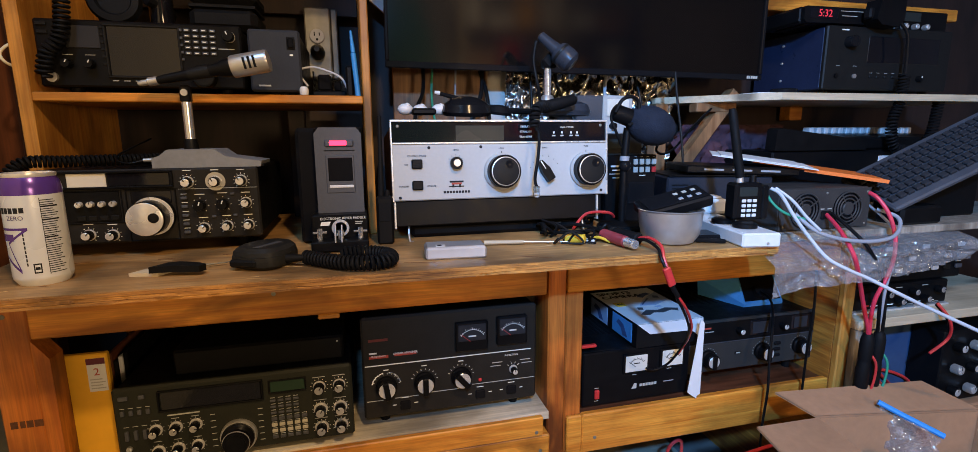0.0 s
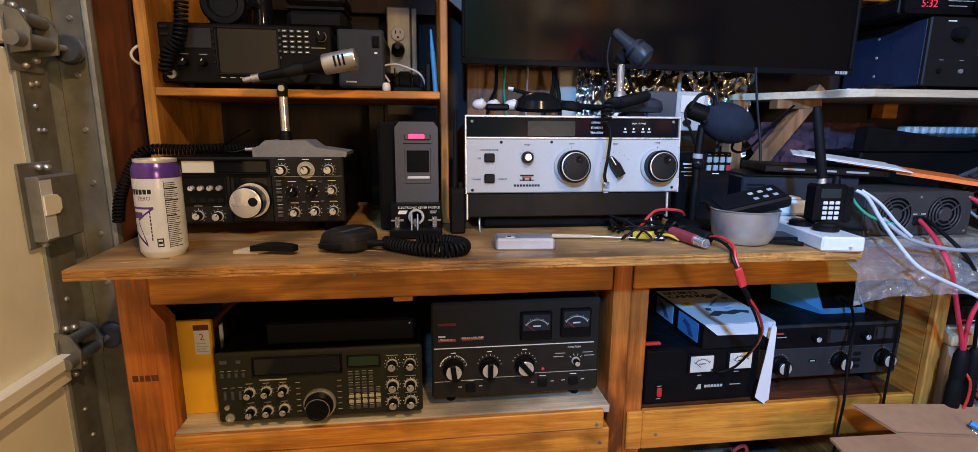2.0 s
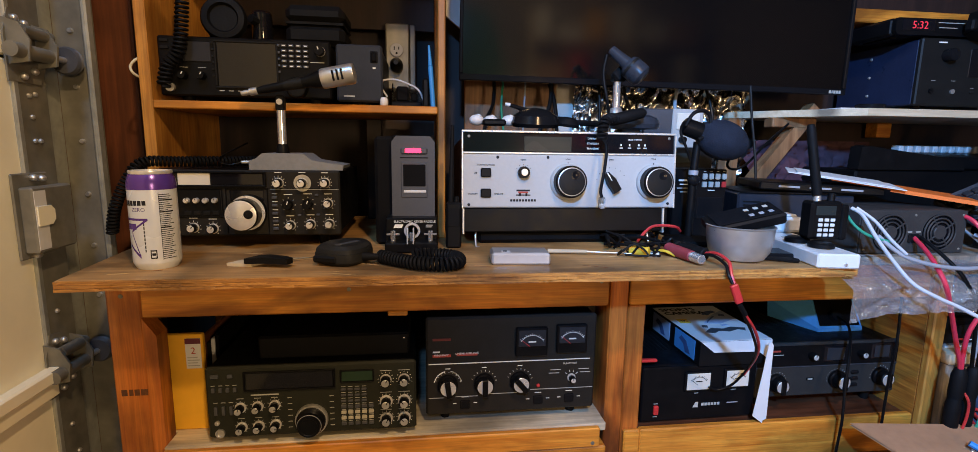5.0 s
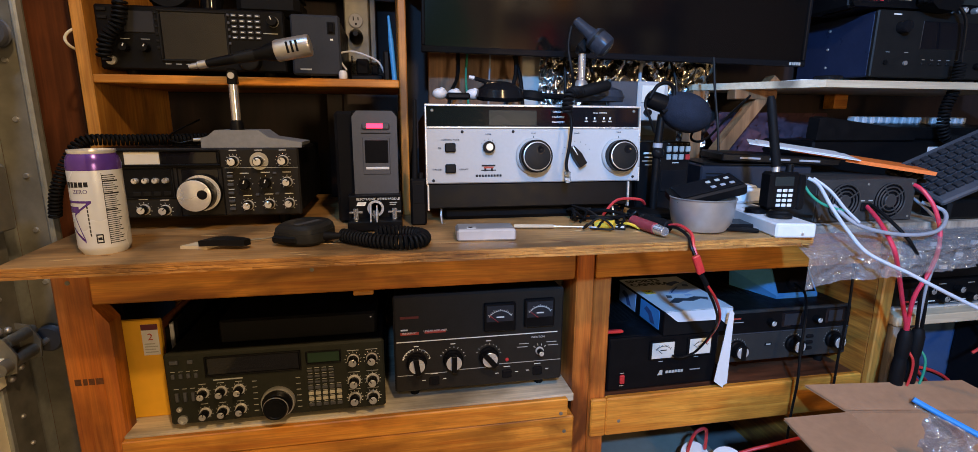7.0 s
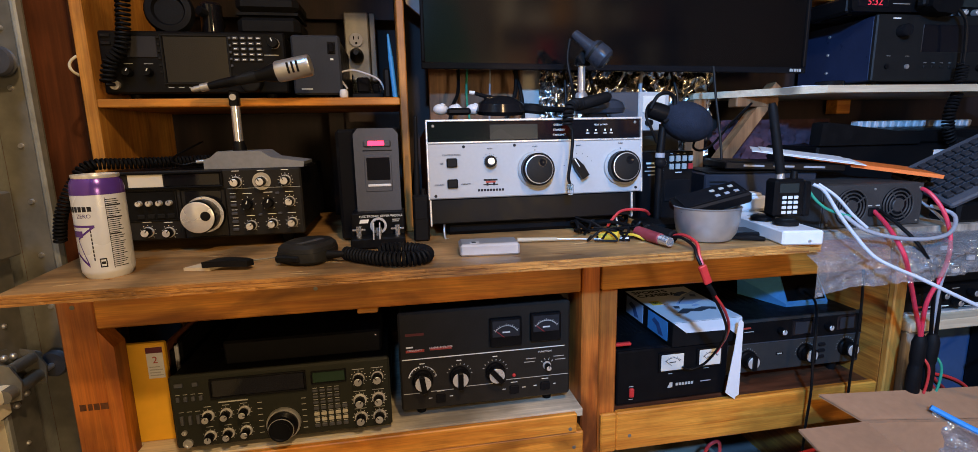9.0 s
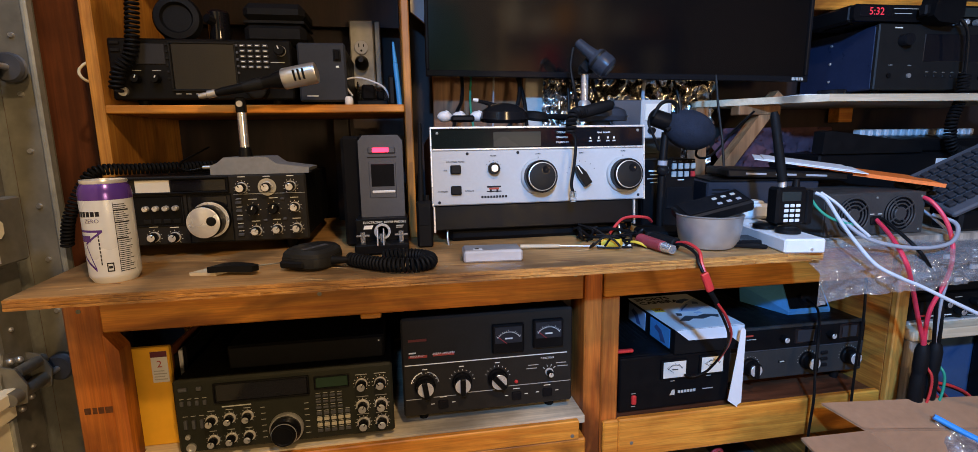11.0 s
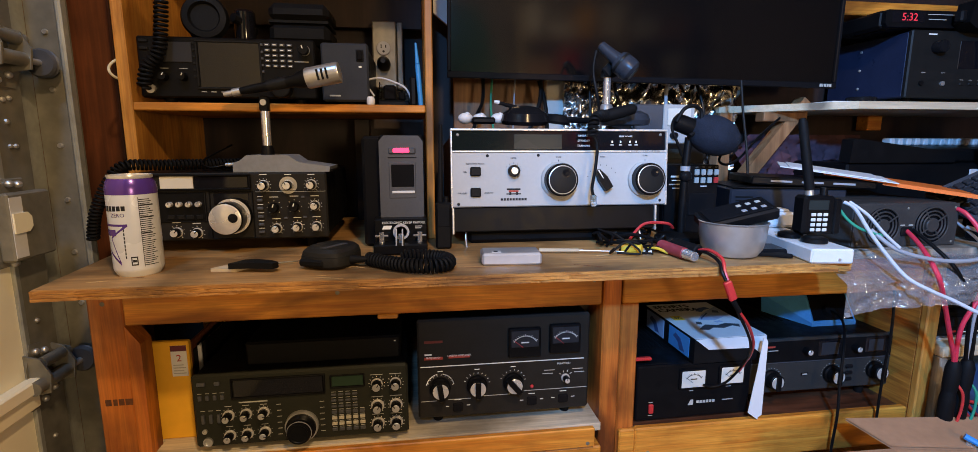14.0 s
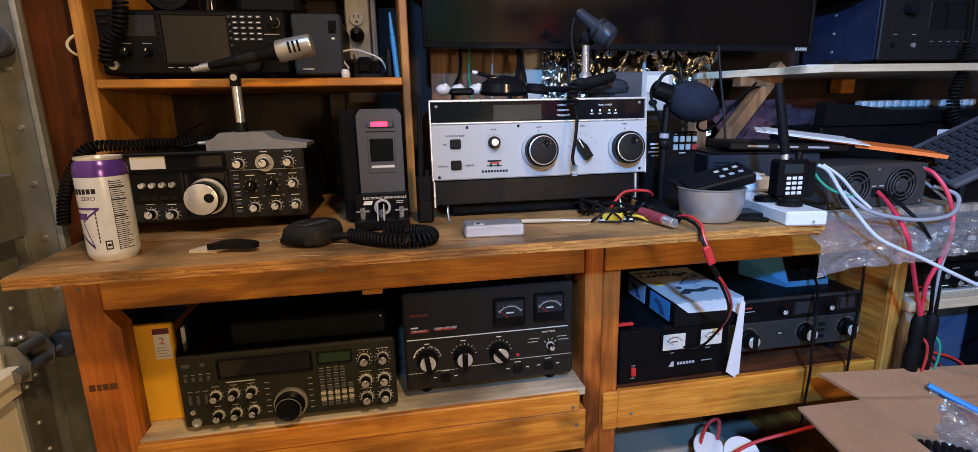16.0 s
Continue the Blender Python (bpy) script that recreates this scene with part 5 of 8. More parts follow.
# handheld radio standing by the shelf post
hr = thing("handheld_radio", "slim black handheld radio standing on the bench by the shelf post", "radio", pose(0.033, 0.20, 0.8))
part("body", Geo().box(0, 0.031, 0, 0.022, 0, 0.092, 0.004), BLACK, hr)
part("grille", Geo().box(0.004, 0.027, -0.0015, 0.0, 0.045, 0.08, 0.001), SOFT_BLACK, hr)
part("knob", Geo().rod((0.021, 0.011, 0.092), (0.021, 0.011, 0.103), 0.005, 0.0045, 12), BLACK, hr)
part("antenna", Geo().lathe((0.010, 0.012, 0.092), (0.02, 0.03, 1), [(0.006, 0), (0.0055, 0.03), (0.0042, 0.09), (0.0035, 0.148), (0.002, 0.15)], 12), SOFT_BLACK, hr)

# pocket box
sb = thing("power_bank", "silver pocket power bank lying on the bench", "power bank", pose(0.105, 0.058, 0.8, 0, 0, -4))
part("body", Geo().box(0, 0.104, 0, 0.052, 0, 0.021, 0.004), material("anodised_aluminium", (0.44, 0.44, 0.46), 0.38, 0.8, 150, 0.06, 0.02), sb)
part("end_cap", Geo().box(0.001, 0.103, -0.003, 0.0035, 0.0005, 0.0205, 0.003), SATIN, sb)
part("window", Geo().box(0.018, 0.034, 0.006, 0.02, 0.021, 0.0216, 0.0003), WHITE, sb)
part("display", Geo().box(0.021, 0.028, 0.009, 0.017, 0.0217, 0.0221, 0.0001), DARK_INK, sb)

# Black slab put in to keep light out from under the amplifier.
solid("gap_shade_slab", Geo().box(0.10, 0.47, 0.245, 0.44, 0.8002, 0.829, 0.008), SOFT_BLACK, "black slab added under the pale amplifier to darken the gap", "pouch")

# pick tool and red tool
pt = thing("pick_tool", "thin steel pick with a wooden grip, lying on the bench", "tool", pose(0, 0, 0))
part("grip", Geo().rod((0.225, 0.140, 0.806), (0.30, 0.128, 0.806), 0.0042, 0.0036, 10), PALE_WOOD, pt)
part("shaft", Geo().rod((0.30, 0.128, 0.806), (0.392, 0.112, 0.804), 0.0018, 0.0014, 8), STEEL, pt)
rt = thing("driver_tool", "red-handled steel-tipped tool lying on the bench", "tool", pose(0, 0, 0))
part("handle", Geo().rod((0.462, 0.125, 0.812), (0.470, 0.048, 0.812), 0.0115, 0.0105, 12, 0.002), material("dull_red_grip", (0.28, 0.035, 0.045), 0.5, 0, 90, 0.15, 0.1), rt)
part("tip", Geo().rod((0.470, 0.048, 0.812), (0.473, 0.022, 0.812), 0.0095, 0.0085, 12, 0.001), CHROME, rt)

# ---- upper shelf ----
ic = thing("transceiver", "black transceiver with a wide screen and keypad, on the upper shelf", "radio", pose(-0.5385, 0.345, 1.083))
W, H, Z0 = 0.336, 0.117, 0.012
cabinet(ic, W, H, 0.28, Z0, CASE_GREY, PANEL_BLACK, 0.003)
fr = Front(ic, W, H, Z0)
fr.surround(0.32, 0.69, 0.05, 0.86, PANEL_GREY, 0.004, 0.004)
fr.window(0.335, 0.68, 0.08, 0.83, SCREEN, "screen", 0.002)
fr.window(0.14, 0.30, 0.09, 0.42, METER_DARK, "meter_window", 0.002)
fr.ticks(0.22, 0.50, 0.030, 11, -45, 45, 0.003, DIM_LEGEND)
for r in range(5):
    for i in range(4):
        fr.button(0.725 + i * 0.043, 0.10 + r * 0.088, 0.0105, 0.0055, 0.003, GREY_PAINT)
        fr.bar(0.725 + i * 0.043, 0.10 + r * 0.088, 0.006, 0.0016, LEGEND, 0.0034)
for v in (0.10, 0.22, 0.33, 0.44, 0.55):
    fr.button(0.69, v, 0.008, 0.005, 0.003, GREY_PAINT)
fr.knob(0.80, 0.82, 0.021, 0.020, BLACK, PANEL_GREY, None, 30, "tuning_dial")
fr.knob(0.94, 0.18, 0.0095, 0.016, BLACK, None, 0.0105, -20)
fr.knob(0.945, 0.60, 0.0075, 0.014, BLACK, None, None, 10)
for u in (0.14, 0.245):
    fr.knob(u, 0.66, 0.0075, 0.016, BLACK, None, None, 30)
    fr.bar(u, 0.52, 0.016, 0.001, DIM_LEGEND)
for i in range(6):
    fr.button(0.31, 0.10 + i * 0.11, 0.006, 0.005, 0.002, PANEL_GREY)
    fr.bar(0.35 + i * 0.055, 0.90, 0.010, 0.0014, DIM_LEGEND)
for v in (0.08, 0.20):
    fr.button(0.04, v, 0.016, 0.006, 0.003, PANEL_GREY)
fr.bar(0.92, 0.37, 0.028, 0.0014, DIM_LEGEND)
part("jack", Geo().lathe(fr.p(0.06, 0.86), (0, -1, 0), [(0.009, 0), (0.009, 0.006), (0.006, 0.006)], 18), STEEL, ic)
part("jack", Geo().lathe(fr.p(0.05, 0.52), (0, -1, 0), [(0.004, 0), (0.004, 0.003), (0.002, 0.003)], 14), STEEL, ic)
fr.flush()
solid("coiled_cord", Geo().coil([(-0.478, 0.335, 1.32), (-0.482, 0.330, 1.24), (-0.490, 0.325, 1.18), (-0.512, 0.322, 1.15), (-0.522, 0.322, 1.110)], 0.0105, 0.0028, 0.0085, 6, 12), SOFT_BLACK, "black coiled microphone cord hanging over the transceiver", "cord")

sp = thing("power_unit", "plain dark grey radio power unit on the upper shelf", "power supply", pose(-0.192, 0.347, 1.083))
W, H, Z0 = 0.096, 0.118, 0.008
cabinet(sp, W, H, 0.28, Z0, CASE_GREY, material("slate_panel", (0.030, 0.034, 0.044), 0.5, 0.05, 260, 0.12, 0.06), 0.004, vents=False)
fr = Front(sp, W, H, Z0)
fr.window(0.74, 0.90, 0.11, 0.31, BLACK, "switch_bezel", 0.002)
fr.button(0.82, 0.21, 0.011, 0.019, 0.006, GLOSS_BLACK, "rocker_switch", 0.002)
fr.bar(0.82, 0.40, 0.006, 0.0035, LEGEND)
fr.bar(0.27, 0.90, 0.022, 0.003, DIM_LEGEND)
fr.flush()

hp = thing("round_speaker", "black headphones lying on the upper shelf transceiver", "headphones", pose(-0.425, 0.40, 1.2125))
part("ear_cup", Geo().lathe((0, 0, 0.045), (0.12, -1, 0.05), [(0.044, 0), (0.045, 0.012), (0.041, 0.020), (0.030, 0.021), (0.026, 0.014)], 32), SOFT_BLACK, hp)
part("cup_back", Geo().lathe((0, 0, 0.045), (-0.12, 1, -0.05), [(0.042, 0), (0.038, 0.016), (0.02, 0.024)], 32), BLACK, hp)
part("headband", Geo().tube([(-0.035, 0.02, 0.03), (-0.045, 0.09, 0.02), (0.03, 0.12, 0.02), (0.07, 0.07, 0.04), (0.045, 0.02, 0.055)], 0.010, 8), SOFT_BLACK, hp)
part("support", Geo().box(-0.03, 0.03, -0.008, 0.10, -0.0, 0.008, 0.002), SOFT_BLACK, hp)
jar = thing("glass_jar", "small clear jar standing upside down on its steel lid", "jar", pose(-0.365, 0.45, 1.2125))
part("lid", Geo().lathe((0, 0, 0), (0, 0, 1), [(0.023, 0), (0.024, 0.002), (0.024, 0.009), (0.022, 0.010)], 28), WHITE, jar)
part("glass", Geo().lathe((0, 0, 0.0102), (0, 0, 1), [(0.020, 0), (0.022, 0.01), (0.022, 0.06), (0.018, 0.065)], 28), SCREEN, jar)
cs = thing("zip_case", "black zipped accessory case on the upper shelf", "case", pose(-0.305, 0.40, 1.2125))
part("lower_shell", Geo().box(0, 0.125, 0, 0.12, 0, 0.045, 0.012), SOFT_BLACK, cs)
part("upper_shell", Geo().box(0, 0.125, 0, 0.12, 0.0485, 0.085, 0.012), SOFT_BLACK, cs)
part("zip", Geo().box(0.002, 0.123, 0.002, 0.118, 0.044, 0.0495), BLACK, cs)

# Steel box and white socket take darker colours that stand in for shade.
ob = thing("power_outlet", "metal outlet box with a white socket on the back wall, coloured darker for shade", "outlet", pose(-0.118, 0.60, 1.145), kind="structure")
part("box", Geo().box(0.012, 0.072, 0.0, 0.05, 0, 0.165, 0.003), OLD_STEEL, ob)
part("conduit", Geo().box(0.0735, 0.088, 0.01, 0.04, 0, 0.165, 0.002), OLD_STEEL, ob)
part("socket", Geo().lathe((0.040, 0, 0.098), (0, -1, 0), [(0.017, 0), (0.017, 0.004), (0.016, 0.005)], 28), GREY_WIRE, ob)
part("slots", Geo().box(0.033, 0.0355, -0.006, -0.0045, 0.098, 0.107).box(0.0445, 0.047, -0.006, -0.0045, 0.099, 0.106).rod((0.040, -0.006, 0.090), (0.040, -0.0045, 0.090), 0.0028), SOFT_BLACK, ob)
part("plug", Geo().lathe((0.040, -0.005, 0.058), (0, -1, 0.1), [(0.017, 0), (0.016, 0.02), (0.006, 0.04)], 18), BLACK, ob)
ch = thing("charger_cradle", "small black charger in a clear case on the upper shelf", "charger", pose(-0.083, 0.40, 1.083))
part("base", Geo().box(0, 0.07, 0, 0.06, 0, 0.016, 0.003), BLACK, ch)
part("cradle", Geo().box(0.012, 0.04, 0.01, 0.05, 0.0165, 0.05, 0.004).box(0.045, 0.06, 0.015, 0.045, 0.0165, 0.036, 0.003), GLOSS_BLACK, ch)
part("cover", Geo().box(0.003, 0.006, 0.004, 0.056, 0.0165, 0.055).box(0.003, 0.066, 0.053, 0.056, 0.0165, 0.055), ACRYLIC, ch)
solid("charger_lead", Geo().tube([(-0.088, 0.37, 1.105), (-0.105, 0.38, 1.135), (-0.08, 0.39, 1.145), (-0.05, 0.385, 1.138), (-0.02, 0.38, 1.122), (-0.006, 0.37, 1.087)], 0.0022, 8), WHITE_WIRE, "thin white charging lead", "cable")
solid("bottle_cap", Geo().lathe((-0.092, 0.325, 1.083), (0, 0, 1), [(0.007, 0), (0.0085, 0.003), (0.0085, 0.012), (0.006, 0.017)], 20), WHITE, "small white plastic bottle cap on the shelf edge", "bottle cap")
pn = thing("blue_pen", "bright blue marker pen leaning against the shelf post", "pen", Matrix.Translation((0.011, 0.335, 1.0832)) @ Matrix.Rotation(radians(-4), 4, "Y"))
part("barrel", Geo().rod((0, 0, 0), (0, 0, 0.085), 0.0052, 0.0052, 14, 0.001), BLUE, pn)
part("cap", Geo().rod((0, 0, 0.0852), (0, 0, 0.128), 0.0046, 0.0022, 14, 0.001), BLUE, pn)
bk = solid("black_adapter", Geo().box(-0.012, 0.003, 0.345, 0.40, 1.083, 1.145, 0.004), BLACK, "black wall adapter standing on the shelf", "adapter")
solid("pale_loop", Geo().tube([(-0.553, 0.34, 1.17), (-0.563, 0.315, 1.16), (-0.572, 0.307, 1.145), (-0.566, 0.308, 1.13), (-0.554, 0.338, 1.12)], 0.0025, 8), material("cream_wire", (0.6, 0.52, 0.34), 0.5, 0, 60, 0.1, 0.02), "cream wire loop round the shelf side", "wire")

# ---- lower left cubby ----
ev = thing("envelope", "yellow card envelope with a white label standing on the lower shelf", "envelope", pose(-0.475, 0.20, 0.4405))
for k in range(4):
    part("small_print", Geo().box(0.011, 0.033 - 0.004 * (k % 2), -0.0012, -0.0007, 0.133 + k * 0.0055, 0.1348 + k * 0.0055), DIM_LEGEND, ev)
part("sheet", Geo().box(-0.055, 0.040, 0, 0.012, 0, 0.197, 0.002), YELLOW, ev)
part("label", Geo().box(0.008, 0.036, -0.0008, 0.0, 0.128, 0.189), PAPER, ev)
part("label_head", Geo().box(0.008, 0.036, -0.0014, -0.0008, 0.178, 0.189), material("plum_ink", (0.12, 0.02, 0.04), 0.6, 0, 60, 0.1, 0.0), ev)
lettering("2", 0.019, RED_INK, ev, Matrix.Translation((0.022, -0.0012, 0.158)) @ Matrix.Rotation(radians(90), 4, "X"))
for i in range(6):
    solid("notebook", Geo().box(-0.475 + i * 0.0085, -0.468 + i * 0.0085, 0.25, 0.50, 0.44, 0.60 + 0.008 * (i % 3), 0.001), (SOFT_BLACK, PAPER, RED_WOOD, PANEL_GREY, PAPER, BLACK)[i], "thin notebook standing on the lower shelf", "book", "", "notebooks beside the envelope")

# ---- behind and on top of the power amplifier ----
def crumpled(name, x0, x1, z0, z1, y, mat, label, nx=46, nz=26, depth=0.02, seed=3, category="foil"):
    """A sheet of creased foil or film hung on a wall."""
    vs, fs = [], []
    for j in range(nz + 1):
        for i in range(nx + 1):
            x, z = x0 + (x1 - x0) * i / nx, z0 + (z1 - z0) * j / nz
            p = Vector((x * 34 + seed, z * 13, seed))
            d = abs(noise.noise(p)) * 1.6 + abs(noise.noise(p * 2.7)) * 0.8 + 0.25 * noise.noise(p * 7)
            vs.append((x, y - depth * d, z))
    for j in range(nz):
        for i in range(nx):
            a = j * (nx + 1) + i
            fs.append((a, a + 1, a + nx + 2, a + nx + 1))
    g = Geo().add(vs, fs)
    me = bpy.data.meshes.new(name)
    me.from_pydata(g.v, [], g.f)
    me.shade_smooth()
    me.materials.append(mat)
    return tagged(new(name, me), label, category)


crumpled("foil_insulation", 0.462, 0.93, 0.82, 1.40, 0.635, FOIL, "crumpled silver foil insulation on the back wall", 80, 80, 0.03)
crumpled("foil_insulation", 0.385, 0.50, 1.03, 1.16, 0.56, FOIL, "loose crumpled silver foil sheet behind the amplifier", 30, 30, 0.03, 9)
hangs = [((0.165, 0.60, 1.25), (0.168, 0.57, 1.12), (0.145, 0.52, 1.06), (0.13, 0.50, 0.95)), ((0.20, 0.62, 1.22), (0.19, 0.60, 1.1), (0.20, 0.55, 1.0)), ((0.305, 0.58, 1.25), (0.315, 0.56, 1.14), (0.30, 0.52, 1.08), (0.27, 0.50, 1.02)), ((0.29, 0.58, 1.22), (0.325, 0.57, 1.12), (0.33, 0.54, 1.05), (0.33, 0.52, 0.98)), ((0.255, 0.62, 1.2), (0.25, 0.60, 1.1), (0.245, 0.58, 1.0)), ((0.43, 0.58, 1.25), (0.445, 0.56, 1.12), (0.44, 0.52, 1.0)), ((0.50, 0.6, 1.24), (0.52, 0.56, 1.12), (0.56, 0.5, 1.02), (0.57, 0.48, 0.9)), ((0.68, 0.62, 1.2), (0.66, 0.58, 1.1), (0.70, 0.54, 0.98), (0.72, 0.52, 0.86)), ((0.74, 0.62, 1.2), (0.76, 0.55, 1.08), (0.73, 0.50, 0.95), (0.66, 0.45, 0.85))]
hangs = [[(x, 0.46 + (y - 0.46) * 0.55, z) for x, y, z in pts] for pts in hangs]
for i, pts in enumerate(hangs):
    solid("hanging_cable", Geo().tube(pts, (0.0045, 0.003, 0.0055, 0.005, 0.0025, 0.004, 0.0045, 0.005, 0.004)[i], 8), (BLACK, GREEN_WIRE, BLACK, BLACK, GREY_WIRE, BLACK, BLACK, GREY_WIRE, BLACK)[i], "loose cable hanging behind the amplifier", "cable", "", "cables hanging behind the amplifier")
solid("light_cable", Geo().tube([(0.80, 0.42, 1.16), (0.806, 0.41, 1.08), (0.81, 0.39, 0.99), (0.80, 0.36, 0.91)], 0.0032, 8), PANEL_GREY, "pale grey cable hanging from the television", "cable")
solid("antenna_lead", Geo().tube([(0.70, 0.28, 1.02), (0.70, 0.33, 0.97), (0.74, 0.36, 0.955), (0.80, 0.40, 0.97), (0.86, 0.42, 1.02), (0.93, 0.44, 1.07)], 0.003, 8), BLACK, "thin black looped cable beside the foam microphone", "cable")

AT = 1.046
eb = thing("earphone_case", "black and white earphones lying on the amplifier", "earphones", pose(0.105, 0.32, AT))
part("tray", Geo().box(0.012, 0.062, -0.012, 0.02, 0, 0.014, 0.004), BLACK, eb)
for x, y in ((0.0, 0.012), (0.034, 0.036), (0.072, 0.018)):
    part("earpiece", Geo().ball((x, y, 0.012), 0.0165, 0.014, 0.012, 16), WHITE, eb)
    part("ear_tip", Geo().rod((x + 0.002, y - 0.004, 0.014), (x + 0.006, y - 0.006, 0.024), 0.007, 0.0055, 14, 0.002), WHITE, eb)
hs = thing("headset", "black headset lying on the amplifier", "headset", pose(0.235, 0.33, AT))
part("ear_cup", Geo().lathe((0.0, 0, 0), (0, -0.1, 1), [(0.050, 0), (0.055, 0.008), (0.048, 0.024), (0.030, 0.036), (0.01, 0.040)], 32), GLOSS_BLACK, hs)
part("bracket", Geo().box(-0.035, -0.012, 0.0, 0.012, 0.020, 0.040, 0.004), BLACK, hs)
part("boom", Geo().rod((-0.058, 0.006, 0.046), (-0.018, 0.006, 0.036), 0.004, 0.005, 10), GLOSS_BLACK, hs)
part("tip", Geo().rod((-0.067, 0.006, 0.048), (-0.056, 0.006, 0.046), 0.0035, 0.0045, 10), WHITE, hs)
part("ear_cup", Geo().lathe((0.075, 0.01, 0.002), (0.1, -0.1, 1), [(0.026, 0), (0.028, 0.006), (0.02, 0.018), (0.008, 0.021)], 24), SOFT_BLACK, hs)
part("headband", Geo().tube([(0.03, 0.03, 0.012), (0.07, 0.06, 0.02), (0.12, 0.07, 0.014), (0.16, 0.03, 0.01)], 0.007, 8), SOFT_BLACK, hs)

MIC_SHEEN = material("satin_charcoal", (0.030, 0.034, 0.044), 0.32, 0.1, 200, 0.2, 0.05)
ms = thing("stand_microphone", "black microphone on a chrome stand, standing on the amplifier", "microphone", pose(0.430, 0.345, AT))
part("base", Geo().lathe((0.04, 0.0, 0), (0, 0, 1), [(0.054, 0), (0.057, 0.010), (0.050, 0.024), (0.034, 0.031), (0.012, 0.033)], 36), MIC_SHEEN, ms)
part("collar", Geo().lathe((-0.005, 0, 0.016), (0, 0, 1), [(0.024, 0), (0.016, 0.022), (0.011, 0.03)], 24), STEEL, ms)
part("pole", Geo().rod((-0.005, 0, 0.045), (-0.005, 0, 0.105), 0.0085, 0.0085, 20), CHROME, ms)
part("clamp", Geo().box(-0.018, 0.012, -0.014, 0.012, 0.104, 0.122, 0.003), BLACK, ms)
a, d = Vector((-0.030, -0.012, 0.172)), Vector((0.62, -0.35, -0.62)).normalized()
mb = part("body", Geo().lathe(a, d, [(0.004, 0), (0.0105, 0.004), (0.0125, 0.035), (0.015, 0.052)], 24), MIC_SHEEN, ms)
part("head", Geo().lathe(a + d * 0.0525, d, [(0.020, 0), (0.024, 0.006), (0.0255, 0.030), (0.024, 0.040), (0.016, 0.046), (0.004, 0.047)], 32), MIC_SHEEN, mb)
part("band", Geo().lathe(a + d * 0.060, d, [(0.0252, 0), (0.0258, 0.003), (0.0252, 0.006)], 32), PANEL_GREY, mb)
part("clip", Geo().box(-0.012, 0.012, -0.006, 0.006, -0.025, 0.025, 0.003).moved(Matrix.Translation((0.002, -0.012, 0.128)) @ Matrix.Rotation(radians(45), 4, "Y")), SOFT_BLACK, ms)
solid("microphone_lead", Geo().tube([(0.394, 0.335, 1.205), (0.385, 0.325, 1.16), (0.388, 0.30, 1.10), (0.375, 0.25, 1.06)], 0.0035, 8), BLACK, "black lead hanging from the stand microphone", "cable")
solid("handle_grip", Geo().lathe((0.375, 0.252, 1.058), (0.80, 0.12, 0.20), [(0.009, 0), (0.0125, 0.008), (0.013, 0.055), (0.011, 0.082), (0.006, 0.088)], 20), SOFT_BLACK, "ribbed black cord grip lying on the amplifier", "cord grip")
cd = thing("plug_lead", "short coiled black lead with a clear plug hanging over amplifier", "cord", pose(0, 0, 0))
part("coil", Geo().coil([(0.380, 0.232, 1.062), (0.362, 0.215, 1.060), (0.348, 0.203, 1.052), (0.344, 0.199, 1.035), (0.342, 0.198, 1.02)], 0.0085, 0.0033, 0.0075, 6, 12), SOFT_BLACK, cd)
part("wire", Geo().tube([(0.342, 0.192, 1.022), (0.350, 0.188, 1.005), (0.345, 0.180, 0.96), (0.338, 0.176, 0.92), (0.340, 0.172, 0.905)], 0.0032, 8), BLACK, cd)
part("plug", Geo().box(0.334, 0.346, 0.167, 0.177, 0.884, 0.906, 0.002), ACRYLIC, cd)
part("plug_core", Geo().box(0.3365, 0.3435, 0.1695, 0.1745, 0.893, 0.905, 0.001), DIM_LEGEND, cd)

# ---- behind the foam microphone ----
mb = thing("meter_cabinet", "grey cabinet with a cream meter panel, stacked behind the amplifier", "meter", pose(0.555, 0.47, 1.005))
part("case", Geo().box(0.0, 0.155, 0.006, 0.16, 0, 0.098, 0.003), GREY_PAINT, mb)
part("front_panel", Geo().box(0.072, 0.157, 0, 0.0058, 0.0, 0.098, 0.002), AMP_WHITE, mb)
part("meter", Geo().box(0.082, 0.145, -0.004, 0, 0.045, 0.088, 0.003), METER_FACE, mb)
part("knob", Geo().rod((0.10, 0, 0.02), (0.10, -0.014, 0.02), 0.009, 0.008, 16), BLACK, mb)
rk = thing("rack_radio", "black radio with silver knobs stacked behind the amplifier", "radio", pose(0.545, 0.42, 0.925))
part("case", Geo().box(0, 0.17, 0.004, 0.2, 0, 0.079, 0.003), BLACK, rk)
part("front_panel", Geo().box(0, 0.17, 0, 0.004, 0, 0.079, 0.001), PANEL_GREY, rk)
for i in range(5):
    part("knob", Geo().rod((0.05 + i * 0.026, 0, 0.022), (0.05 + i * 0.026, -0.016, 0.022), 0.008, 0.007, 14), STEEL if i % 2 else BLACK, rk)
part("display", Geo().box(0.055, 0.125, -0.002, 0.001, 0.042, 0.066, 0.001), LCD, rk)
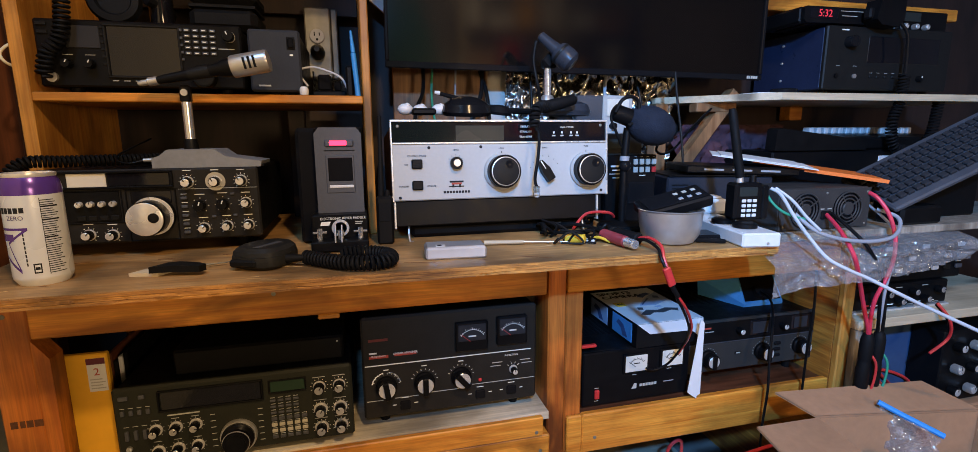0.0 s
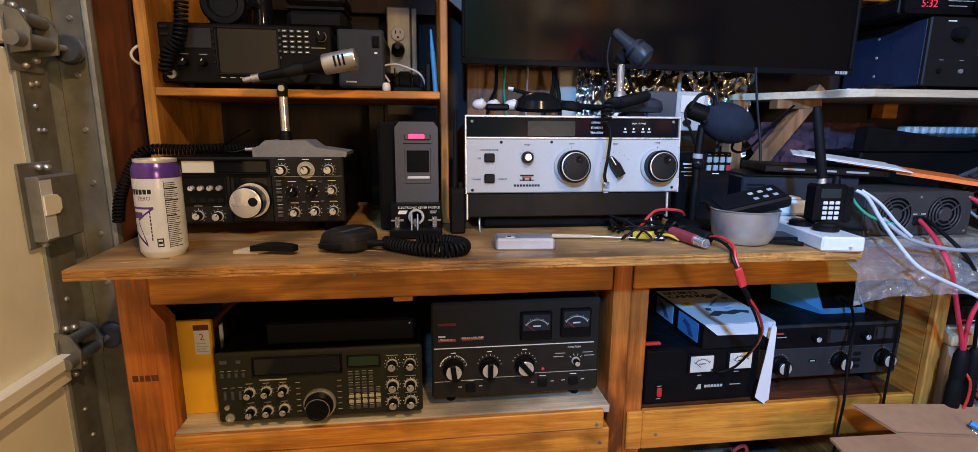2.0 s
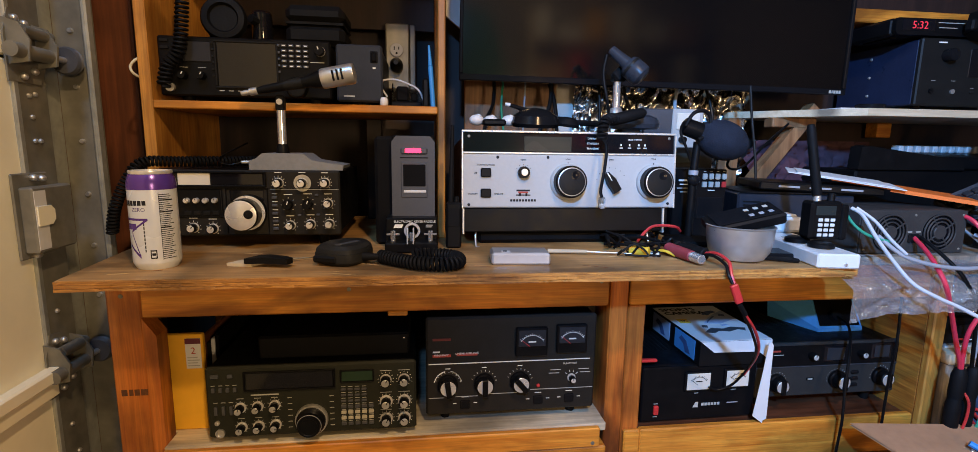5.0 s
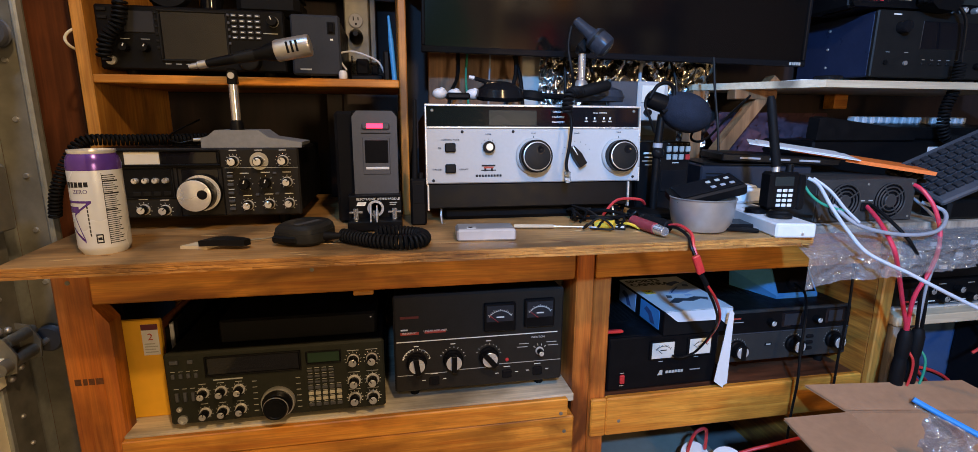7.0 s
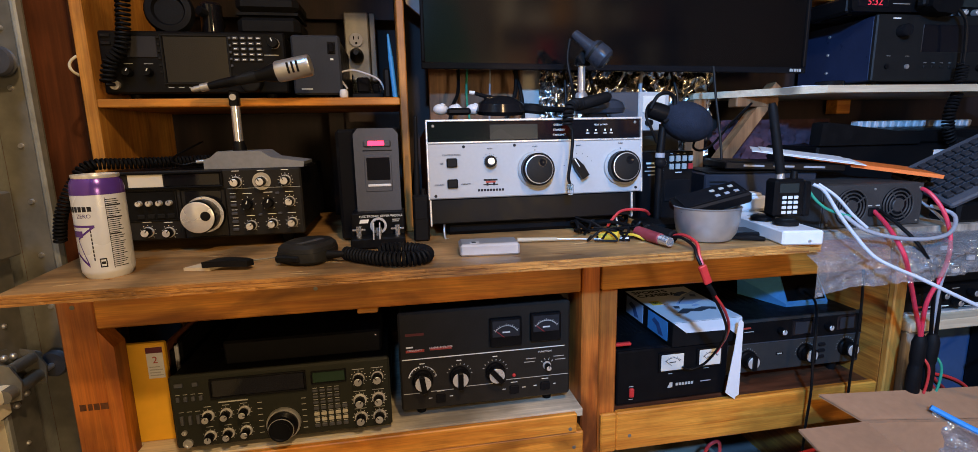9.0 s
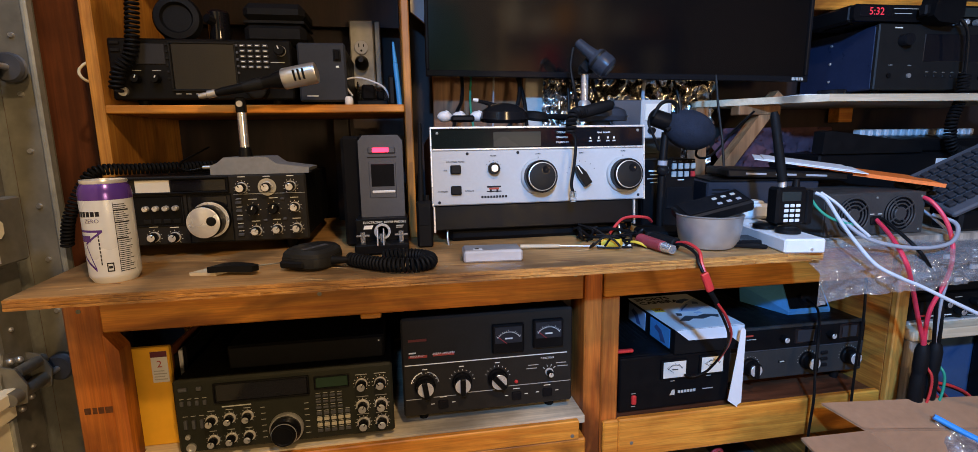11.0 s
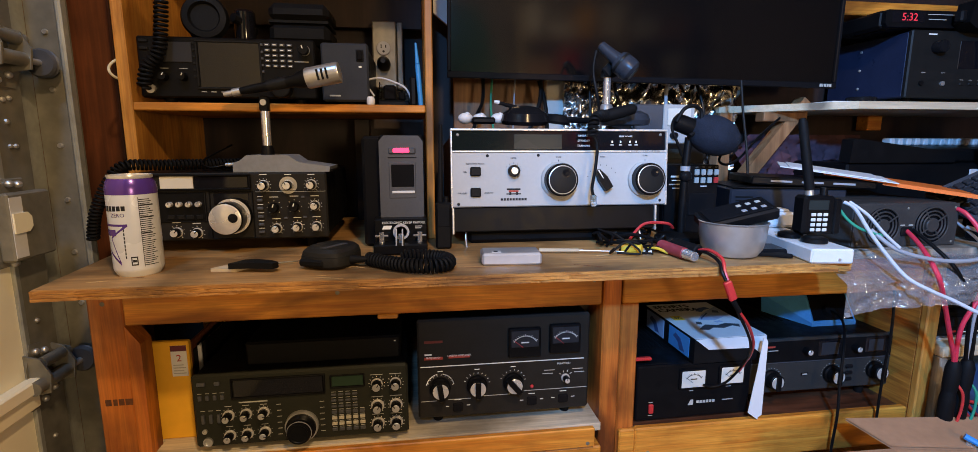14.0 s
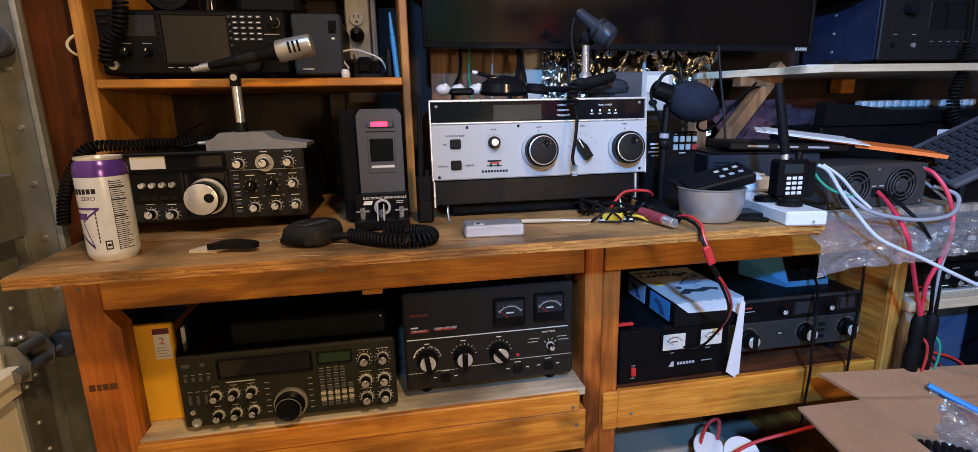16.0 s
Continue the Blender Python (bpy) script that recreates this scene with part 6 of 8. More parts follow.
for k in range(3):
    solid("stacked_unit", Geo().box(0.552, 0.70, 0.425, 0.60, 0.8005 + k * 0.0415, 0.8415 + k * 0.0415, 0.003), (PANEL_GREY, BLACK, CASE_GREY)[k], "dark electronic unit in the stack behind the amplifier", "device", "", "stacked units behind the amplifier")
kd = thing("keypad_radio", "black scanner radio with white keys, standing behind the bowl", "radio", pose(0.548, 0.285, 0.8))
W, H = 0.125, 0.158
part("case", Geo().box(0, W, 0.006, 0.10, 0, H, 0.003), BLACK, kd)
part("front_panel", Geo().box(0, W, 0, 0.006, 0.002, H, 0.002), PANEL_BLACK, kd)
fr = Front(kd, W, H)
for r in range(2):
    for i in range(4):
        fr.button(0.57 + i * 0.125, 0.10 + r * 0.115, 0.0105, 0.0125, 0.004, RED if (r, i) == (1, 3) else DIM_LEGEND)
        fr.bar(0.57 + i * 0.125, 0.03 + r * 0.115, 0.006, 0.001, DIM_LEGEND)
for i, w in enumerate((0.04, 0.034, 0.046, 0.03)):
    fr.bar(0.24, 0.16 + i * 0.055, w, 0.004 if i == 0 else 0.0022, LEGEND if i < 2 else DIM_LEGEND)
fr.bar(0.72, 0.30, 0.016, 0.0018)
fr.window(0.45, 0.96, 0.40, 0.72, GLOSS_BLACK, "lower_panel", 0.003, 0.003)
fr.flush()

# ---- foam-topped microphone ----
fm = thing("foam_microphone", "studio microphone with blue-black foam windscreen on a round base", "microphone", pose(0.575, 0.235, 0.8))
part("base", Geo().lathe((-0.01, 0, 0), (0, 0, 1), [(0.055, 0), (0.056, 0.006), (0.050, 0.011), (0.02, 0.014), (0.012, 0.016)], 36), SOFT_BLACK, fm)
part("pole", Geo().rod((-0.012, 0, 0.015), (-0.012, 0, 0.130), 0.0085, 0.0085, 16), BLACK, fm)
part("joint", Geo().ball((-0.012, -0.004, 0.137), 0.013, 0.012, 0.013, 16), GLOSS_BLACK, fm)
part("arm", Geo().rod((-0.012, 0, 0.146), (-0.008, 0, 0.218), 0.0088, 0.0078, 16), BLACK, fm)
part("collar", Geo().rod((-0.012, 0, 0.148), (-0.0115, 0, 0.158), 0.0102, 0.0102, 16), GREY_WIRE, fm)
a, d = Vector((-0.045, 0.0, 0.252)), Vector((0.93, -0.15, -0.33)).normalized()
k = part("body", Geo().lathe(a, d, [(0.010, 0), (0.018, 0.004), (0.019, 0.05), (0.016, 0.06)], 24), BLACK, fm)
rot = d.to_track_quat("X", "Z").to_matrix().to_4x4()
part("windscreen", Geo().ball((0, 0, 0), 0.056, 0.040, 0.041, 36).moved(Matrix.Translation(a + d * 0.090) @ rot), FOAM, k, "blue-black open foam windscreen")
part("shock_ring", Geo().tube([(-0.048, -0.02, 0.25), (-0.035, -0.024, 0.275), (-0.012, -0.022, 0.281), (0.005, -0.02, 0.268), (0.0, -0.022, 0.235), (-0.02, -0.024, 0.222)], 0.004, 8), SOFT_BLACK, fm)
part("lead", Geo().tube([(-0.045, 0, 0.25), (-0.052, -0.01, 0.235), (-0.040, -0.015, 0.205), (-0.025, -0.008, 0.18)], 0.0028, 8), SOFT_BLACK, fm)

# ---- bowl, bench clutter ----
bw = thing("steel_bowl", "small dull steel bowl holding a black handset, standing on the bench", "bowl", pose(0.580, 0.082, 0.8))
part("shell", Geo().lathe((0, 0, 0), (0, 0, 1), [(0.036, 0.0), (0.045, 0.003), (0.0535, 0.016), (0.0575, 0.036), (0.0595, 0.061), (0.0615, 0.0635), (0.0595, 0.065), (0.0575, 0.061), (0.0555, 0.036), (0.050, 0.017), (0.040, 0.006), (0.004, 0.005)], 44), BOWL, bw)
hd = thing("black_handset", "black keypad handset resting in the steel bowl", "handset", Matrix.Translation((0.592, 0.090, 0.868)) @ Matrix.Rotation(radians(-16), 4, "Y") @ Matrix.Rotation(radians(14), 4, "X") @ Matrix.Rotation(radians(-8), 4, "Z"))
part("shell", Geo().box(-0.068, 0.066, -0.030, 0.034, -0.006, 0.016, 0.004), BLACK, hd)
part("face", Geo().box(-0.058, 0.058, -0.024, 0.028, 0.0162, 0.018, 0.0008), GLOSS_BLACK, hd)
for i in range(3):
    for j in range(2):
        part("key", Geo().box(0.004 + i * 0.018, 0.013 + i * 0.018, -0.016 + j * 0.022, -0.008 + j * 0.022, 0.018, 0.0196, 0.0008), DIM_LEGEND if j else GREY_WIRE, hd)
solid("phone", Geo().box(-0.055, 0.05, -0.03, 0.03, 0, 0.009, 0.003).moved(pose(0.665, 0.105, 0.8, 0, 0, -12)), GLOSS_BLACK, "black phone lying on the bench behind the bowl", "phone")
solid("strap", Geo().tube([(0.615, 0.055, 0.806), (0.645, 0.045, 0.805), (0.668, 0.036, 0.804), (0.672, 0.050, 0.803), (0.655, 0.062, 0.803), (0.635, 0.062, 0.804)], 0.0038, 6), SOFT_BLACK, "black wrist strap lying on the bench", "strap")
clut = [([(0.36, 0.20, 0.806), (0.40, 0.16, 0.812), (0.43, 0.17, 0.806), (0.47, 0.2, 0.81)], BLACK, 0.003), ([(0.38, 0.13, 0.804), (0.41, 0.12, 0.815), (0.44, 0.14, 0.806), (0.45, 0.18, 0.806)], BLACK, 0.0024), ([(0.42, 0.10, 0.804), (0.44, 0.12, 0.82), (0.41, 0.15, 0.815), (0.39, 0.12, 0.805), (0.43, 0.09, 0.804)], SOFT_BLACK, 0.0022), ([(0.44, 0.22, 0.806), (0.47, 0.22, 0.838), (0.51, 0.20, 0.842), (0.53, 0.21, 0.83)], RED, 0.0032), ([(0.40, 0.24, 0.806), (0.44, 0.2, 0.82), (0.49, 0.18, 0.808), (0.52, 0.17, 0.806)], BLACK, 0.0035), ([(0.43, 0.13, 0.804), (0.445, 0.11, 0.81), (0.46, 0.09, 0.804)], YELLOW_PLUG, 0.0028), ([(0.37, 0.17, 0.804), (0.39, 0.19, 0.82), (0.37, 0.22, 0.83)], BLACK, 0.0026), ([(0.41, 0.19, 0.804), (0.39, 0.15, 0.806), (0.42, 0.13, 0.81), (0.455, 0.155, 0.805)], BLACK, 0.0022)]
for pts, mat, r in clut:
    solid("loose_wire", Geo().tube(pts, r, 7), mat, "short loose wire tangled on the bench", "wire", "", "tangle of loose wires on the bench")
for i in range(14):
    c0 = Vector((random.uniform(0.36, 0.50), random.uniform(0.10, 0.26), 0.805))
    pts = [c0]
    for k in range(4):
        c0 = c0 + Vector((random.uniform(-0.035, 0.04), random.uniform(-0.03, 0.03), 0))
        pts.append(Vector((min(max(c0.x, 0.35), 0.505), min(max(c0.y, 0.075), 0.27), 0.804 + random.uniform(0, 0.022))))
    solid("loose_wire", Geo().tube(pts, random.choice((0.0018, 0.0022, 0.0028)), 7), random.choice((BLACK, SOFT_BLACK, BLACK, PANEL_GREY, BLACK)), "short loose wire tangled on the bench", "wire", "", "tangle of loose wires on the bench")
solid("yellow_plug", Geo().rod((0.385, 0.125, 0.809), (0.412, 0.100, 0.811), 0.011, 0.009, 14, 0.001), YELLOW_PLUG, "yellow plastic plug lying among the wires", "plug")
solid("white_scrap", Geo().slab([(0.405, 0.112), (0.435, 0.106), (0.442, 0.14), (0.412, 0.145)], 0.8005, 0.806), PAPER, "white plastic scrap lying among the wires", "scrap")
cn = thing("charge_lead", "red and black twin lead hanging from bench to power supply", "cable", pose(0, 0, 0))
part("sleeve", Geo().rod((0.486, 0.125, 0.814), (0.503, 0.062, 0.812), 0.013, 0.012, 14, 0.002), SOFT_BLACK, cn)
part("lead", Geo().tube([(0.503, 0.064, 0.814), (0.508, 0.035, 0.820), (0.512, 0.004, 0.812), (0.508, -0.012, 0.795), (0.510, -0.020, 0.780)], 0.0031, 8), RED, cn)
part("lead", Geo().tube([(0.499, 0.062, 0.812), (0.502, 0.035, 0.816), (0.505, 0.002, 0.808), (0.502, -0.014, 0.794), (0.506, -0.021, 0.780)], 0.0028, 8), BLACK, cn)
part("connector", Geo().box(-0.007, 0.007, -0.004, 0.004, -0.018, 0.018, 0.002).moved(Matrix.Translation((0.516, -0.020, 0.762)) @ Matrix.Rotation(radians(-24), 4, "Y")), RED, cn)
part("lower_sleeve", Geo().rod((0.524, -0.018, 0.743), (0.541, -0.012, 0.722), 0.0048, 0.0048, 10), SOFT_BLACK, cn)
part("lead", Geo().tube([(0.541, -0.012, 0.722), (0.570, 0.0, 0.690), (0.605, 0.03, 0.645), (0.635, 0.075, 0.60), (0.648, 0.105, 0.57), (0.652, 0.128, 0.54)], 0.0027, 8), RED, cn)
part("lead", Geo().tube([(0.537, -0.012, 0.722), (0.565, 0.0, 0.686), (0.600, 0.03, 0.641), (0.631, 0.075, 0.596), (0.646, 0.108, 0.566), (0.650, 0.132, 0.535), (0.640, 0.150, 0.505), (0.615, 0.158, 0.492), (0.595, 0.158, 0.498)], 0.0026, 8), BLACK, cn)

# ---- power strip and neighbours ----
ps = thing("power_strip", "white metal power strip lying across the bench edge", "power strip", pose(0.673, -0.006, 0.8, 0, 0, -10.5))
part("housing", Geo().box(0, 0.073, 0, 0.30, 0.0, 0.0265, 0.003), WHITE, ps)
part("end_screw", Geo().rod((0.048, 0.0, 0.008), (0.048, -0.002, 0.008), 0.003, 0.0024, 10), STEEL, ps)
for y in (0.06, 0.11, 0.16):
    part("socket", Geo().lathe((0.036, y, 0.0265), (0, 0, 1), [(0.018, 0), (0.018, 0.0008), (0.016, 0.001)], 22), DIM_LEGEND, ps)
for x, y in ((0.720, 0.045), (0.715, 0.10)):
    solid("plug", Geo().lathe((x, y, 0.8278), (0, 0, 1), [(0.022, 0), (0.022, 0.007), (0.016, 0.010)], 22), BLACK, "flat black mains plug in the power strip", "plug", "", "plugs in the power strip")
wc = thing("white_adapter", "white plastic charger block plugged into the power strip", "charger", pose(0.742, 0.20, 0.828, 0, 0, -10))
part("body", Geo().box(0, 0.062, 0, 0.06, 0, 0.032, 0.006), WHITE, wc)
part("top_ridge", Geo().box(0.01, 0.05, 0.012, 0.05, 0.032, 0.038, 0.003), WHITE, wc)
ht = thing("handheld_radio", "black handheld radio with white keys, standing on the power strip", "radio", pose(0.708, 0.062, 0.8385, 0, 0, -6))
part("body", Geo().box(0, 0.060, 0, 0.036, 0, 0.072, 0.005), BLACK, ht)
part("battery", Geo().box(0.062, 0.078, 0.006, 0.046, -0.002, 0.066, 0.004).box(0.0605, 0.0615, 0.01, 0.03, 0.01, 0.05), BLACK, ht)
part("display", Geo().box(0.008, 0.046, -0.0012, 0.001, 0.046, 0.064, 0.001), LCD, ht)
for r in range(4):
    for i in range(3):
        part("key", Geo().box(0.014 + i * 0.0115, 0.0225 + i * 0.0115, -0.0016, 0.001, 0.006 + r * 0.0095, 0.012 + r * 0.0095, 0.0008), WHITE, ht)
part("knob", Geo().rod((0.046, 0.018, 0.072), (0.046, 0.018, 0.086), 0.007, 0.006, 14), BLACK, ht)
part("antenna_collar", Geo().rod((0.020, 0.02, 0.072), (0.0195, 0.02, 0.082), 0.0075, 0.007, 14), STEEL, ht)
part("antenna", Geo().lathe((0.0195, 0.02, 0.0822), (-0.20, 0.02, 1), [(0.0085, 0), (0.0085, 0.035), (0.0078, 0.125), (0.0055, 0.134)], 14), SOFT_BLACK, ht)

bd = thing("network_switch", "long black electronic box behind the power strip", "device", pose(0.705, 0.285, 0.8, 0, 0, -14))
# The black case carries the blue light in its base colour.
part("case", Geo().box(0, 0.25, 0, 0.17, 0, 0.105, 0.004), material("blue_lit_case", (0.020, 0.024, 0.034), 0.4, 0.1, 200, 0.15, 0.05), bd)
part("top_plate", Geo().box(0.003, 0.247, -0.003, 0.16, 0.1055, 0.109, 0.001), CASE_GREY, bd)
g = Geo()
for i in range(9):
    g.box(0.012, 0.05, -0.0015, 0.001, 0.02 + i * 0.008, 0.023 + i * 0.008)
part("vent", g, SOFT_BLACK, bd)
cb = thing("clipboard_tray", "black slotted tray lying on the electronic box", "tray", Matrix.Translation((0.745, 0.27, 0.915)) @ Matrix.Rotation(radians(-16), 4, "Z") @ Matrix.Rotation(radians(2), 4, "Y"))
part("tray", Geo().box(0, 0.26, 0, 0.16, 0, 0.018, 0.003), BLACK, cb)
for i in range(3):
    part("slot", Geo().box(0.04 + i * 0.065, 0.085 + i * 0.065, -0.0015, 0.002, 0.007, 0.0115, 0.0005), GREY_WIRE, cb)
pp = thing("papers", "white papers with an orange folder lying on the inverter", "papers", Matrix.Translation((0.875, 0.290, 0.944)) @ Matrix.Rotation(radians(-35), 4, "Z") @ Matrix.Rotation(radians(8), 4, "Y") @ Matrix.Rotation(radians(1.5), 4, "X"))
part("folder", Geo().box(0.05, 0.325, -0.012, 0.16, 0, 0.003).box(0.16, 0.325, -0.0135, -0.0122, -0.004, 0.004), ORANGE, pp, "bright orange card folder")
part("sheet", Geo().box(-0.04, 0.185, -0.026, 0.15, 0.0035, 0.0055), PAPER, pp)
part("sheet", Geo().box(-0.02, 0.165, -0.016, 0.16, 0.006, 0.0075), PAPER, pp)

iv = thing("power_inverter", "black power inverter with two round fan grilles, on the side table", "inverter", pose(0.853, 0.10, 0.8005, 0, 0, 0))
W, H = 0.238, 0.088
INV_GREY = material("warm_grey_case", (0.050, 0.047, 0.045), 0.42, 0.2, 200, 0.2, 0.06)
part("case", Geo().box(0, W, 0.004, 0.22, 0, H, 0.003), INV_GREY, iv)
part("front_panel", Geo().box(0, W, 0, 0.004, 0.001, H - 0.001, 0.001), INV_GREY, iv)
for cx in (0.062, 0.175):
    c = (cx, 0, 0.043)
    part("fan_well", Geo().lathe(c, (0, -1, 0), [(0.037, 0), (0.037, 0.0006), (0.030, 0.0008)], 36), GLOSS_BLACK, iv)
    for r in (0.0365, 0.029, 0.0215):
        pts = [(cx + r * math.cos(t * math.pi / 12), -0.004, 0.043 + r * math.sin(t * math.pi / 12)) for t in range(25)]
        part("grille_ring", Geo().tube(pts, 0.0016, 6, 1), INV_GREY, iv)
    part("hub", Geo().lathe((cx, -0.0008, 0.043), (0, -1, 0), [(0.0145, 0), (0.0145, 0.003), (0.013, 0.0042)], 28), INV_GREY, iv)
    for t in range(4):
        a = t * math.pi / 2 + 0.6
        part("spoke", Geo().rod((cx + 0.012 * math.cos(a), -0.004, 0.043 + 0.012 * math.sin(a)), (cx + 0.037 * math.cos(a), -0.004, 0.043 + 0.037 * math.sin(a)), 0.0015, 0.0015, 6), INV_GREY, iv)
part("terminal", Geo().box(0.106, 0.131, -0.004, 0.001, 0.022, 0.040, 0.002), GLOSS_BLACK, iv)
for x, z in ((0.01, 0.078), (0.228, 0.078), (0.118, 0.078), (0.01, 0.008), (0.228, 0.008)):
    screw(iv, (x, 0, z), 0.0026, OLD_STEEL)
fr = Front(iv, W, H)
fr.bar(0.46, 0.50, 0.010, 0.0022, DIM_LEGEND)
fr.bar(0.54, 0.50, 0.010, 0.0022, DIM_LEGEND)
fr.flush()

# ---- side table and its lower shelf ----
st = thing("side_table", "rough wooden side table with a lower shelf, crowded with equipment", "table", pose(0, 0, 0))
part("tabletop", Geo().box(0.758, 1.80, 0.075, 0.66, 0.783, 0.7995, 0.002), GREY_WOOD, st)
part("leg", Geo().box(1.122, 1.150, 0.115, 0.20, 0.0, 0.545, 0.003), GREY_WOOD, st)
part("lower_shelf", Geo().box(1.1225, 1.80, 0.112, 0.62, 0.546, 0.570, 0.002), PALE_WOOD, st)
part("leg", Geo().box(1.74, 1.79, 0.115, 0.20, 0.0, 0.545, 0.003), GREY_WOOD, st)
part("leg", Geo().box(1.74, 1.79, 0.58, 0.62, 0.571, 0.782, 0.003), GREY_WOOD, st)
part("back_board", Geo().box(1.12, 1.80, 0.625, 0.64, 0.0, 0.782, 0.002), SHADED_WOOD, st)
r2 = thing("shelf_radio", "black radio with small silver knobs on the side table shelf", "radio", pose(1.150, 0.15, 0.5705))
W, H = 0.30, 0.066
part("case", Geo().box(0, W, 0.004, 0.22, 0.006, H, 0.003), BLACK, r2)
part("chassis", Geo().box(-0.002, W + 0.002, -0.004, 0.22, 0.0, 0.0055, 0.001), ALU, r2)
fr = Front(r2, W, H)
for i in range(5):
    fr.knob(0.30 + i * 0.14, 0.30 + 0.32 * (i % 2), 0.0085, 0.016, BLACK, STEEL, None, 20 * i)
    fr.bar(0.30 + i * 0.14, 0.12 + 0.7 * ((i + 1) % 2), 0.020, 0.0014, DIM_LEGEND)
    fr.bar(0.20 + i * 0.15, 0.75, 0.026, 0.002, LEGEND)
fr.window(0.04, 0.20, 0.2, 0.55, GLOSS_BLACK, "display")
fr.bar(0.12, 0.72, 0.014, 0.004, RED)
fr.flush()
tr2 = thing("top_radio", "black radio with rows of silver buttons under the side table top", "radio", pose(1.14, 0.16, 0.6375))
part("case", Geo().box(0, 0.36, 0.004, 0.22, 0, 0.11, 0.003), PANEL_BLACK, tr2)
fr = Front(tr2, 0.36, 0.11)
for r in range(3):
    for i in range(8):
        fr.button(0.18 + i * 0.11, 0.2 + r * 0.26, 0.020, 0.010, 0.004, (GREY_PAINT, WHITE, PANEL_GREY)[(i + r) % 3])
        fr.bar(0.18 + i * 0.11, 0.09 + r * 0.26, 0.018, 0.0014, DIM_LEGEND)
fr.flush()
bc = thing("blue_case", "blue plastic case under the side table shelf", "case", pose(1.30, 0.22, 0.16))
part("shell", Geo().box(0, 0.34, 0, 0.28, 0, 0.36, 0.008), BLUE_CASE, bc)
part("tag", Geo().box(-0.02, 0.09, -0.003, -0.001, 0.285, 0.315).moved(Matrix.Rotation(radians(-14), 4, "Y")), PAPER, bc)
solid("crate", Geo().box(1.16, 1.70, 0.20, 0.60, 0.0, 0.1595, 0.004), SHADED_WOOD, "dark wooden crate under the side table", "crate")
r3 = thing("floor_radio", "black radio with many knobs under the side table", "radio", pose(1.44, 0.13, 0.30))
part("case", Geo().box(0.0, 0.26, 0.005, 0.085, 0, 0.20, 0.003), PANEL_BLACK, r3)
fr = Front(r3, 0.26, 0.20)
for r in range(3):
    for i in range(4):
        fr.knob(0.15 + i * 0.22, 0.2 + r * 0.3, 0.012, 0.02, STEEL if (i + r) % 2 else BLACK, ALU, None, 30 * i, seg=16)
fr.flush()
solid("floor_box", Geo().box(1.43, 1.715, 0.11, 0.195, 0.0, 0.2995, 0.004), CARD, "plain cardboard box under the radio", "box")

# ---- cables on the right ----
def cable(name, pts, r, mat, label, group=""):
    return solid(name, Geo().tube(pts, r, 10, 8), mat, label, "cable", "", group)


cable("white_cable", [(0.800, 0.075, 0.897), (0.812, 0.06, 0.885), (0.824, 0.035, 0.845), (0.828, 0.0, 0.810), (0.842, -0.03, 0.776), (0.872, -0.05, 0.756), (0.905, -0.062, 0.741), (0.95, -0.085, 0.716), (1.00, -0.105, 0.690), (1.10, -0.15, 0.64)], 0.0034, WHITE_WIRE, "thick white mains cable hanging across the bench end")
cable("white_cable", [(0.812, 0.075, 0.897), (0.830, 0.05, 0.875), (0.850, 0.03, 0.842), (0.870, 0.015, 0.818)], 0.003, WHITE_WIRE, "short white cable beside the inverter")
cable("green_wire", [(0.795, 0.085, 0.893), (0.797, 0.065, 0.870), (0.812, 0.05, 0.852), (0.836, 0.04, 0.842), (0.858, 0.03, 0.838)], 0.0026, GREEN_WIRE, "thin green wire beside the inverter")
cable("grey_cable", [(0.835, 0.045, 0.848), (0.868, 0.02, 0.815), (0.93, 0.012, 0.797), (1.00, 0.012, 0.790), (1.06, 0.018, 0.795), (1.105, 0.04, 0.812), (1.118, 0.06, 0.828), (1.10, 0.09, 0.84)], 0.0039, GREY_WIRE, "grey cable looping in front of the inverter")
cable("red_cable", [(0.972, 0.098, 0.833), (0.960, 0.06, 0.815), (0.945, 0.02, 0.790), (0.945, 0.0, 0.762), (0.975, 0.012, 0.722), (1.008, 0.028, 0.680), (1.035, 0.038, 0.635), (1.060, 0.045, 0.59), (1.068, 0.048, 0.572)], 0.0042, PINK_WIRE, "thick red battery cable from the inverter", "red battery cables")
cable("red_cable", [(1.085, 0.11, 0.878), (1.088, 0.085, 0.868), (1.098, 0.062, 0.835), (1.108, 0.05, 0.79), (1.098, 0.038, 0.745), (1.075, 0.03, 0.705), (1.058, 0.035, 0.655), (1.062, 0.042, 0.61), (1.070, 0.047, 0.572)], 0.0042, PINK_WIRE, "thick red battery cable from the inverter", "red battery cables")
cable("black_cable", [(0.985, 0.098, 0.835), (0.985, 0.06, 0.815), (0.990, 0.02, 0.785), (1.010, 0.012, 0.755), (1.035, 0.018, 0.728), (1.062, 0.03, 0.69), (1.085, 0.045, 0.65), (1.098, 0.05, 0.572)], 0.0036, BLACK, "black battery cable from the inverter")
cable("grey_wire", [(1.105, 0.12, 0.85), (1.115, 0.06, 0.80), (1.108, 0.045, 0.74), (1.096, 0.045, 0.67), (1.098, 0.048, 0.60), (1.100, 0.050, 0.572)], 0.0030, GREY_WIRE, "grey wire hanging beside the red cables")
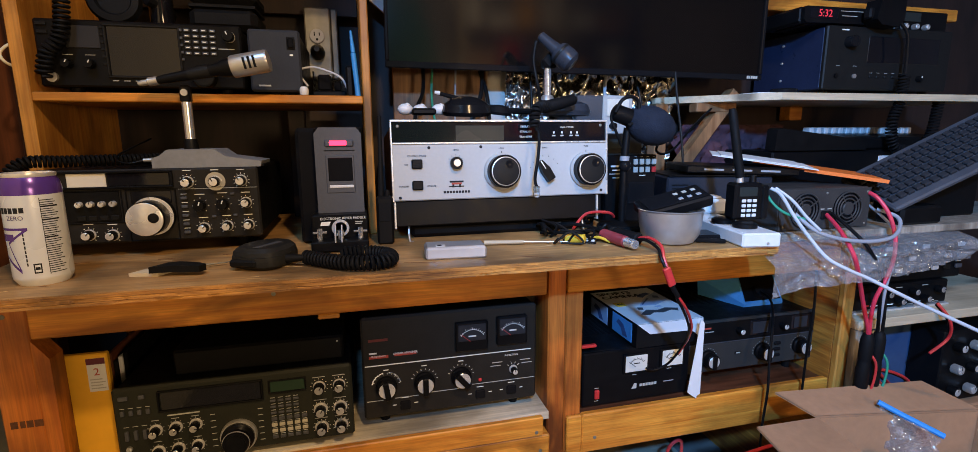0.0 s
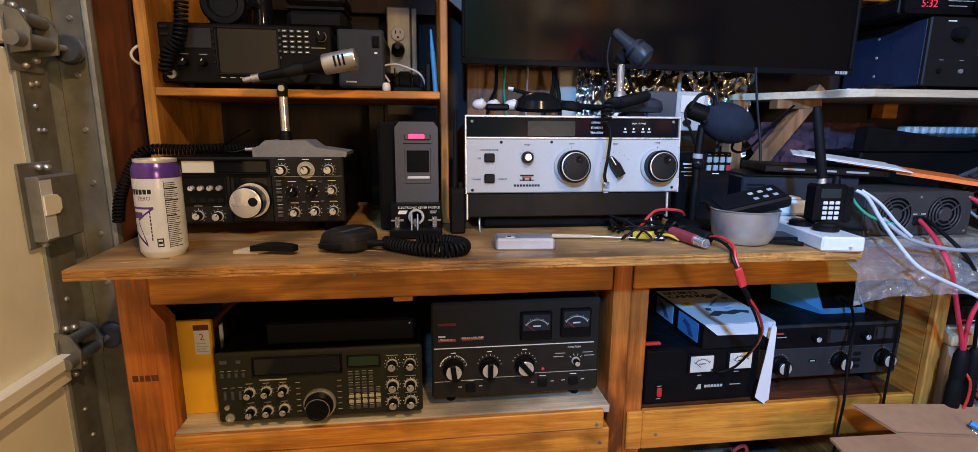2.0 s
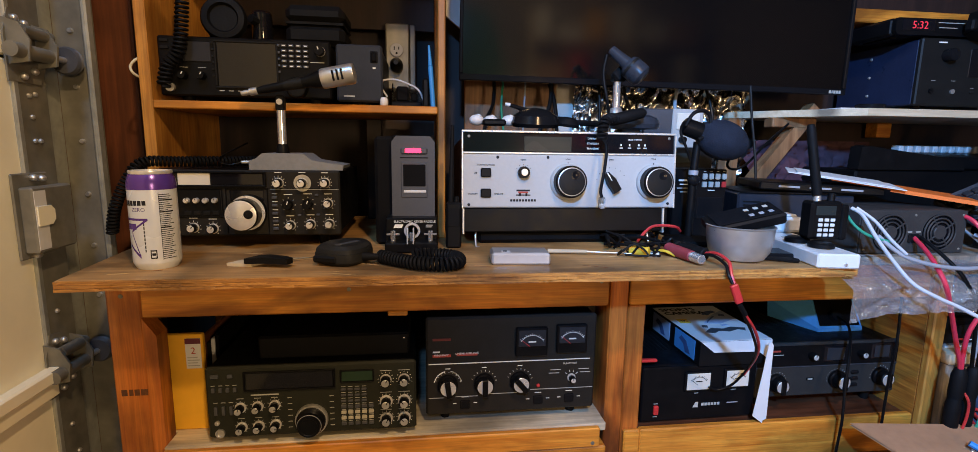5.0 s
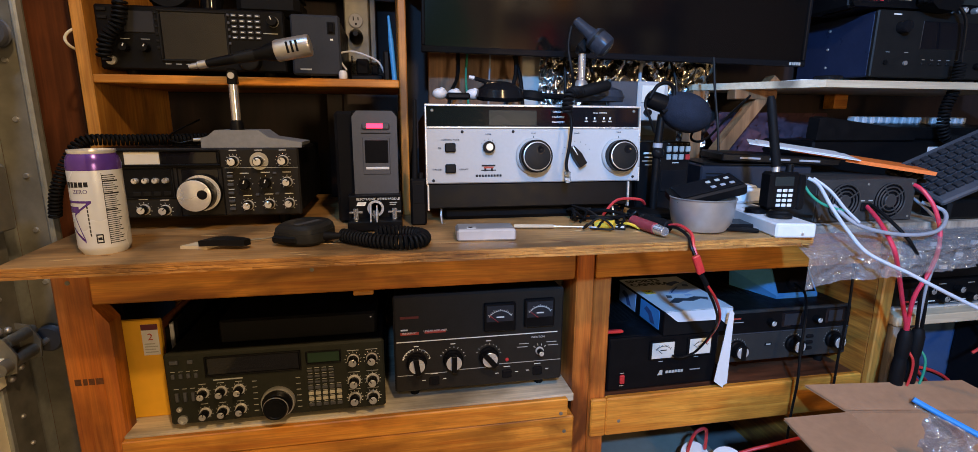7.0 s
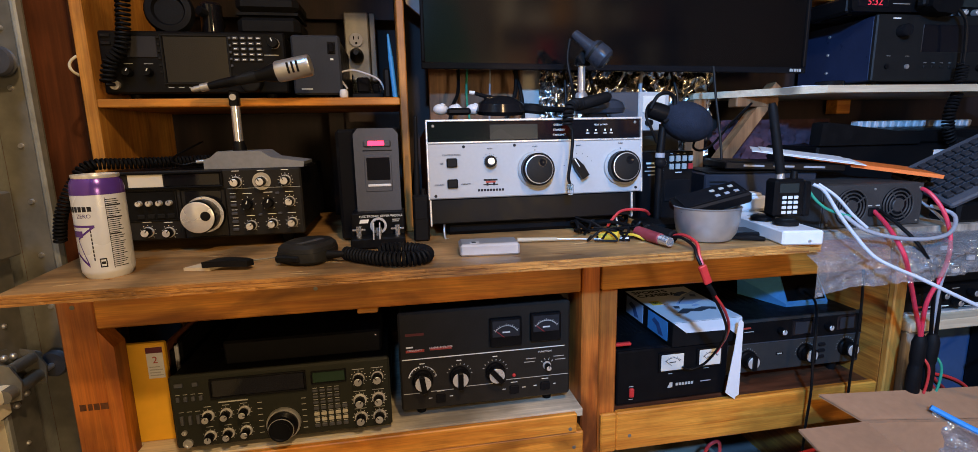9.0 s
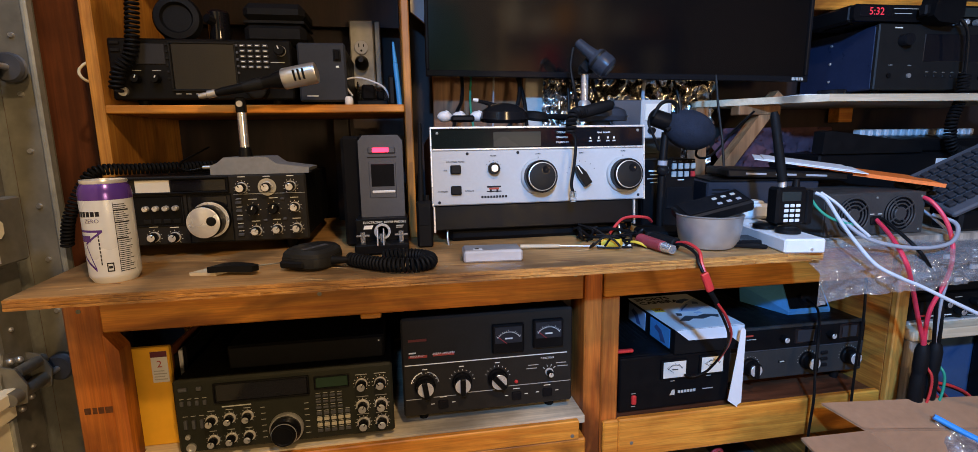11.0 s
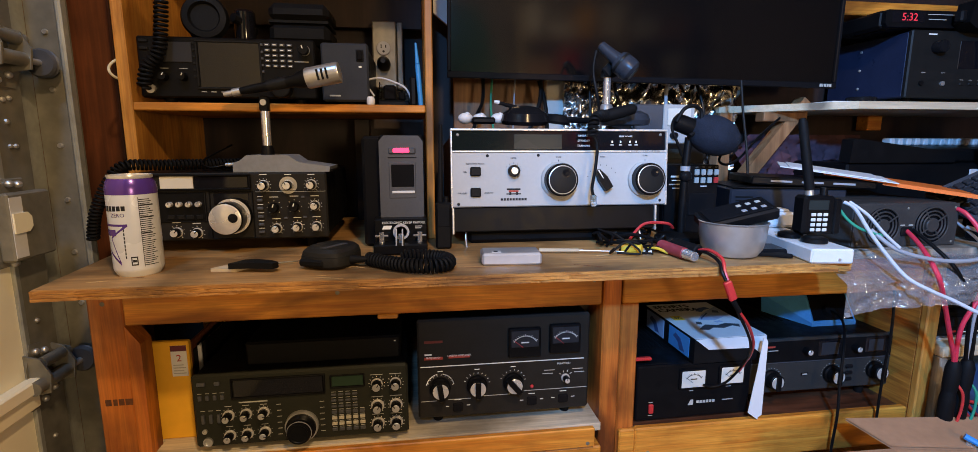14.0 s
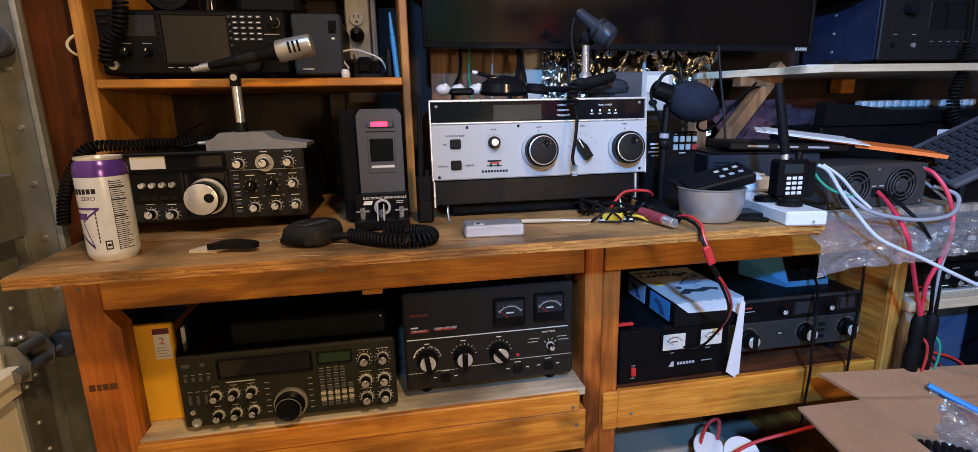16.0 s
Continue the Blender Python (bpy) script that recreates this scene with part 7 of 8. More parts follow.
cable("black_cable", [(1.13, 0.08, 0.72), (1.135, 0.07, 0.62), (1.135, 0.07, 0.52), (1.12, 0.07, 0.42), (1.10, 0.07, 0.30)], 0.0040, BLACK, "black cable hanging beside the side table")
for x, m in ((1.068, 0), (1.100, 1)):
    cn = thing("inline_connector", "black taped inline cable connector hanging by the bench end", "connector", pose(x, 0.050, 0.435, 0, 2, 0), "inline connectors")
    part("upper", Geo().lathe((0, 0, 0.072), (0, 0, 1), [(0.012, 0), (0.0135, 0.012), (0.0135, 0.048), (0.010, 0.062), (0.006, 0.066)], 18), SOFT_BLACK, cn)
    part("lower", Geo().lathe((0, 0, 0.0), (0, 0, 1), [(0.011, 0), (0.0138, 0.006), (0.0138, 0.052), (0.0115, 0.0718)], 18), SOFT_BLACK, cn)
    part("tail", Geo().tube([(0, 0, 0.004), (0.004 + 0.01 * m, 0, -0.04), (0.0, 0.0, -0.12), (0.02, 0.0, -0.25), (0.03, 0.01, -0.434)], 0.0065, 8), PINK_WIRE if not m else GREY_WIRE, cn)
    part("tail", Geo().tube([(0.005, -0.008, 0.09), (0.014, -0.016, 0.07), (0.016, -0.016, 0.03), (0.008, -0.012, -0.02)], 0.0026, 8), RED if not m else GREEN_WIRE, cn)
for i, pts in enumerate(([(1.13, 0.09, 0.50), (1.15, 0.08, 0.46), (1.17, 0.09, 0.42), (1.12, 0.08, 0.38)], [(1.14, 0.09, 0.49), (1.18, 0.09, 0.44), (1.22, 0.1, 0.41), (1.27, 0.1, 0.36)], [(1.15, 0.09, 0.46), (1.22, 0.09, 0.44), (1.29, 0.1, 0.40), (1.32, 0.1, 0.34)], [(1.15, 0.09, 0.45), (1.19, 0.08, 0.40), (1.22, 0.09, 0.35)], [(1.34, 0.1, 0.60), (1.36, 0.08, 0.56), (1.38, 0.09, 0.51), (1.34, 0.1, 0.47)])):
    cable("thin_wire", pts, 0.0036, RED, "thin red wire in a tangle under the side table", "thin wires under the side table")
    cable("thin_wire", [(x + 0.006, y + 0.006, z - 0.006) for x, y, z in pts], 0.0034, BLACK, "thin black wire in a tangle under the side table", "thin wires under the side table")
for x, z1, z0 in ((0.885, 0.50, 0.26), (0.990, 0.70, 0.40)):
    solid("hanging_lead", Geo().tube([(x + 0.004, 0.125, z1), (x, 0.117, z1 * 0.7 + z0 * 0.3), (x + 0.003, 0.125, z1 * 0.35 + z0 * 0.65), (x + 0.007, 0.130, z0)], 0.0028, 8), BLACK, "thin black lead hanging in front of the lower shelf", "cable", "", "leads hanging before the lower shelf")

# ---- clear bag over the bench end ----
vs, fs, NX, NZ = [], [], 90, 36
for j in range(NZ + 1):
    for i in range(NX + 1):
        u, v = i / NX, j / NZ
        x = 0.742 + 0.60 * u
        top_z, low_z = 0.803 - 0.006 * u, 0.700 + 0.006 * math.sin(u * 9) + 0.02 * u
        z = top_z + (low_z - top_z) * v
        p = Vector((x * 16, z * 20, 4))
        k = min(1, 6 * u)
        y = 0.070 - 0.085 * min(1, v * 2.5) + k * (0.022 * noise.noise(p) + 0.022 * abs(noise.noise(p * 2.6)) + 0.007 * abs(noise.noise(p * 6.5))) + 0.05 * u
        vs.append((x, y, z))
for j in range(NZ):
    for i in range(NX):
        a = j * (NX + 1) + i
        fs.append((a, a + 1, a + NX + 2, a + NX + 1))
me = bpy.data.meshes.new("plastic_bag")
me.from_pydata(vs, [], fs)
me.materials.append(BAG)
me.shade_smooth()
tagged(new("plastic_bag", me), "crinkled clear plastic bag hanging over the bench end", "bag")

# ---- right shelf with receiver ----
sh = thing("bracket_shelf", "pale wooden shelf on wooden brackets at the back wall", "shelf", pose(0, 0, 0))
part("board", Geo().slab([(0.86, 0.60), (1.072, 0.352), (1.80, 0.325), (1.80, 0.68), (0.86, 0.68)], 1.090, 1.108), PALE_WOOD, sh)
part("brace", Geo().prism([(-0.016, 0.0), (0.016, 0.0), (0.016, 0.26), (-0.016, 0.26)], -0.018, 0.018).moved(Matrix.Translation((0.90, 0.52, 0.915)) @ Matrix.Rotation(radians(38), 4, "Y")), WALL_PLY, sh)
part("bracket", Geo().box(0.93, 1.06, 0.50, 0.538, 1.064, 1.0895, 0.002), WALL_PLY, sh)
part("bracket", Geo().box(0.84, 0.878, 0.56, 0.60, 0.84, 1.0895, 0.002), WALL_PLY, sh)
part("block", Geo().box(1.385, 1.435, 0.64, 0.684, 1.045, 1.0895, 0.002), PINE_X, sh)
avr = thing("receiver", "large black audio receiver on the bracket shelf", "receiver", pose(1.247, 0.40, 1.108))
W, H, Z0 = 0.45, 0.168, 0.014
# Blue in this case colour imitates the cool light on the left side.
cabinet(avr, W, H, 0.26, Z0, material("blue_lit_black_case", (0.018, 0.025, 0.055), 0.35, 0.1, 200, 0.15, 0.05), PANEL_GREY, 0.003)
fr = Front(avr, W, H, Z0)
fr.knob(0.165, 0.25, 0.016, 0.022, GLOSS_BLACK, GLOSS_BLACK, None, 120, "volume_knob", False)
fr.window(0.32, 0.90, 0.14, 0.56, SCREEN, "display_window", 0.001)
for u in (0.09, 0.23):
    part("jack", Geo().lathe(fr.p(u, 0.78), (0, -1, 0), [(0.006, 0), (0.006, 0.004), (0.004, 0.004)], 16), STEEL if u > 0.1 else BLACK, avr)
for i in range(5):
    fr.button(0.36 + i * 0.06, 0.78, 0.012, 0.006, 0.003, PANEL_GREY)
    fr.bar(0.36 + i * 0.06, 0.72, 0.010, 0.001, DIM_LEGEND)
fr.knob(0.75, 0.80, 0.008, 0.012, BLACK, None, None, 0)
fr.bar(0.13, 0.06, 0.024, 0.003, LEGEND)
fr.bar(0.10, 0.62, 0.012, 0.0012, DIM_LEGEND)
fr.bar(0.23, 0.62, 0.012, 0.0012, DIM_LEGEND)
fr.flush()
for z in (0.05, 0.10, 0.15):
    part("side_screw", Geo().rod((0.003, 0.15, z), (0.0, 0.15, z), 0.004, 0.003, 10), STEEL, avr)
ck = thing("alarm_clock", "black clock radio with red digits on the receiver", "clock", pose(1.168, 0.405, 1.2922, 0, 0, -2))
part("body", Geo().box(0, 0.205, 0.012, 0.15, 0.002, 0.045, 0.006), BLACK, ck)
part("face", Geo().prism([(0.008, 0.003), (0.197, 0.003), (0.204, 0.012), (0.204, 0.038), (0.197, 0.044), (0.008, 0.044), (0.001, 0.038), (0.001, 0.012)], 0.0, 0.0118), PANEL_BLACK, ck)
part("window", Geo().box(0.018, 0.108, -0.001, 0.001, 0.014, 0.040), SCREEN, ck)
lettering("5:32", 0.026, RED_DIGITS, ck, Matrix.Translation((0.066, -0.0018, 0.0185)) @ Matrix.Rotation(radians(90), 4, "X"), "CENTER", "glowing red digits")
part("legend", Geo().box(0.116, 0.190, -0.0006, 0.001, 0.034, 0.0355).box(0.12, 0.17, -0.0006, 0.001, 0.022, 0.0235), DIM_LEGEND, ck)
for x in (0.02, 0.18):
    part("foot", Geo().box(x, x + 0.012, 0.03, 0.12, -0.001, 0.0025), SOFT_BLACK, ck)
mk = thing("cb_microphone", "black hand microphone hanging by the receiver, with a coiled cord", "microphone", pose(1.395, 0.385, 1.292))
part("body", Geo().prism([(-0.040, 0.010), (-0.020, -0.004), (0.035, -0.008), (0.055, 0.012), (0.055, 0.060), (0.02, 0.075), (-0.030, 0.060)], -0.03, 0.012), BLACK, mk)
part("talk_bar", Geo().box(-0.055, -0.038, -0.022, 0.0, 0.012, 0.040, 0.004), SOFT_BLACK, mk)
part("cord", Geo().tube([(0.050, -0.01, 0.02), (0.082, -0.02, -0.02), (0.092, -0.02, -0.08), (0.094, -0.02, -0.13)], 0.0042, 8), BLACK, mk)
part("coil", Geo().coil([(0.094, -0.02, -0.13), (0.090, -0.02, -0.20), (0.072, -0.02, -0.26), (0.085, -0.02, -0.32), (0.12, -0.02, -0.335), (0.17, -0.02, -0.335), (0.22, -0.02, -0.30), (0.235, -0.02, -0.2)], 0.0115, 0.0034, 0.0088, 6, 12), SOFT_BLACK, mk)
sg = thing("shelf_papers", "papers and a black dish lying on the bracket shelf", "papers", pose(1.04, 0.40, 1.1085))
part("sheet", Geo().box(0, 0.18, 0, 0.14, 0, 0.003), PAPER, sg)
part("dish", Geo().lathe((0.11, 0.03, 0.0032), (0, 0, 1), [(0.032, 0), (0.034, 0.010), (0.032, 0.012), (0.024, 0.006)], 28), GLOSS_BLACK, sg)
solid("upper_board", Geo().box(1.12, 1.85, 0.50, 0.699, 1.345, 1.38, 0.003), PINE_X, "pine board shelf fixed to the back wall", "shelf")
sb2 = thing("scanner", "small silver-faced radio standing on the receiver", "radio", pose(1.53, 0.44, 1.2905))
part("case", Geo().box(0, 0.2, 0.004, 0.14, 0, 0.062, 0.003), BLACK, sb2)
fr = Front(sb2, 0.2, 0.062)
fr.window(0.05, 0.45, 0.1, 0.5, LCD, "display")
for i in range(3):
    fr.knob(0.12 + i * 0.2, 0.75, 0.008, 0.014, STEEL, ALU, None, 20)
fr.flush()

# ---- mixer, keyboard, cloth ----
bx = solid("black_box", Geo().box(1.105, 1.66, 0.40, 0.615, 0.8, 0.955, 0.005), PANEL_BLACK, "large black equipment box under the mixer", "box")
mx = thing("mixer", "black mixing desk with rows of white faders on the equipment box", "mixer", Matrix.Translation((1.32, 0.40, 0.9555)) @ Matrix.Rotation(radians(4), 4, "X"))
part("body", Geo().box(0, 0.46, 0, 0.24, 0.0, 0.035, 0.006), BLACK, mx)
for i in range(15):
    part("fader", Geo().box(0.035 + i * 0.028, 0.052 + i * 0.028, 0.13, 0.16, 0.0352, 0.055, 0.003), WHITE, mx)
part("front_rail", Geo().prism([(-0.215, 0.001), (0.10, 0.001), (0.10, 0.020), (0.085, 0.028), (-0.195, 0.062), (-0.215, 0.058)], -0.006, 0.03), CASE_GREY, mx)
for i in range(2):
    solid("white_tag", Geo().box(1.475 + i * 0.09, 1.525 + i * 0.09, 0.3965, 0.3998, 0.918, 0.938, 0.0015), WHITE, "white plastic tab on the black box", "tab", "", "white tabs on the black box")
kb = thing("keyboard", "black computer keyboard propped up on the side table", "keyboard", Matrix.Translation((1.150, 0.105, 0.842)) @ Matrix.Rotation(radians(-14), 4, "Z") @ Matrix.Rotation(radians(-27), 4, "Y") @ Matrix.Rotation(radians(22), 4, "X"))
KEY_GREY = material("dark_key_plastic", (0.026, 0.027, 0.031), 0.35, 0, 200, 0.15, 0.05)
part("tray", Geo().box(0, 0.44, -0.022, 0.14, -0.008, 0.006, 0.004), GREY_PAINT, kb)
key = mesh_of(Geo().box(-0.0080, 0.0080, -0.0078, 0.0078, 0.0, 0.0085, 0.002), KEY_GREY, "key")
for r in range(6):
    for i in range(22):
        k = new("key", key)
        k.parent, k.location = kb, (0.016 + i * 0.0194, 0.004 + r * 0.0215, 0.0062)
solid("black_adapter", Geo().box(1.17, 1.29, 0.085, 0.15, 0.7998, 0.842, 0.006), BLACK, "black power adapter lying under the keyboard", "adapter")
solid("keyboard_prop", Geo().box(1.30, 1.50, 0.155, 0.26, 0.7998, 0.90, 0.004), BLACK, "black box propping up the keyboard", "box")
crumpled("cloth", 0.93, 1.30, 0.80, 1.03, 0.62, CLOTH, "dusky purple cloth bundle behind the papers", 40, 30, 0.05, 5, "cloth")

# ---- lower right shelf things ----
cb = thing("camera_box", "white and black sports camera box lying on the power supply", "box", Matrix.Translation((0.574, 0.168, 0.5415)) @ Matrix.Rotation(radians(1), 4, "Z"))
L, D, HH = 0.168, 0.228, 0.055
part("carton", Geo().box(0, L, 0, D, 0, HH, 0.0008), SOFT_BLACK, cb)
part("lid_print", Geo().slab([(0.001, 0.001), (L - 0.001, 0.001), (L - 0.001, D - 0.001), (0.001, D - 0.001)], HH, HH + 0.0012), PAPER, cb)
part("front_fold", Geo().prism([(0.001, HH), (0.032, HH * 0.56), (L * 0.82, HH * 0.52), (L - 0.001, HH * 0.12), (L - 0.001, HH)], -0.0014, -0.0002), PAPER, cb)
for k in range(3):
    for word, y in (("SPORTS", 0.196), ("CAMERA", 0.170)):
        lettering(word, 0.027, DARK_INK, cb, Matrix.Translation((0.008 + k * 0.0008, y, HH + 0.0016)), "LEFT")
part("badge", Geo().box(0.016, 0.042, 0.112, 0.138, HH + 0.0012, HH + 0.0018), YELLOW_PLUG, cb)
lettering("4K", 0.016, DARK_INK, cb, Matrix.Translation((0.029, 0.119, HH + 0.0022)))
SNOW_BLUE = material("pale_blue_print", (0.36, 0.44, 0.60), 0.5, 0, 60, 0.25, 0.0)
DEEP_BLUE = material("deep_blue_print", (0.05, 0.09, 0.22), 0.5, 0, 60, 0.3, 0.0)
for q, ink, lift in (([(0.070, 0.105), (0.110, 0.100), (0.166, 0.130), (0.166, 0.190), (0.130, 0.165), (0.100, 0.140)], SNOW_BLUE, 0.0014),
                     ([(0.100, 0.165), (0.112, 0.158), (0.128, 0.172), (0.145, 0.178), (0.140, 0.190), (0.122, 0.186), (0.108, 0.178)], DEEP_BLUE, 0.0017),
                     ([(0.118, 0.150), (0.122, 0.148), (0.090, 0.118), (0.082, 0.108), (0.080, 0.111), (0.088, 0.121)], DEEP_BLUE, 0.0017),
                     ([(0.135, 0.150), (0.150, 0.146), (0.155, 0.160), (0.144, 0.166)], DEEP_BLUE, 0.0017),
                     ([(0.040, 0.050), (0.060, 0.044), (0.078, 0.056), (0.100, 0.050), (0.128, 0.062), (0.140, 0.052), (0.150, 0.068), (0.120, 0.078), (0.095, 0.068), (0.070, 0.076), (0.055, 0.064)], GREY_PAINT, 0.0017),
                     ([(0.052, 0.080), (0.064, 0.078), (0.070, 0.092), (0.058, 0.096)], GREY_PAINT, 0.0017),
                     ([(0.105, 0.084), (0.122, 0.088), (0.118, 0.096), (0.102, 0.092)], SNOW_BLUE, 0.0017)):
    part("print_patch", Geo().slab(q, HH + 0.0010, HH + lift), ink, cb)
for y in (0.036, 0.150):
    part("side_figure", Geo().prism([(y, 0.012), (y + 0.020, 0.010), (y + 0.030, 0.026), (y + 0.050, 0.032), (y + 0.040, 0.042), (y + 0.018, 0.036)], 0.0015, 0.0019).moved(Matrix.Rotation(radians(90), 4, "Z")), DEEP_BLUE, cb)
for y in (0.020, 0.130):
    part("side_picture", Geo().box(-0.0014, -0.0002, y, y + 0.085, 0.006, HH - 0.005), SNOW_BLUE if y > 0.05 else BLUE_BOX, cb)
pl = thing("paper_sheet", "folded white paper hanging beside the power supply", "paper", pose(0.716, 0.142, 0.405))
part("sheet", Geo().prism([(-0.024, 0.030), (0.0, 0.012), (0.004, 0.196), (-0.003, 0.198), (-0.010, 0.13)], 0, 0.0015).prism([(0.001, 0.014), (0.012, 0.020), (0.011, 0.188), (0.0055, 0.196)], 0.004, 0.0055), PAPER, pl)
rp = solid("red_clip", Geo().box(0.444, 0.482, 0.172, 0.182, 0.553, 0.560, 0.002), RED, "small red plug lying on the power supply", "plug")
bb = thing("blue_meter", "blue-grey sloping meter box lying on the dark amplifier", "meter", pose(0.93, 0.262, 0.5715))
part("shell", Geo().add([(0, 0, 0), (0.118, 0, 0), (0.13, 0.16, 0), (-0.045, 0.12, 0), (0, 0, 0.008), (0.118, 0, 0.008), (0.132, 0.055, 0.066), (0.018, 0.055, 0.066), (0.13, 0.16, 0.055), (-0.05, 0.12, 0.048)], [(0, 1, 2, 3), (0, 1, 5, 4), (4, 5, 6, 7), (1, 2, 8, 6, 5), (7, 6, 8, 9), (0, 4, 7, 9, 3), (3, 9, 8, 2)]), BLUE_BOX, bb)
part("face", Geo().add([(0.006, 0.0025, 0.0135), (0.113, 0.0025, 0.0135), (0.125, 0.050, 0.0635), (0.021, 0.050, 0.0635)], [(0, 1, 2, 3)]), PANEL_BLACK, bb)
part("socket", Geo().rod((0.055, 0.018, 0.026), (0.055, 0.008, 0.036), 0.016, 0.014, 18), SOFT_BLACK, bb)
part("cord", Geo().tube([(0.056, 0.01, 0.034), (0.032, -0.05, 0.032), (-0.015, -0.11, 0.004), (-0.041, -0.137, -0.075)], 0.0030, 8), BLACK, bb)
part("window", Geo().add([(0.094, 0.005, 0.0175), (0.108, 0.005, 0.0175), (0.109, 0.012, 0.025), (0.095, 0.012, 0.025)], [(0, 1, 2, 3)]), DIM_LEGEND, bb)

# ---- cardboard box in front ----
bx = thing("cardboard_box", "open brown cardboard box with spread flaps standing before the bench", "box", pose(0.897, 0.0, 0.0, 0, 0, -10.5))
BW, BD, BH = 0.36, 0.34, 0.425
part("back_side", Geo().box(0, BW, -0.004, 0, 0, BH), CARD, bx)
part("front_side", Geo().box(0, BW, -BD, -BD + 0.004, 0, BH), CARD, bx)
part("left_side", Geo().box(0, 0.004, -BD + 0.0045, -0.0045, 0, BH), CARD, bx)
part("right_side", Geo().box(BW - 0.004, BW, -BD + 0.0045, -0.0045, 0, BH), CARD, bx)
part("bottom", Geo().box(0.005, BW - 0.005, -BD + 0.005, -0.005, 0.001, 0.006), CARD, bx)
part("back_flap", Geo().add([(-0.002, 0, BH), (BW, 0, BH), (BW - 0.05, 0.085, BH + 0.022), (-0.045, 0.072, BH + 0.016)], [(0, 1, 2, 3)]).add([(-0.002, 0, BH + 0.004), (BW, 0, BH + 0.004), (BW - 0.05, 0.085, BH + 0.026), (-0.045, 0.072, BH + 0.020)], [(0, 1, 2, 3)]), CARD, bx)
part("left_flap", Geo().add([(0, -0.006, BH), (0, -BD, BH), (-0.15, -BD - 0.01, BH - 0.01), (-0.15, -0.035, BH + 0.004)], [(0, 1, 2, 3)]).add([(0, -0.006, BH + 0.004), (0, -BD, BH + 0.004), (-0.15, -BD - 0.01, BH - 0.006), (-0.15, -0.035, BH + 0.008)], [(0, 1, 2, 3)]), CARD, bx)
part("right_flap", Geo().box(BW, BW + 0.15, -BD, -0.01, BH - 0.005, BH - 0.001), CARD, bx)
zb = thing("zip_bag", "clear zip bag with a blue seal in the cardboard box", "bag", pose(1.02, -0.085, 0.322))
vs, fs = [], []
for j in range(13):
    for i in range(13):
        u, v = i / 12, j / 12
        vs.append((0.02 + 0.07 * u, 0.07 - 0.08 * u + 0.02 * noise.noise(Vector((u * 5, v * 5, 2))), 0.0 + 0.125 * v - 0.04 * u * v))
for j in range(12):
    for i in range(12):
        a = j * 13 + i
        fs.append((a, a + 1, a + 14, a + 13))
part("film", Geo().add(vs, fs), BAG, zb)
part("seal", Geo().tube([(0.018, 0.07, 0.126), (0.042, 0.042, 0.112), (0.068, 0.015, 0.098), (0.092, -0.012, 0.085)], 0.006, 8), BLUE, zb, "bright blue zip seal")
solid("grey_dome", Geo().lathe((1.165, -0.125, 0.2745), (0, 0.1, 1), [(0.075, 0), (0.072, 0.03), (0.058, 0.058), (0.030, 0.074), (0.004, 0.078)], 36), GREY_PAINT, "grey domed plastic device in the cardboard box", "device")
solid("ribbed_hose", Geo().coil([(0.985, -0.045, 0.33), (1.015, -0.085, 0.345), (1.055, -0.15, 0.345), (1.10, -0.22, 0.33)], 0.014, 0.006, 0.011, 6, 12), SOFT_BLACK, "black ribbed cord in the cardboard box", "cord")
solid("box_filling", Geo().box(0.012, 0.348, -0.325, -0.012, 0.007, 0.274, 0.02).moved(pose(0.897, 0.0, 0.0, 0, 0, -10.5)), SOFT_BLACK, "dark odds and ends filling the cardboard box", "clutter")

# ---- things on the floor under the bench ----
solid("storage_bin", Geo().box(0.50, 0.80, 0.24, 0.60, 0.0, 0.17, 0.008), material("beige_plastic", (0.30, 0.27, 0.21), 0.6, 0, 50, 0.12, 0.05), "beige bin on the floor under the bench", "bin")
for i, (x, r) in enumerate(((0.70, 14), (0.775, -12))):
    solid("card_tag", Geo().slab([(0.042 * math.cos(t * math.pi / 14), 0.038 * math.sin(t * math.pi / 14)) for t in range(29)], 0.0, 0.003).moved(pose(x, 0.19 - 0.02 * i, 0.205 - 0.01 * i, 42, 0, r)), PAPER, "round white paper tag in the clutter under the bench", "tag", "", "paper tags under the bench")
solid("floor_clutter", Geo().box(0.60, 0.95, 0.14, 0.2395, 0.0, 0.165, 0.02), SOFT_BLACK, "dark heap of bags on the floor under the bench", "clutter")
for pts in ([(0.70, 0.14, 0.21), (0.76, 0.12, 0.26), (0.84, 0.10, 0.29), (0.92, 0.10, 0.30)], [(0.68, 0.2, 0.2), (0.69, 0.19, 0.27), (0.72, 0.19, 0.28), (0.73, 0.2, 0.22)]):
    cable("floor_wire", pts, 0.004, RED, "dark red wire in the clutter under the bench", "wires under the bench")

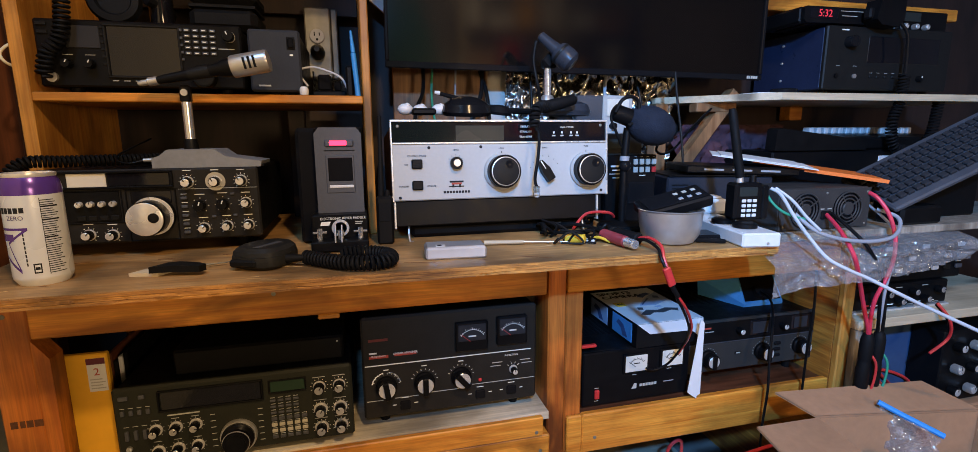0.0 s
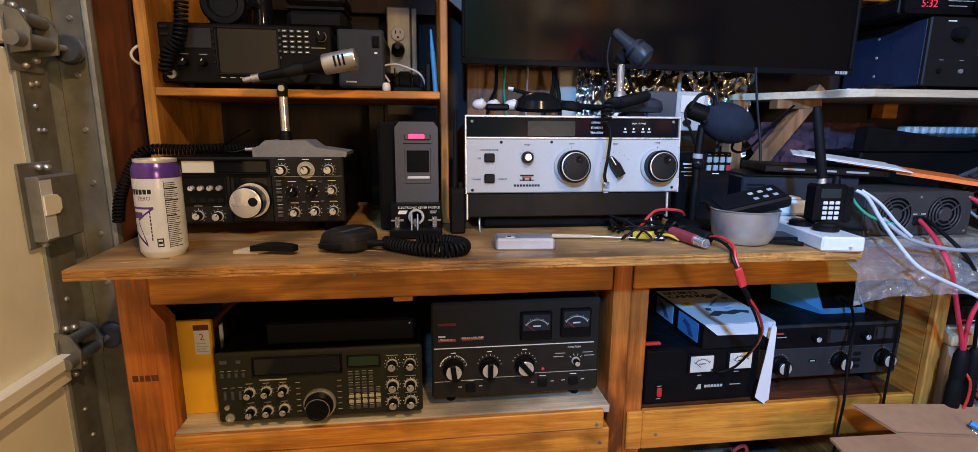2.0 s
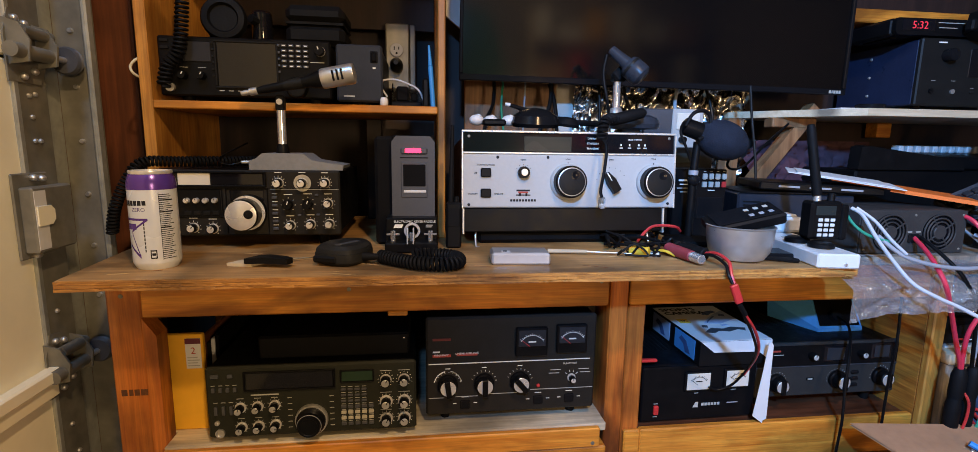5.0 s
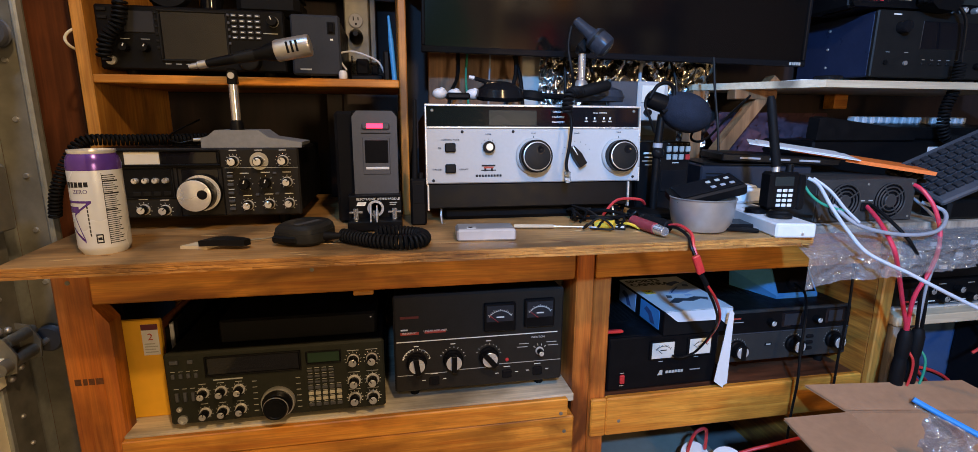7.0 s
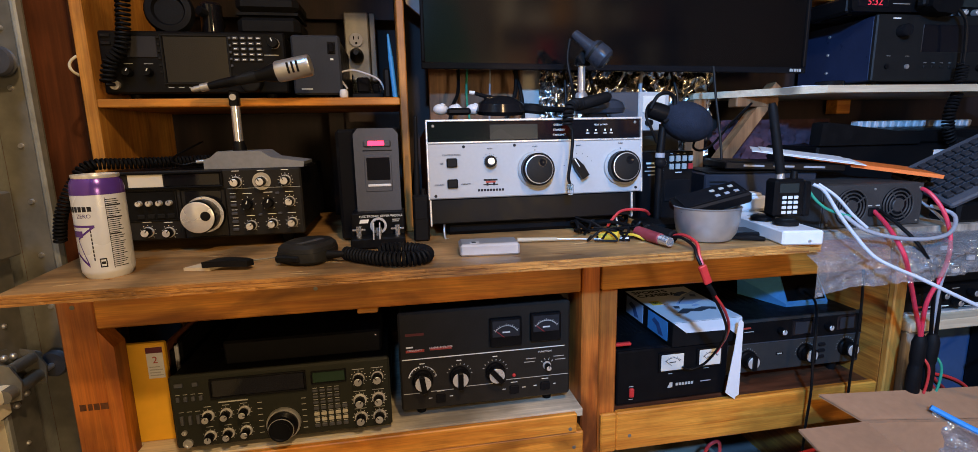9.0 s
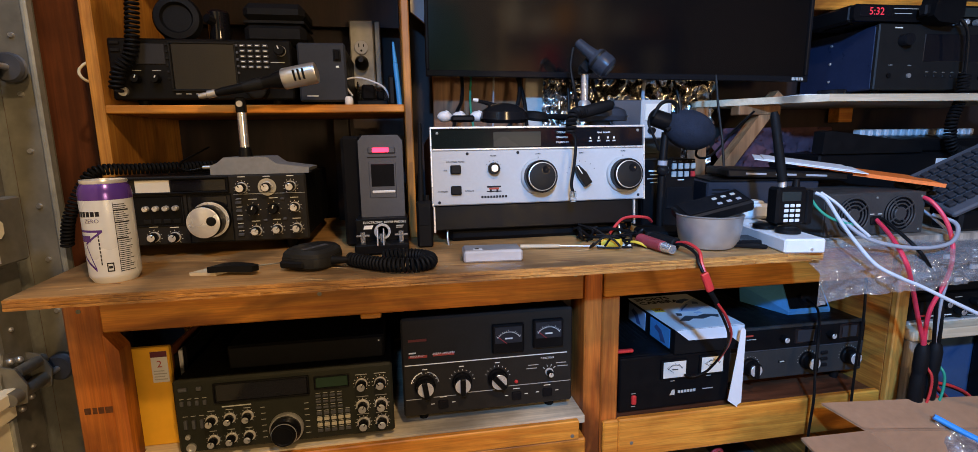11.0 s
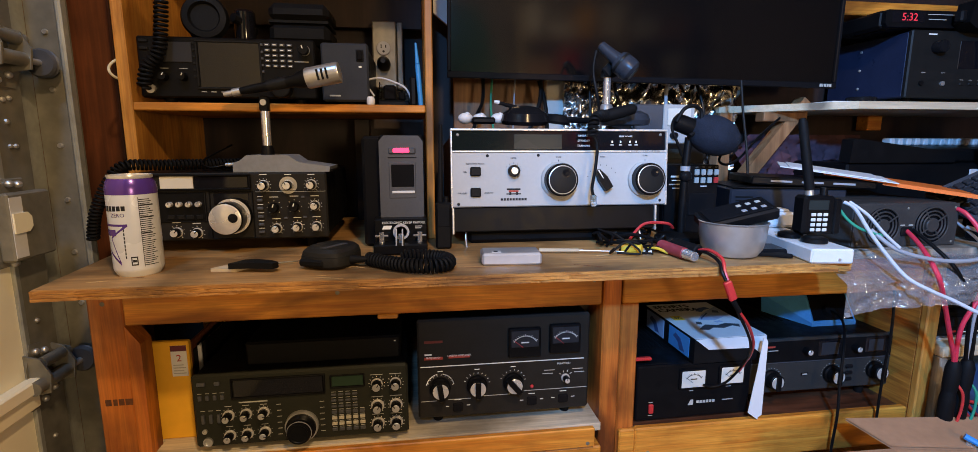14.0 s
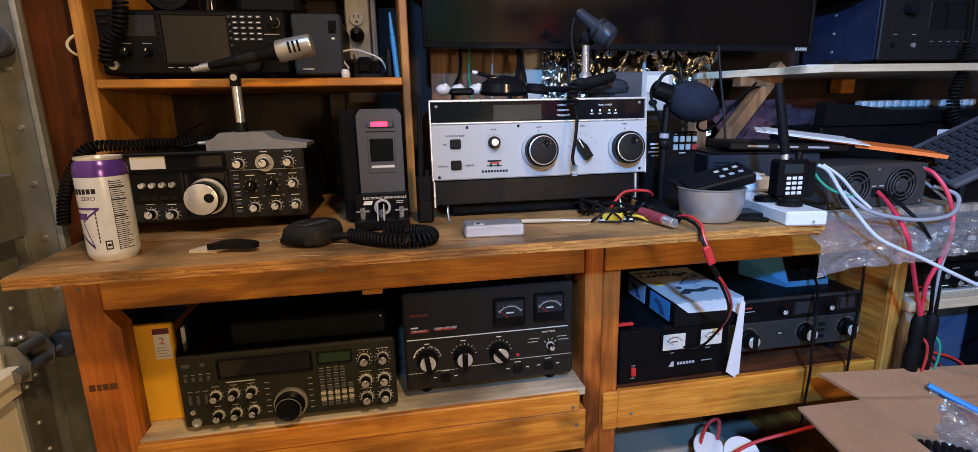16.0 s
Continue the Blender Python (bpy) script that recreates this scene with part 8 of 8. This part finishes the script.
# ---- garage door, track and wall at the far left ----
gd = thing("garage_door", "cream sectional garage door with steel hinges and a strut", "garage door", pose(-0.668, 0.085, 0))
for z0, z1 in ((0.02, 0.582), (0.587, 1.13), (1.135, 1.70), (1.705, 2.19)):
    part("panel", Geo().box(-0.04, 0.0, -3.2, 0.058, z0, z1, 0.003), CREAM, gd, "cream painted steel panel")
    part("end_stile", Geo().box(-0.038, 0.0035, 0.0585, 0.132, z0, z1, 0.002), OLD_STEEL, gd)
    part("edge_fold", Geo().box(-0.002, 0.0055, 0.054, 0.066, z0, z1, 0.002), GALV, gd)
part("strut", Geo().box(0.001, 0.024, -3.2, 0.055, 0.586, 0.610, 0.003).box(0.001, 0.016, -3.2, 0.055, 0.557, 0.5855, 0.003), CREAM, gd, "cream painted stiffening strut")
part("stain", Geo().prism([(-0.035, 0.33), (0.02, 0.36), (0.035, 0.46), (0.01, 0.505), (-0.02, 0.47), (-0.05, 0.40)], 0.0, 0.0008).moved(Matrix.Translation((0.0002, -0.13, 0)) @ Matrix.Rotation(radians(90), 4, "Z")), material("tan_stain", (0.52, 0.36, 0.16), 0.6, 0, 30, 0.2, 0.05), gd, "tan rusty stain")
for z in (0.605, 1.150):
    h = part("hinge", Geo().prism([(0.045, z - 0.055), (0.115, z - 0.055), (0.135, z - 0.02), (0.135, z + 0.01), (0.085, z + 0.055), (0.060, z + 0.060), (0.045, z + 0.02)], -0.0065, -0.0035).moved(Matrix.Rotation(radians(90), 4, "Z")), OLD_STEEL, gd)
    part("roller_tube", Geo().rod((0.024, 0.03, z - 0.008), (0.024, 0.115, z - 0.008), 0.012, 0.012, 16), OLD_STEEL, h)
    part("upper_tube", Geo().rod((0.020, 0.06, z + 0.026), (0.020, 0.125, z + 0.024), 0.010, 0.010, 16), OLD_STEEL, h)
    part("lug", Geo().prism([(0.0, z - 0.03), (0.036, z - 0.024), (0.040, z + 0.008), (0.026, z + 0.036), (0.0, z + 0.044)], 0.112, 0.116), OLD_STEEL, h)
    part("lug", Geo().prism([(0.0, z - 0.03), (0.036, z - 0.024), (0.040, z + 0.008), (0.026, z + 0.036), (0.0, z + 0.044)], 0.050, 0.054), OLD_STEEL, h)
    part("roller_stem", Geo().rod((0.024, 0.11, z - 0.008), (0.024, 0.165, z - 0.008), 0.0055, 0.0055, 12), STEEL, h)
    part("roller", Geo().lathe((0.024, 0.150, z - 0.008), (0, 1, 0), [(0.008, 0), (0.022, 0.001), (0.025, 0.006), (0.020, 0.010), (0.025, 0.014), (0.022, 0.019), (0.008, 0.020)], 24), GREY_PAINT, h)
    for y, dz in ((0.075, -0.045), (0.100, -0.035), (0.068, 0.045), (0.088, 0.040)):
        part("bolt", Geo().ball((0.009, y, z + dz), 0.006, 0.006, 0.006, 12), STEEL, h)
lk = part("lock_plate", Geo().box(0.0036, 0.008, 0.020, 0.100, 0.806, 0.948, 0.002), OLD_STEEL, gd)
part("lock_box", Geo().box(0.0082, 0.030, 0.028, 0.122, 0.816, 0.926, 0.003), OLD_STEEL, lk)
part("latch_tongue", Geo().prism([(0.032, 0.862), (0.062, 0.862), (0.070, 0.870), (0.070, 0.886), (0.062, 0.894), (0.032, 0.894)], -0.0335, -0.0305).moved(Matrix.Rotation(radians(90), 4, "Z")), CREAM, lk, "paint-worn latch tongue")
part("worn_face", Geo().box(0.0302, 0.0310, 0.030, 0.056, 0.822, 0.920), WHITE, lk)
for y, z in ((0.062, 0.940), (0.080, 0.938), (0.050, 0.811)):
    part("bolt", Geo().ball((0.012, y, z), 0.007, 0.007, 0.006, 12), STEEL, lk)
for y, z in ((0.088, 0.70), (0.100, 0.74), (0.088, 1.0), (0.100, 1.0), (0.088, 1.04), (0.086, 1.075), (0.10, 1.078), (0.09, 0.48), (0.10, 0.42)):
    part("rivet", Geo().ball((0.0045, y, z), 0.0045, 0.0045, 0.0045, 8), STEEL, gd)
tk = thing("door_track", "galvanised vertical track of the garage door", "track", pose(-0.640, 0.222, 0), kind="structure")
part("web", Geo().box(-0.045, -0.0405, 0.0, 0.050, 0.0, 2.2), GALV, tk)
part("flange", Geo().box(-0.040, 0.028, 0.050, 0.054, 0.0, 2.2), OLD_STEEL, tk)
part("lip", Geo().box(0.020, 0.030, 0.030, 0.0495, 0.0, 2.2, 0.003), GALV, tk)
for z in (0.80, 0.90, 1.0, 1.1, 1.2, 0.7):
    part("bolt", Geo().rod((-0.01, 0.050, z), (-0.01, 0.046, z), 0.005, 0.004, 10), STEEL, tk)
solid("jamb_board", Geo().box(-0.849, -0.640, 0.46, 0.50, 0.0, 2.2, 0.003), RED_WOOD, "red-brown jamb board beside the shelf unit", "board", "structure")
solid("orange_strip", Geo().box(-0.849, -0.70, 0.30, 0.304, 0.0, 2.2), material("orange_paint", (0.30, 0.07, 0.022), 0.6, 0, 20, 0.15, 0.05), "orange painted jamb behind the track", "board", "structure")
